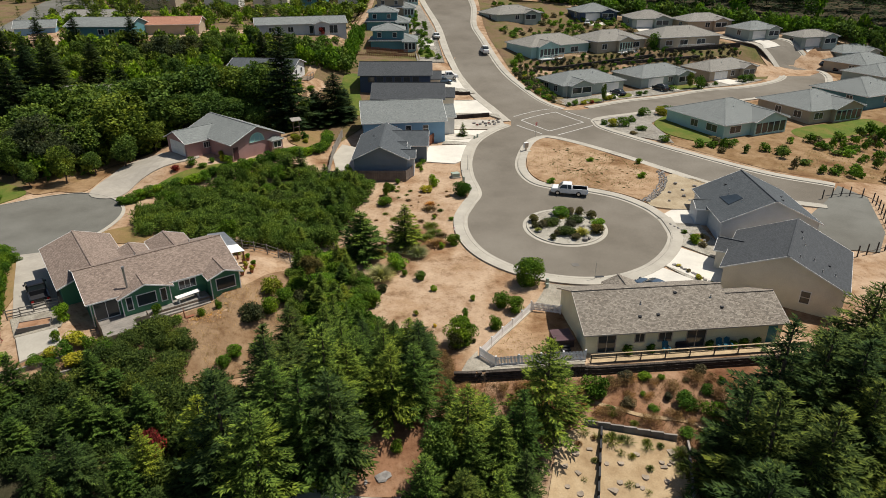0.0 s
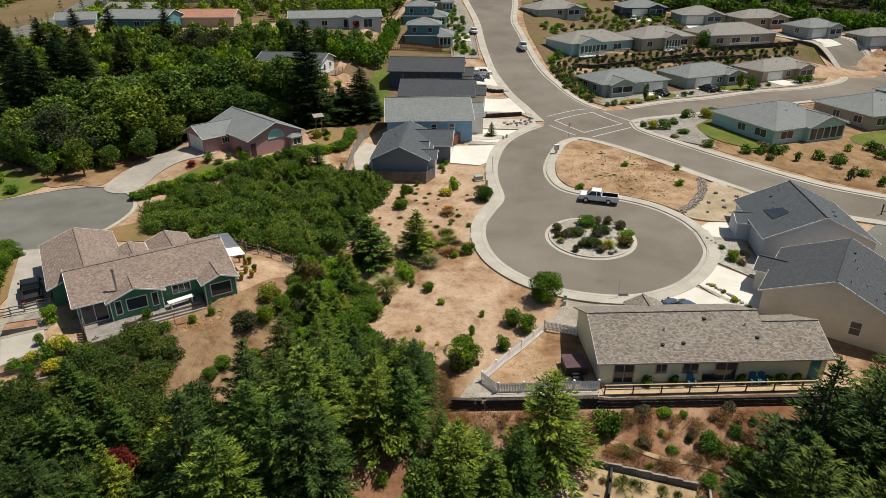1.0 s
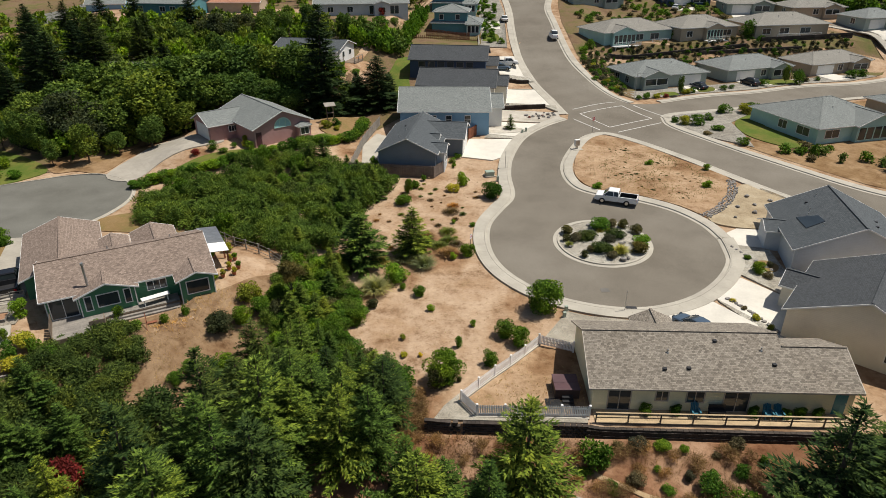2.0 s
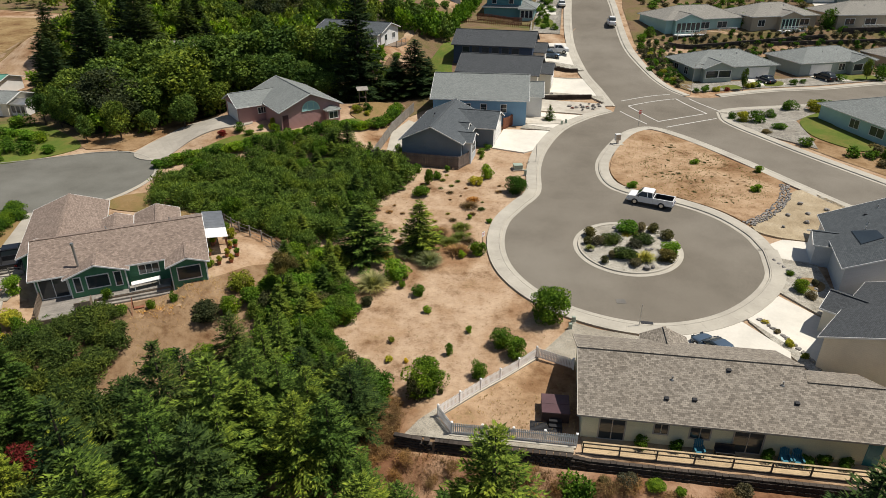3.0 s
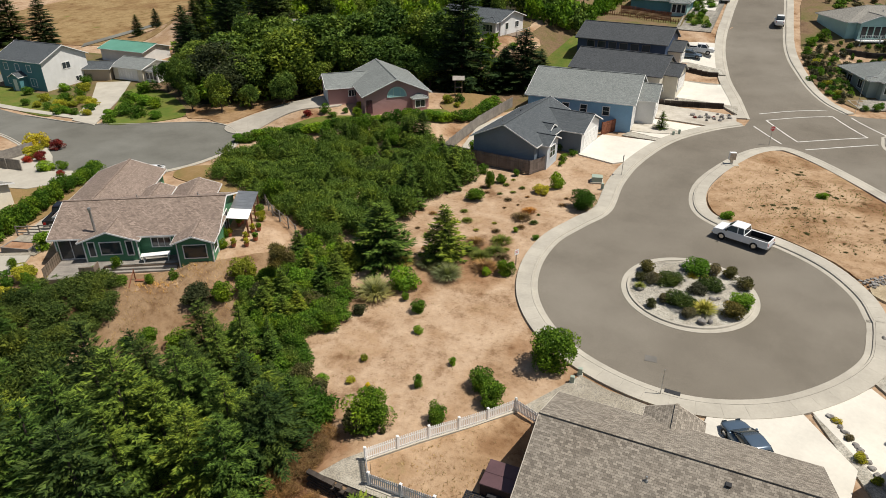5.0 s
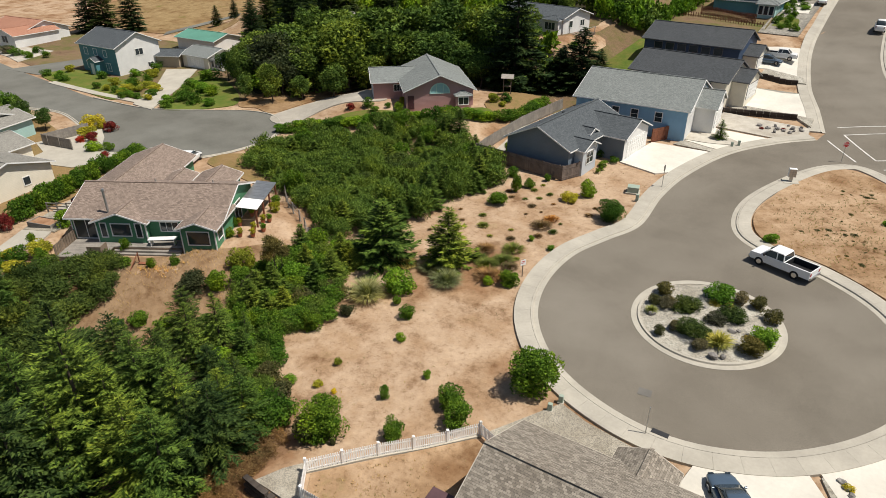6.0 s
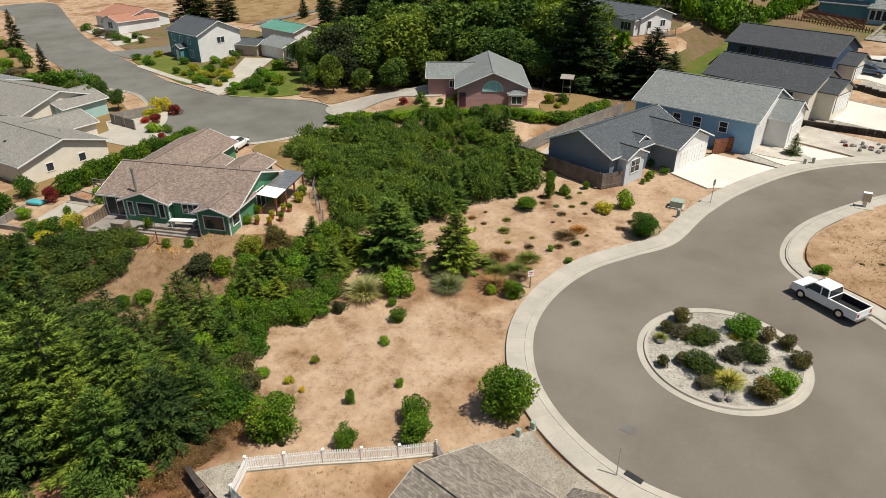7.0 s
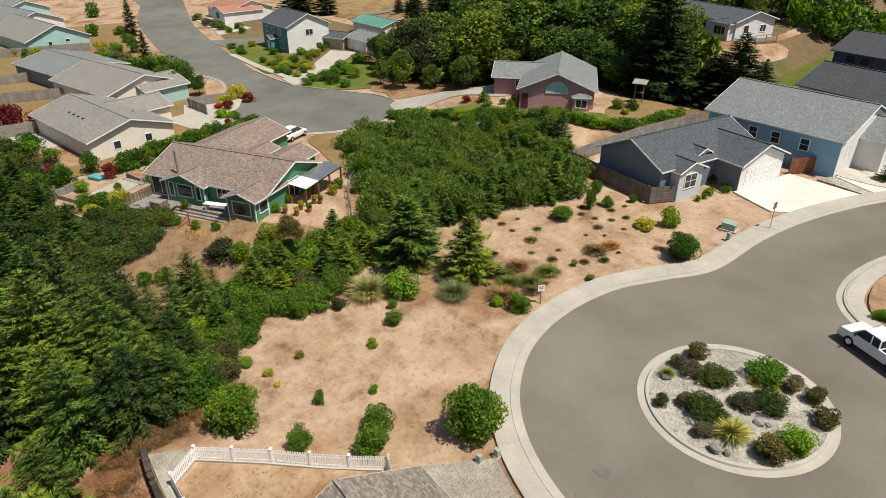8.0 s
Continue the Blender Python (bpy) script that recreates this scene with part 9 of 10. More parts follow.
# ---- the island's planting
YUCCA = tuft_mesh(190, 1.2, 1.05, 360, leafy("variegated_blades", (0.16, 0.17, 0.03), (0.55, 0.5, 0.14), 0.2), 0.035, "tuft")
for x, y, w, h, k in ((12.6, 83.2, 1.8, 1.2, "o"), (12.6, 81.5, 1.3, 0.9, "o"), (13.7, 81.5, 1.5, 1.1, "mauve"), (15.0, 82.2, 2.7, 1.2, "s"), (14.6, 77.9, 1.1, 0.9, "o"), (15.3, 79.0, 1.2, 0.8, "mauve"), (16.6, 79.3, 2.9, 1.4, "s"), (17.7, 78.0, 1.4, 0.8, "mauve"), (17.5, 81.6, 1.6, 1.1, "mauve"), (18.4, 82.9, 2.6, 1.3, "s"),
                      (16.8, 85.0, 2.9, 1.4, "bright"), (18.2, 85.5, 1.5, 1.1, "mauve"), (19.6, 85.7, 1.6, 1.2, "o"), (20.9, 84.5, 1.8, 1.3, "o"), (20.8, 79.6, 2.3, 1.5, "o"), (21.3, 81.2, 2.4, 1.4, "bright")):
    me = JUNIPER if k == "s" else OLIVE if k == "o" else COLOUR[k]
    plant(me, x, y, w, h, {"s": "dark green mounded shrub on the gravel island", "o": "olive sage shrub on the gravel island", "mauve": "mauve dry-looking shrub on the gravel island", "bright": "fresh green juniper on the gravel island"}[k], "bush", "bush", "island planting", ground_z(x, y) + 0.22)
for x, y, s in ((18.6, 79.2, 1.0), (16.6, 84.0, 0.5), (12.9, 80.2, 0.5), (17.6, 84.4, 0.4)):
    ob = tagged(new("yucca", YUCCA), "yellow-striped spiky yucca on the gravel island", "yucca", "island planting")
    ob.matrix_basis = pose(x, y, ground_z(x, y) + 0.2) @ Matrix.Scale(s, 4)
for x, y, w, h in ((15.6, 82.9, 0.9, 0.5), (16.2, 83.0, 0.6, 0.4), (15.4, 85.5, 0.6, 0.35), (18.9, 81.2, 0.7, 0.5), (19.3, 81.6, 0.5, 0.35), (18.8, 77.6, 0.8, 0.5), (19.4, 77.9, 0.5, 0.5), (13.1, 79.9, 0.6, 0.35), (18.6, 86.4, 0.3, 0.25), (15.7, 84.6, 0.4, 0.3), (20.4, 82.6, 0.4, 0.3)):
    rock(x, y, w, h, "grey garden stone on the gravel island", "island stones", ground_z(x, y) + 0.2)
# ---- gardens of the upper streets
for x, y, w, h, k in ((33.0, 130.4, 1.8, 1.2, "s"), (34.4, 129.4, 2.6, 1.9, "yellow"), (36.6, 129.4, 2.8, 2.0, "s"), (39.1, 132.8, 2.2, 1.4, "s"), (43.2, 138.0, 3.0, 1.9, "s"), (47.0, 138.4, 3.2, 2.2, "yellow"), (48.8, 140.4, 2.6, 1.8, "s"), (39.7, 126.6, 2.6, 1.0, "s"), (41.9, 118.8, 2.2, 1.4, "s"), (37.2, 123.6, 2.0, 0.7, "mauve"),
                      (28.6, 146.6, 1.4, 0.9, "s"), (30.0, 147.6, 1.6, 1.0, "s"), (32.4, 148.6, 1.6, 0.9, "yellow"), (34.4, 149.6, 1.3, 0.8, "redleaf"), (39.6, 153.2, 2.0, 1.2, "yellow"), (64.5, 165.2, 3.6, 3.2, "s")):
    plant(BUSH if k == "s" else COLOUR[k], x, y, w, h, "rounded shrub in a gravel front garden", "bush", "bush", "front garden shrubs")
plant_tree("broad", 37.4, 150.6, 4.6, "slim young street-side tree with thin foliage", "young_tree", "tree", "", 0.5)
plant_tree("broad", 62.4, 165.0, 4.4, "small round tree before the houses", "young_tree", "tree", "", 0.8)
BANK = scatter([(20.4, 152), (25, 147), (27, 153), (24, 162), (42, 172), (64, 182), (86, 191), (82, 193.5), (60, 187.5), (40, 180), (22, 173), (17.5, 165)], 1.15, 12, 9000, most=420)
mass("bank_planting", [(pick(("shrub", 0.32), ("mauve", 0.58), ("bright", 0.10)), x, y, rnd.uniform(0.4, 0.95), rnd.uniform(0.3, 0.75), rnd.uniform(0, 6.28)) for x, y in BANK], "rows of small drought-dry shrubs planted on the bank", "shrubs")
SLOPE = scatter([(44, 116), (56, 103.5), (66, 99.5), (90, 102), (128, 118), (128, 140), (95, 131), (78, 122.6), (62, 117), (52, 118)], 1.7, 13, 9000, most=330)
SLOPE = [(x, y) for x, y in SLOPE if noise.noise(Vector((x * 0.11, y * 0.11, 3.0))) > rnd.uniform(-0.15, 0.35) - 0.006 * (x - 60)]
mass("slope_brush", [(pick(("shrub", 0.55), ("broad", 0.25), ("mauve", 0.12), ("bright", 0.08)), x, y, rnd.uniform(0.6, 1.5) * (1.35 if x > 84 else 1), rnd.uniform(0.5, 1.3) * (1.5 if x > 84 else 1), rnd.uniform(0, 6.28)) for x, y in SLOPE], "wild green brush in clumps on the dry slope below the houses", "brush")
for x, y, h in ((84, 112, 5.2), (86.4, 114.6, 4.4), (96, 118, 5.0), (104, 116, 5.4), (110, 122, 5.0)):
    plant_tree("broad", x, y, h, "small dark tree among the slope's brush", "tree", "tree", "slope trees", 0.9)
for x, y in scatter([(13, 47.4), (14, 50), (27, 51.4), (28.6, 48), (25, 45), (21.8, 40), (25, 34), (21, 32), (20.6, 45)], 1.6, 14, 2000, most=44):
    plant(BUSH if rnd.random() < 0.5 else COLOUR["mauve"], x, y, rnd.uniform(0.6, 1.7), rnd.uniform(0.4, 1.1), "low wild shrub on the dry bank below the deck", "bush", "bush", "bank shrubs")
for x, y, w, h in ((14.2, 48.6, 2.6, 2.2), (22.0, 47.4, 2.4, 1.6), (24.6, 46.8, 2.2, 1.5)):
    plant(BUSH, x, y, w, h, "round green shrub under the retaining wall")
for u in (4.2, 6.6, 12.6, 15.0, 16.2, 17.6):
    plant(BUSH, *on_ranch(u, -0.45), 1.1, rnd.uniform(0.7, 1.2), "potted leafy shrub against the cream wall", "bush", "bush", "deck shrubs", -0.85)
for x, y, w, h, k in ((29.0, 70.8, 0.7, 0.5, "yellow"), (29.8, 69.6, 0.7, 0.5, "mauve"), (30.4, 68.0, 1.0, 0.7, "yellow"), (31.4, 66.6, 0.8, 0.6, "yellow"), (33.0, 77.0, 1.8, 1.4, "s"), (33.8, 76.0, 1.1, 0.9, "mauve"), (32.6, 79.8, 0.9, 0.7, "s"), (34.6, 78.4, 0.9, 0.8, "mauve"), (33.4, 105.8, 1.3, 1.2, "bright"), (25.4, 107.0, 1.4, 0.9, "bright"), (32.2, 99.4, 1.5, 1.2, "bright"), (17.2, 97.2, 1.5, 1.1, "bright"),
                      (-8.6, 101.0, 1.0, 1.2, "bright"), (-12.0, 100.9, 1.2, 0.9, "bright"), (-4.0, 104.6, 1.3, 0.7, "s"), (-3.6, 106.4, 1.4, 0.8, "s"), (-3.6, 102.4, 0.7, 0.6, "s"), (-3.6, 103.4, 0.7, 0.6, "s")):
    plant(BUSH if k == "s" else COLOUR[k], x, y, w, h, "small garden shrub beside the drives")
for x, y in scatter([(8.4, 128.6), (11.6, 130.2), (12.2, 132.4), (9.6, 132.6), (6.2, 130.4)], 0.9, 15, 600, most=12) + scatter([(2.6, 134.4), (10, 136), (10.6, 136.4), (2, 137)], 1.9, 16, 400, most=9) + scatter([(31, 88.8), (38, 88.6), (42, 92.6), (37, 98.6)], 2.0, 17, 400, most=9):
    rock(x, y, rnd.uniform(0.4, 0.8), rnd.uniform(0.3, 0.5), "dark garden stone on a pale yard", "yard stones", ground_z(x, y) + 0.2)
for i, (x, y) in enumerate(curve([(30.2, 90.2), (32.8, 93.2), (35.2, 97.8), (36.0, 102.0)], False, 0.34)):
    for k in range(4):
        a = rnd.uniform(-0.12, 0.12)
        rock(x + (k - 1.5) * 0.3 + a, y - (k - 1.5) * 0.16 + rnd.uniform(-0.12, 0.12), rnd.uniform(0.3, 0.46), 0.22, "dark cobble edging between grass and sand", "cobble edging", ground_z(x, y) + 0.13)
for x, y in curve([(28.6, 71.2), (30.2, 69.2), (32.2, 65.8)], False, 0.5) + curve([(31.6, 82.4), (33, 80), (34.6, 77.6)], False, 0.7):
    rock(x, y, 0.55, 0.3, "small rough stone edging of a planted strip", "strip edging", ground_z(x, y) + 0.06)
sheet("bed", [(27.6, 70.8), (29.2, 72.4), (32.9, 65.6), (31.6, 64.6)], 0.09, M["gravel"], "narrow stony planted strip between driveways", "planting bed", 0.8, 0.15, smooth=False)
sheet("yard", [(31.0, 83.2), (31.0, 76.4), (34.2, 73.0), (36.2, 76), (35.6, 82.4)], 0.11, M["gravel"], "gravel front yard of the grey house", "yard", 0.9, 0.15, smooth=False)
sheet("bed", [(33.4, 77.8), (34.8, 77.2), (35.6, 78.6), (34.6, 79.6), (33.2, 79.2)], 0.13, M["drylawn"], "small round patch of dry lawn", "planting bed", 0.5, 0.15)
# ---- gardens of the western court
for x, y, w, h, k in ((-111, 84.2, 2.2, 1.4, "s"), (-104, 84.6, 1.8, 1.2, "s"), (-100, 89.6, 2.2, 1.6, "s"), (-94, 89, 2.6, 1.5, "yellow"), (-91, 91, 2.6, 1.5, "yellow"), (-88.5, 88.6, 2.4, 1.3, "yellow"), (-86.5, 86.8, 2.2, 1.2, "bright"), (-84, 85.6, 2.0, 1.2, "s"), (-97, 94.6, 2.6, 1.6, "bright"), (-93.6, 96.4, 2.8, 1.8, "yellow"), (-75, 88.6, 2.6, 1.6, "bright"), (-73, 87.0, 2.2, 1.3, "s"), (-80, 97, 3.4, 1.5, "bright"), (-78, 94, 2.4, 1.4, "s"),
                      (-57.6, 69.6, 1.2, 0.9, "redleaf"), (-54.6, 72.6, 2.4, 1.2, "s"), (-52.8, 71.6, 1.6, 1.0, "s"), (-67, 71.8, 3.0, 1.9, "yellow"), (-65, 71.6, 1.8, 1.5, "redleaf")):
    plant(BUSH if k == "s" else COLOUR[k], x, y, w, h, "rounded flowering garden shrub beside the court", "bush", "bush", "court garden shrubs")
for x, y, h in ((-78, 66.5, 4.6), (-81.5, 69, 4.2), (-75.5, 69.6, 3.8), (-84, 66, 4.4)):
    plant_tree("broad", x, y, h, "low spreading green tree beside the court", "alder", "tree", "court trees", 1.1)
for x, y, w, h, k in ((-108, 62, 4.5, 2.6, "mauve"), (-102, 63.5, 4.2, 2.2, "s"), (-98, 66, 4, 2.6, "s"), (-112, 60, 4, 2.2, "bright"), (-126, 44, 2.4, 1.8, "yellow"), (-121, 46, 1.6, 2.2, "s"), (-134, 40, 3, 2, "s"), (-130, 66, 3.5, 2, "s"), (-142, 66, 3.5, 2, "s"), (-155, 86.5, 3.4, 1.6, "s"), (-147, 87, 3.2, 1.5, "s"), (-141, 88.4, 3.0, 1.6, "s"), (-135, 92, 2.6, 1.5, "s"), (-59, 45.4, 3.4, 2.4, "s"), (-56, 45, 3.2, 2.4, "s"), (-68, 46.5, 3.6, 3.0, "redleaf"), (-52.4, 47.6, 2.4, 2.0, "s"), (-49, 47.4, 1.8, 1.4, "redleaf")):
    plant(BUSH if k == "s" else COLOUR[k], x, y, w, h, "garden shrub of the western houses", "bush", "bush", "western garden shrubs")
plant_tree("fir", -104, 66, 6.5, "narrow dark cypress beside the road", "cypress", "conifer", "", 0.85)
# ---- wood behind the pink house
def wood(kind, rows, wide):
    label, name, category = {"fir": ("tall dense dark fir in the wood", "fir", "conifer"), "broad": ("large leafy green alder in the wood", "alder", "tree"), "spruce": ("broad young fir at the wood's edge", "fir", "conifer")}[kind]
    for x, y, h in rows:
        plant_tree(kind, x, y, h, label, name, category, "wood behind the pink house", wide)


plant_tree("fir", -30.4, 124.8, 20.2, "tall dense dark fir towering beside the pink house", "fir", "conifer", "", 1.05, 0)
wood("fir", [(-75.2, 126, 17.7), (-79.0, 133, 14.0), (-79.6, 119.6, 16.4), (-83.4, 132, 13.2), (-86.0, 124.0, 15.0), (-91, 131, 13.5), (-88, 140, 10.0), (-95.5, 136, 12.5), (-98, 127, 11.5), (-84.6, 113.6, 12.0), (-92, 119, 12.0), (-73.4, 138.5, 9.5), (-101, 142, 11.0), (-66, 134, 9.0), (-104, 133.6, 11)], 1.15)
wood("broad", [(-56.8, 112.6, 12.8), (-54.2, 119, 15.0), (-50.6, 124.2, 14.6), (-46.2, 127.4, 13.6), (-41.6, 130.4, 11.6), (-37.0, 129.4, 12.6), (-61.4, 108.4, 9.6), (-62.6, 115.6, 12.6), (-67.8, 120.6, 13.2), (-58.0, 126.4, 11.6), (-44.4, 122.4, 9.6), (-48.4, 119.4, 9.0), (-52.2, 113.8, 6.6), (-55.0, 107.4, 6.2), (-72.0, 112.2, 11.0), (-77.0, 108.8, 9.4), (-65.6, 126.6, 11.0), (-50.0, 133.0, 8.8), (-40.4, 124.0, 8.4), (-35.2, 122.0, 6.2), (-73.6, 118.6, 12.0), (-36.4, 136.4, 7.4)], 1.28)
wood("broad", [(-70.4, 100.6, 7.8), (-61.2, 99.4, 7.0), (-75.4, 102.8, 7.2), (-66.0, 97.6, 4.6), (-58.4, 103.4, 4.8), (-79.4, 103.4, 6.2)], 0.95)
for x, y, h in ((-67.2, 105.4, 11.0), (-72.4, 106.2, 8.6), (-63.8, 103.6, 7.4)):
    ob = plant_tree("broad", x, y, h, "dark olive round-crowned tree at the wood's edge", "tree", "tree", "wood behind the pink house", 1.2, 3)
    for c in ob.children:
        if c.name.startswith("crown"):
            c.data = DUSKY_CROWN
wood("fir", [(-21.9, 131.0, 10.0), (-24.8, 129.2, 7.0), (-26.6, 133.4, 5.4), (-20.4, 134.4, 6.0)], 1.55)
# trees of the upper gardens, low enough to show the houses behind them
wood("fir", [(-90.6, 166, 9.0), (-80.6, 153, 8.0), (-77.6, 168, 8.4), (-98, 163, 9.5), (-104, 158, 9), (-43.4, 160.4, 7.0), (-46.6, 163, 5.6)], 1.25)
for x, y, h in ((-65.2, 158, 8.0), (-60.6, 162, 6.4), (-69.0, 161.4, 6.2)):
    ob = plant_tree("broad", x, y, h, "grey-olive spreading tree below the upper houses", "tree", "tree", "upper garden trees", 1.5, 3)
    for c in ob.children:
        if c.name.startswith("crown"):
            c.data = DUSKY_CROWN
wood("broad", [(-55.5, 160, 6.4), (-52.3, 165, 5.8), (-48.6, 170, 5.6), (-36.4, 162, 6.4), (-57.6, 168, 5.6), (-40, 156.6, 5.0), (-62, 148, 5.4), (-70, 150, 6.0), (-55, 152, 5.2), (-75, 158, 5.6), (-50, 156, 5.0), (-86, 158, 6.0), (-94, 152, 6.4), (-66, 142, 5.4), (-57, 140, 6.0), (-80, 144, 6.2)], 1.25)
WOOD = [(-68, 101), (-60, 103), (-53, 113), (-49, 121), (-36, 126), (-28, 122), (-27, 131), (-33, 138), (-48, 142), (-52, 158), (-36, 160), (-34, 166), (-48, 174), (-96, 170), (-110, 165), (-110, 140), (-98, 121), (-88, 112), (-78, 105)]
mass("wood_margin", [(pick(("broad", 0.7), ("shrub", 0.2), ("bright", 0.1)), x, y, rnd.uniform(1.5, 2.5), rnd.uniform(1.6, 3.0), rnd.uniform(0, 6.28)) for x, y in scatter(WOOD, 3.3, 51, 6000)], "tall leafy undergrowth between the trees of the wood", "undergrowth")
mass("hedge", [(pick(("broad", 0.55), ("bright", 0.25), ("shrub", 0.2)), x, y, rnd.uniform(1.5, 2.2), rnd.uniform(1.9, 2.7), rnd.uniform(0, 6.28)) for x, y in scatter([(-34, 159), (-28, 158), (-22.6, 160), (-22.4, 165), (-28, 165), (-34, 165)], 2.0, 22, 3000)], "tall overgrown leafy hedge behind the houses", "hedge")
mass("hedge", [(SMALL["bright"][rnd.randrange(2)], x, y, rnd.uniform(0.9, 1.3), rnd.uniform(1.5, 1.9), rnd.uniform(0, 6.28)) for x, y in scatter([(-25.4, 166), (-23.2, 166), (-23.0, 196), (-25.6, 196)], 1.5, 28, 2000)], "long clipped bright green hedge between gardens", "hedge")
for x, y, w, h, k in ((-35, 170, 3.4, 2.2, "s"), (-30.6, 172, 4.6, 2.4, "s"), (-28.4, 178, 2.4, 1.6, "s"), (-40, 176, 2.4, 1.6, "mauve"), (-33, 183, 2.2, 2.4, "redleaf"), (-27.2, 136.2, 2.4, 1.6, "s"), (-28.6, 140.2, 2.2, 1.3, "bright"), (-36.6, 139.8, 3.0, 1.8, "s"), (-33.4, 139.4, 2.2, 1.2, "s")):
    plant(BUSH if k == "s" else COLOUR[k], x, y, w, h, "garden shrub on the upper slope")
# ---- far woods and gardens
HILLWOOD = [(40, 262), (62, 238), (80, 232), (100, 214), (118, 208), (138, 200), (150, 150), (135, 118), (180, 110), (300, 200), (280, 330), (-20, 330), (-10, 285)]
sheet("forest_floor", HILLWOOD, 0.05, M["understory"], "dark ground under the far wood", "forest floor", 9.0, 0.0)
mass("far_wood", [(FARFIR[rnd.randrange(4)][1], x, y, rnd.uniform(0.9, 1.4), rnd.uniform(0.7, 1.15), rnd.uniform(0, 6.28)) for x, y in scatter(HILLWOOD, 5.4, 23, 16000, most=340)] + [(SMALL["broad" if rnd.random() < 0.7 else "bright"][rnd.randrange(2)], x, y, rnd.uniform(2.6, 4.2), rnd.uniform(4.0, 7.0), rnd.uniform(0, 6.28)) for x, y in scatter(HILLWOOD, 9.0, 29, 5000, most=120)], "dense dark fir wood on the far hill", "wood")
mass("wood_edge", [(pick(("broad", 0.6), ("shrub", 0.3), ("bright", 0.1)), x, y, rnd.uniform(1.6, 3.2), rnd.uniform(1.6, 3.4), rnd.uniform(0, 6.28)) for x, y in scatter([(38, 258), (62, 233), (80, 227), (100, 210), (118, 204), (139, 196), (141, 203), (120, 213), (100, 220), (80, 237), (60, 246), (38, 266)], 2.6, 27, 5000, most=130)], "leafy green brush at the edge of the far wood", "brush")
GARDENS = [(-190, 190), (-132, 186), (-100, 192), (-60, 196), (-28, 200), (-24, 300), (-200, 310)]
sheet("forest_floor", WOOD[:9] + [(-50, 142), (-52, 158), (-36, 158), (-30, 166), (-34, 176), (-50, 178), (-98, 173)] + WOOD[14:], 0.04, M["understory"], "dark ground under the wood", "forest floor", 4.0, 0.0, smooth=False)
sheet("lawn", GARDENS, 0.04, M["garden"], "patchy lawns between the far houses", "lawn", 7.0, 0.0, smooth=False)
rows = []
for x, y in scatter(GARDENS, 5.0, 24, 9000, [[(-136, 226), (-108, 226), (-108, 252), (-136, 252)], [(-120, 250), (-30, 250), (-30, 277), (-120, 277)], [(-180, 200), (-136, 200), (-150, 290), (-190, 290)]], 300):
    if rnd.random() < 0.35:
        s = rnd.uniform(0.35, 0.62)
        rows.append((FARFIR[rnd.randrange(4)][1], x, y, s * 1.2, s, rnd.uniform(0, 6.28)))
    else:
        rows.append((pick(("broad", 0.5), ("shrub", 0.3), ("bright", 0.2)), x, y, rnd.uniform(1.4, 3.2), rnd.uniform(1.4, 3.4), rnd.uniform(0, 6.28)))
mass("garden_trees", rows, "trees and large shrubs among the far houses", "trees")
UPPER = scatter([(16, 196), (40, 196), (60, 206), (58, 226), (36, 240), (16, 240)], 2.2, 25, 3500, [[(16, 207), (34, 213), (30, 226), (12, 220)], [(44, 230), (62, 234), (58, 248), (42, 244)]], 120)
mass("garden_shrubs", [(pick(("shrub", 0.5), ("mauve", 0.3), ("bright", 0.2)), x, y, rnd.uniform(0.6, 1.5), rnd.uniform(0.5, 1.0), rnd.uniform(0, 6.28)) for x, y in UPPER], "garden shrubs among the upper houses", "shrubs")
for x, y in scatter([(-5, 172), (-1, 172), (-6, 212), (-11, 236), (-14, 230), (-9, 200)], 1.9, 26, 1600, most=38):
    plant(BUSH if rnd.random() < 0.6 else COLOUR["bright"], x, y, rnd.uniform(1.4, 2.6), rnd.uniform(0.9, 1.7), "front garden shrub up the street", "bush", "bush", "front garden shrubs")


# ---- loose dry grass over the bare plots
def grass(name, poly, n, seed, material, label, lift=0.0, h=0.28, avoid=()):
    r = random.Random(seed)
    xs, ys = [p[0] for p in poly], [p[1] for p in poly]
    V, F = [], []
    while n > 0:
        x, y = r.uniform(min(xs), max(xs)), r.uniform(min(ys), max(ys))
        if not inside((x, y), poly) or noise.noise(Vector((x * 0.22, y * 0.22, seed))) < r.uniform(-0.45, 0.35):
            n -= 0.2
            continue
        n -= 1
        z = ground_z(x, y) - 0.06 + lift
        for b in range(5):
            a = r.uniform(0, 6.283)
            d = Vector((math.cos(a), math.sin(a), 0))
            ln = h * r.uniform(0.5, 1.3)
            s = Vector((-d.y, d.x, 0)) * 0.018
            p = Vector((x, y, z)) + d * r.uniform(0, 0.1)
            i = len(V)
            V += [p - s, p + s, p + d * ln * r.uniform(0.3, 0.9) + Vector((0, 0, ln))]
            F.append((i, i + 1, i + 2))
    me = from_lists(name, V, F, material)
    tagged(new(name, me), label, "grass", "", "stuff")


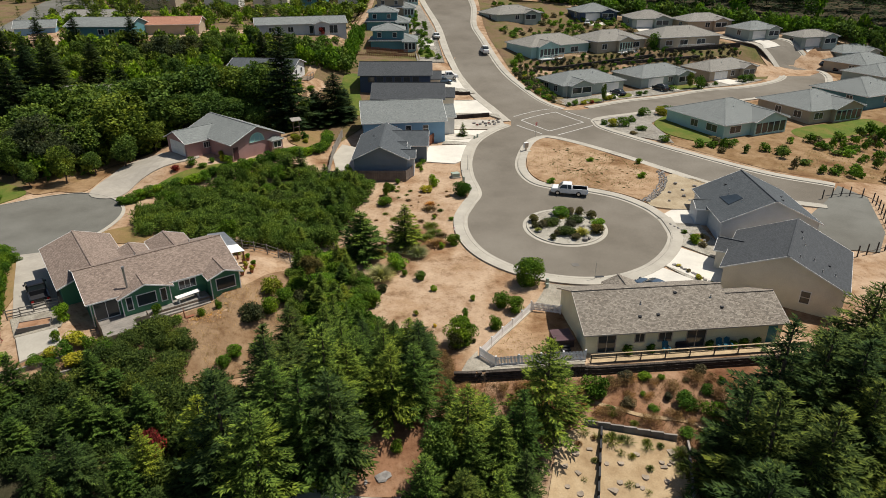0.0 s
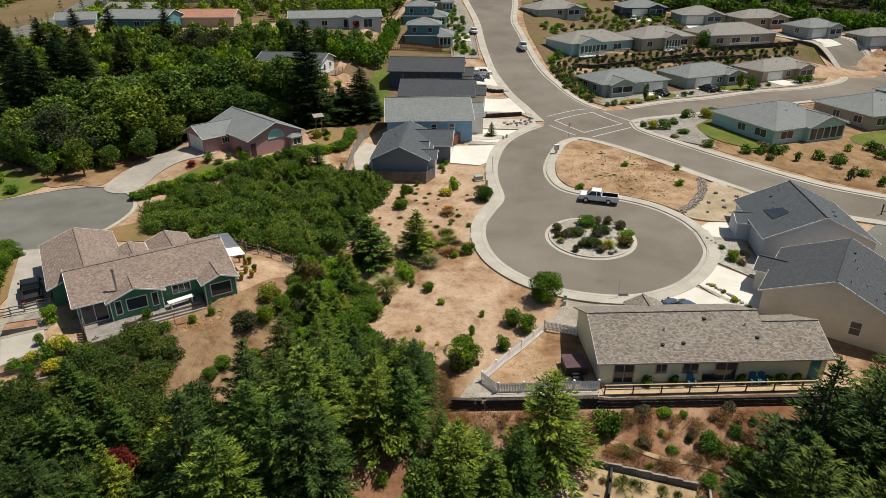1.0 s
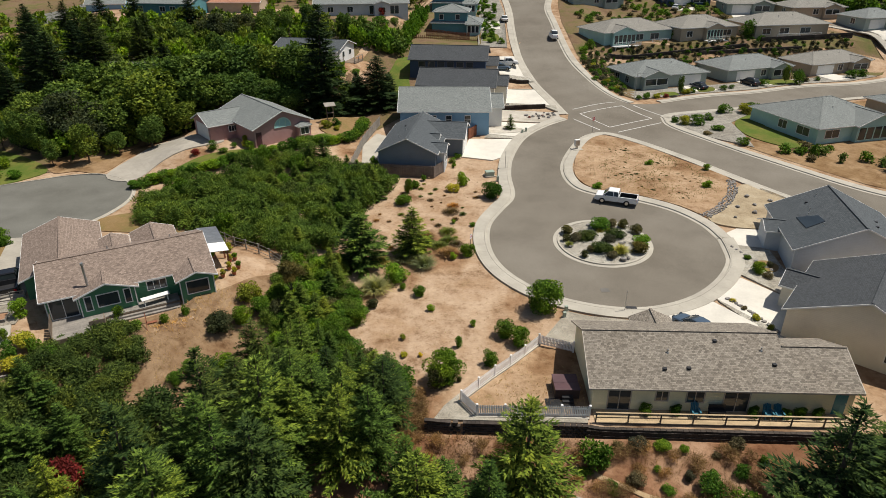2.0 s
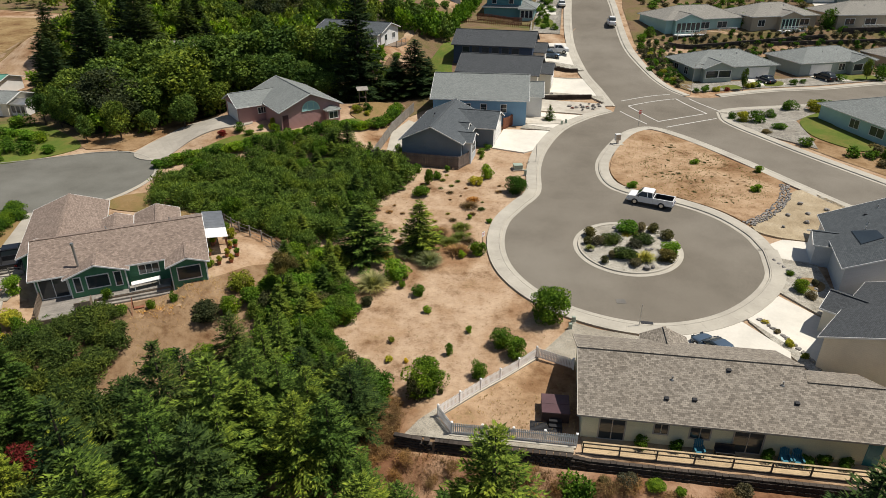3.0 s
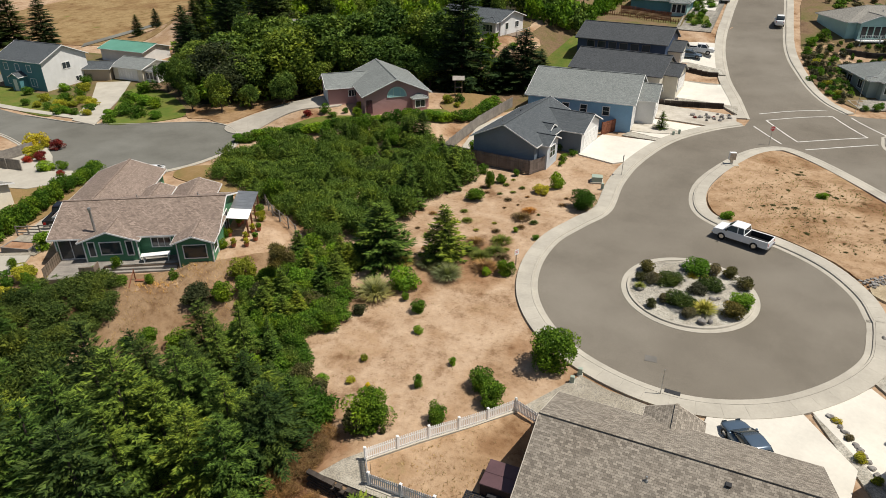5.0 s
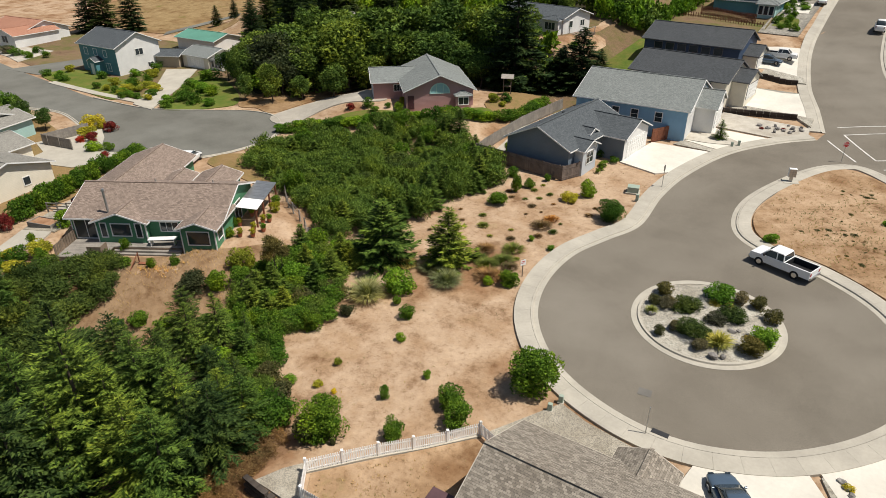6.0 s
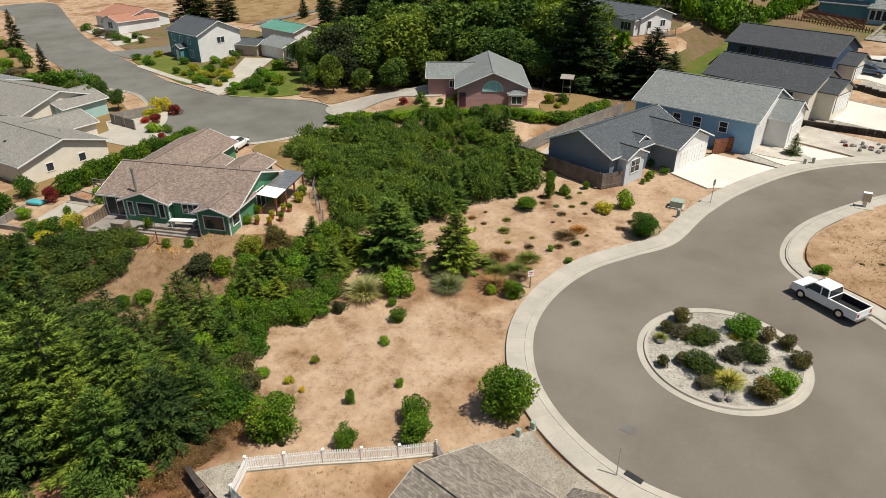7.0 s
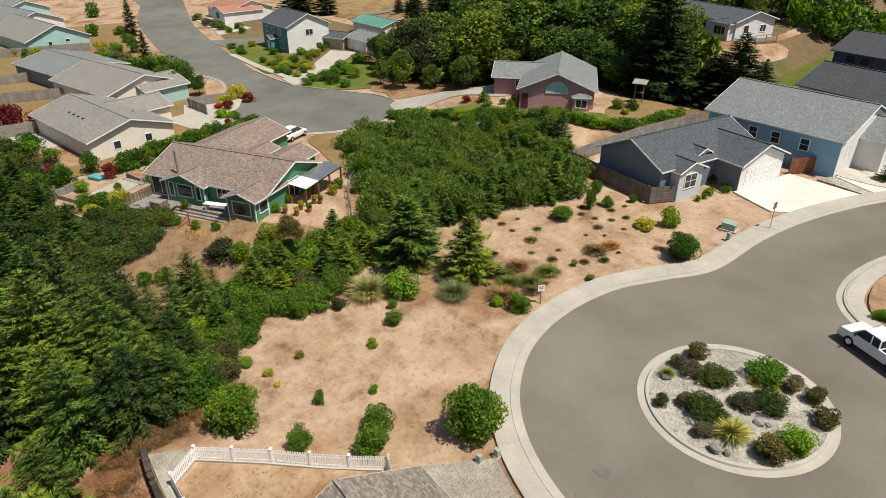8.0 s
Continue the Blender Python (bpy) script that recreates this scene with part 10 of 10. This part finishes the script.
PLOT = [(-8, 58), (-4.6, 55.6), (2, 52), (10, 62), (12, 66.4), (6, 70.6), (3.2, 75), (2.0, 80), (2.2, 92), (3.4, 96), (2.6, 104), (-4.6, 104), (-5, 97), (-13, 97), (-13, 85), (-12, 74), (-8, 64)]
grass("dry_grass", PLOT, 500, 31, M["drygrass"], "sparse dry brown grass on the bare plot", 0, 0.11)
grass("dry_grass", [(20, 120.2), (15.8, 114), (14.7, 106.4), (14.8, 100.8), (17.2, 97.2), (27.6, 93.2), (33.2, 94.6), (35.8, 102), (25, 116.2)], 900, 32, M["drygrass"], "short dry brown grass on the wedge", 0.19, 0.14)
grass("green_grass", [(20, 97), (28, 95), (34, 98), (33, 106), (27, 112), (21, 112), (17, 104)], 900, 33, M["greengrass"], "patchy green weeds on the wedge", 0.19, 0.13)
grass("dry_grass", [(9.6, 60.6), (4.4, 52.3), (5.3, 51.2), (13.4, 52), (13.6, 60.2)], 350, 34, M["drygrass"], "dry straw-coloured grass in the fenced yard", 0.09, 0.14)
grass("dry_grass", [(0.6, 49), (0, 45), (13, 45.4), (20.6, 44), (21.5, 38), (24.6, 36), (29, 45), (31, 50.6), (14, 50)], 9000, 35, M["redgrass"], "dry reddish grass on the bank below the wall", 0, 0.35)
grass("dry_grass", [(-27, 57), (-24, 64), (-17, 66), (-14.6, 62), (-16, 56), (-22, 51)], 1200, 36, M["drygrass"], "dry grass on the slope below the green house", 0, 0.3)
grass("dry_grass", [(56, 104), (66, 99), (112, 115), (112, 140), (92, 128), (70, 117)], 3600, 37, M["drygrass"], "dry grass on the slope below the houses", 0, 0.4)

for x, y, w in ((13.9, 44.2, 0.9), (14.8, 43.9, 1.0), (16.2, 44.0, 0.9), (12.4, 44.6, 0.7), (15.4, 42.9, 0.6), (17.8, 43.4, 0.8), (20.2, 42.6, 1.0), (20.6, 41.0, 1.1), (20.0, 39.4, 1.0), (15.6, 40.2, 0.6), (17.0, 39.6, 0.5), (19.0, 38.0, 0.9), (20.8, 37.0, 1.0), (11.8, 40.6, 0.4), (18.4, 36.4, 0.8)):
    ob = tagged(new("grass_clump", TUFT[rnd.randrange(2)]), "green and straw-coloured grass clump on the garden plot", "grass clump", "plot grass clumps")
    ob.matrix_basis = pose(x, y, ground_z(x, y) - 0.02, 0, 0, rnd.uniform(0, 360)) @ Matrix.Scale(w * 1.2, 4)
for x, y in scatter([(21.4, 43.4), (21.2, 36), (24.6, 36), (26.6, 42.5), (25, 46), (22.6, 45.6)], 1.3, 43, 900, most=22):
    plant(BUSH if rnd.random() < 0.45 else OLIVE, x, y, rnd.uniform(0.9, 1.9), rnd.uniform(0.5, 1.3), "tangled olive and brown brush beside the garden plot", "bush", "bush", "brush beside the plot")

plant_tree("young", 3.8, 122.1, 2.7, "small dark pine in a gravel bed between driveways", "pine", "conifer", "", 1.25)
for x, y, w, h, k in ((-6.1, 107.1, 1.8, 1.0, "s"), (-3.8, 108.3, 1.5, 0.8, "s"), (-6.3, 105.8, 0.9, 0.8, "s"), (-6.1, 104.2, 0.9, 0.8, "s"), (-6.2, 103.0, 0.9, 0.8, "s"), (7.0, 129.4, 0.8, 0.5, "redleaf"), (9.4, 130.6, 0.8, 0.5, "redleaf"), (-15.6, 101.6, 1.4, 1.6, "bright"), (-10.6, 100.2, 1.3, 1.5, "bright"),
                      (-93.4, 65.4, 5.0, 4.0, "s"), (-90.6, 67.6, 4.6, 4.2, "s"), (-88.4, 69.6, 4.0, 3.2, "s"), (-85.6, 70.2, 2.4, 2.2, "s"), (-70.6, 74.4, 3.4, 2.4, "yellow"), (-67.6, 75.4, 2.2, 1.6, "redleaf"), (-61.2, 69.9, 2.6, 1.4, "bright"), (-59.8, 71.2, 1.8, 1.2, "s"), (-66.0, 70.4, 1.4, 1.0, "redleaf"),
                      (-120.7, 59.7, 3.4, 2.6, "yellow"), (-118.9, 62.4, 3.4, 2.4, "bright"), (-117.4, 65.2, 3.2, 3.2, "s"), (-121.0, 48.3, 3.0, 2.6, "yellow"), (-116, 50.6, 1.6, 2.4, "s"), (-143, 60.4, 3.6, 3.0, "s"), (-175, 63, 4.6, 4.0, "s"), (-68.9, 43.3, 4.4, 4.4, "redleaf"),
                      (-107.1, 84.9, 2.2, 1.6, "bright"), (-110.6, 88.4, 2.2, 1.6, "yellow"), (-104.6, 84.2, 1.6, 1.2, "s"), (-93.6, 85.6, 1.7, 1.3, "s"), (-91, 86.2, 1.8, 1.2, "yellow"), (-88.5, 86.4, 1.8, 1.3, "s"), (-86.2, 86.4, 1.8, 1.2, "yellow"), (-83.6, 86.6, 1.8, 1.3, "bright"), (-81.4, 86.8, 1.8, 1.2, "s"), (-79.4, 87.6, 1.8, 1.3, "yellow"),
                      (-81.7, 89.8, 2.4, 1.2, "s"), (-84.4, 91.4, 3.4, 1.2, "yellow"), (-87.2, 92.0, 3.4, 1.2, "yellow"), (-90.6, 90.6, 2.6, 1.6, "s"), (-90.9, 93.6, 2.2, 1.4, "s"), (-94.4, 96.2, 2.4, 1.5, "bright"), (-97.6, 99.0, 2.4, 1.6, "s"), (-100.4, 101.4, 2.4, 1.6, "s"), (-86.4, 89.4, 2.2, 1.2, "yellow"),
                      (-74.7, 90.6, 3.2, 1.8, "s"), (-71.4, 91.2, 3.4, 2.0, "s"), (-68.3, 92.0, 2.4, 1.4, "bright"), (-76.4, 96.3, 4.0, 1.8, "bright"), (-81.0, 96.4, 3.4, 1.6, "s"), (-82.4, 101.3, 4.2, 2.2, "s"), (-73.4, 95.8, 2.8, 1.8, "s"), (-136, 88, 3.6, 1.6, "s"), (-131, 88.6, 2.4, 1.6, "bright"), (-128, 91, 2.0, 1.5, "s"), (-140, 87.6, 3.4, 1.8, "mauve"), (-144, 86.8, 3.0, 1.8, "mauve"),
                      (-45.6, 48.0, 2.4, 2.2, "s"), (-47.2, 51.0, 2.6, 2.4, "s"), (-43.9, 52.9, 1.8, 2.0, "redleaf"), (-41.4, 49.8, 1.8, 1.3, "bright"), (-42.5, 45.5, 2.6, 1.8, "s")):
    plant(BUSH if k == "s" else COLOUR[k], x, y, w, h, "rounded garden shrub beside house and court", "bush", "bush", "garden shrubs")
plant_tree("fir", -138.5, 68.0, 8.5, "narrow dark green cypress at the road", "cypress", "conifer", "", 0.85)
for x, y, h in ((-149.7, 110.9, 12.0), (-146, 113, 12.5), (-142, 118, 11.0), (-125.9, 131.9, 5.0), (-123.7, 135.9, 4.6)):
    plant_tree("fir", x, y, h, "dark fir beyond the court", "fir", "conifer", "court firs", 1.3)

for x, y, w, h, k in ((30.6, 149.4, 1.6, 1.0, "s"), (33.0, 150.0, 1.2, 0.8, "yellow"), (38.4, 152.6, 1.8, 1.3, "yellow"), (40.6, 154.0, 1.4, 1.2, "s"), (47.6, 157.4, 1.8, 1.2, "s"), (49.6, 159.0, 1.4, 0.9, "s"), (57.0, 162.4, 2.2, 1.6, "s"), (67.6, 168.2, 1.8, 1.2, "mauve"), (70.6, 169.6, 1.6, 1.0, "s"), (79.6, 173.6, 3.0, 2.0, "s"), (82.4, 175.4, 2.8, 1.8, "s"), (24.6, 150.6, 1.8, 1.2, "yellow"), (22.6, 153.6, 1.8, 1.2, "yellow"), (21.0, 157.4, 2.0, 1.3, "bright"), (19.8, 161.0, 2.0, 1.4, "yellow"),
                      (32.0, 186.0, 3.0, 3.0, "s"), (40.6, 186.4, 3.4, 3.4, "s"), (59.6, 189.4, 4.2, 4.4, "s"), (20.0, 173.6, 3.0, 2.2, "s"), (18.4, 170.2, 2.6, 1.8, "bright")):
    plant(BUSH if k == "s" else COLOUR[k], x, y, w, h, "garden shrub before the hip-roofed houses", "bush", "bush", "front garden shrubs")

for x, y, w, h, k in ((-36.1, 51.3, 2.0, 1.7, "s"), (-37.1, 50.9, 1.7, 1.2, "yellow"), (-35.6, 53.1, 2.5, 1.5, "yellow"), (-33.6, 53.2, 1.7, 1.3, "yellow"), (-34.5, 52.5, 1.6, 1.6, "s"), (-34.3, 50.2, 2.8, 1.6, "yellow"), (-38.1, 49.9, 1.8, 1.0, "s"), (-38.9, 56.8, 1.9, 2.0, "bright"), (-36.6, 49.6, 1.5, 1.1, "s"), (-32.6, 52.2, 1.8, 1.3, "s")):
    plant(BUSH if k == "s" else COLOUR[k], x, y, w, h, "round garden shrub between patio and deck", "bush", "bush", "shrubs of the green house")
mass("garden_shrubs", FAR_SHRUBS, "rounded green and yellow shrubs of the far gardens", "shrubs")

for x, y, h in ((-13.5, 63.0, 3.6), (-11.2, 60.6, 3.3), (-14.4, 67.4, 3.0), (-8.6, 56.4, 3.2), (-12.8, 70.2, 3.4)):
    plant_tree("young", x, y, h, "young spruce among the shrubs of the plot's edge", "spruce", "conifer", "shrubs along the plot", 1.2)
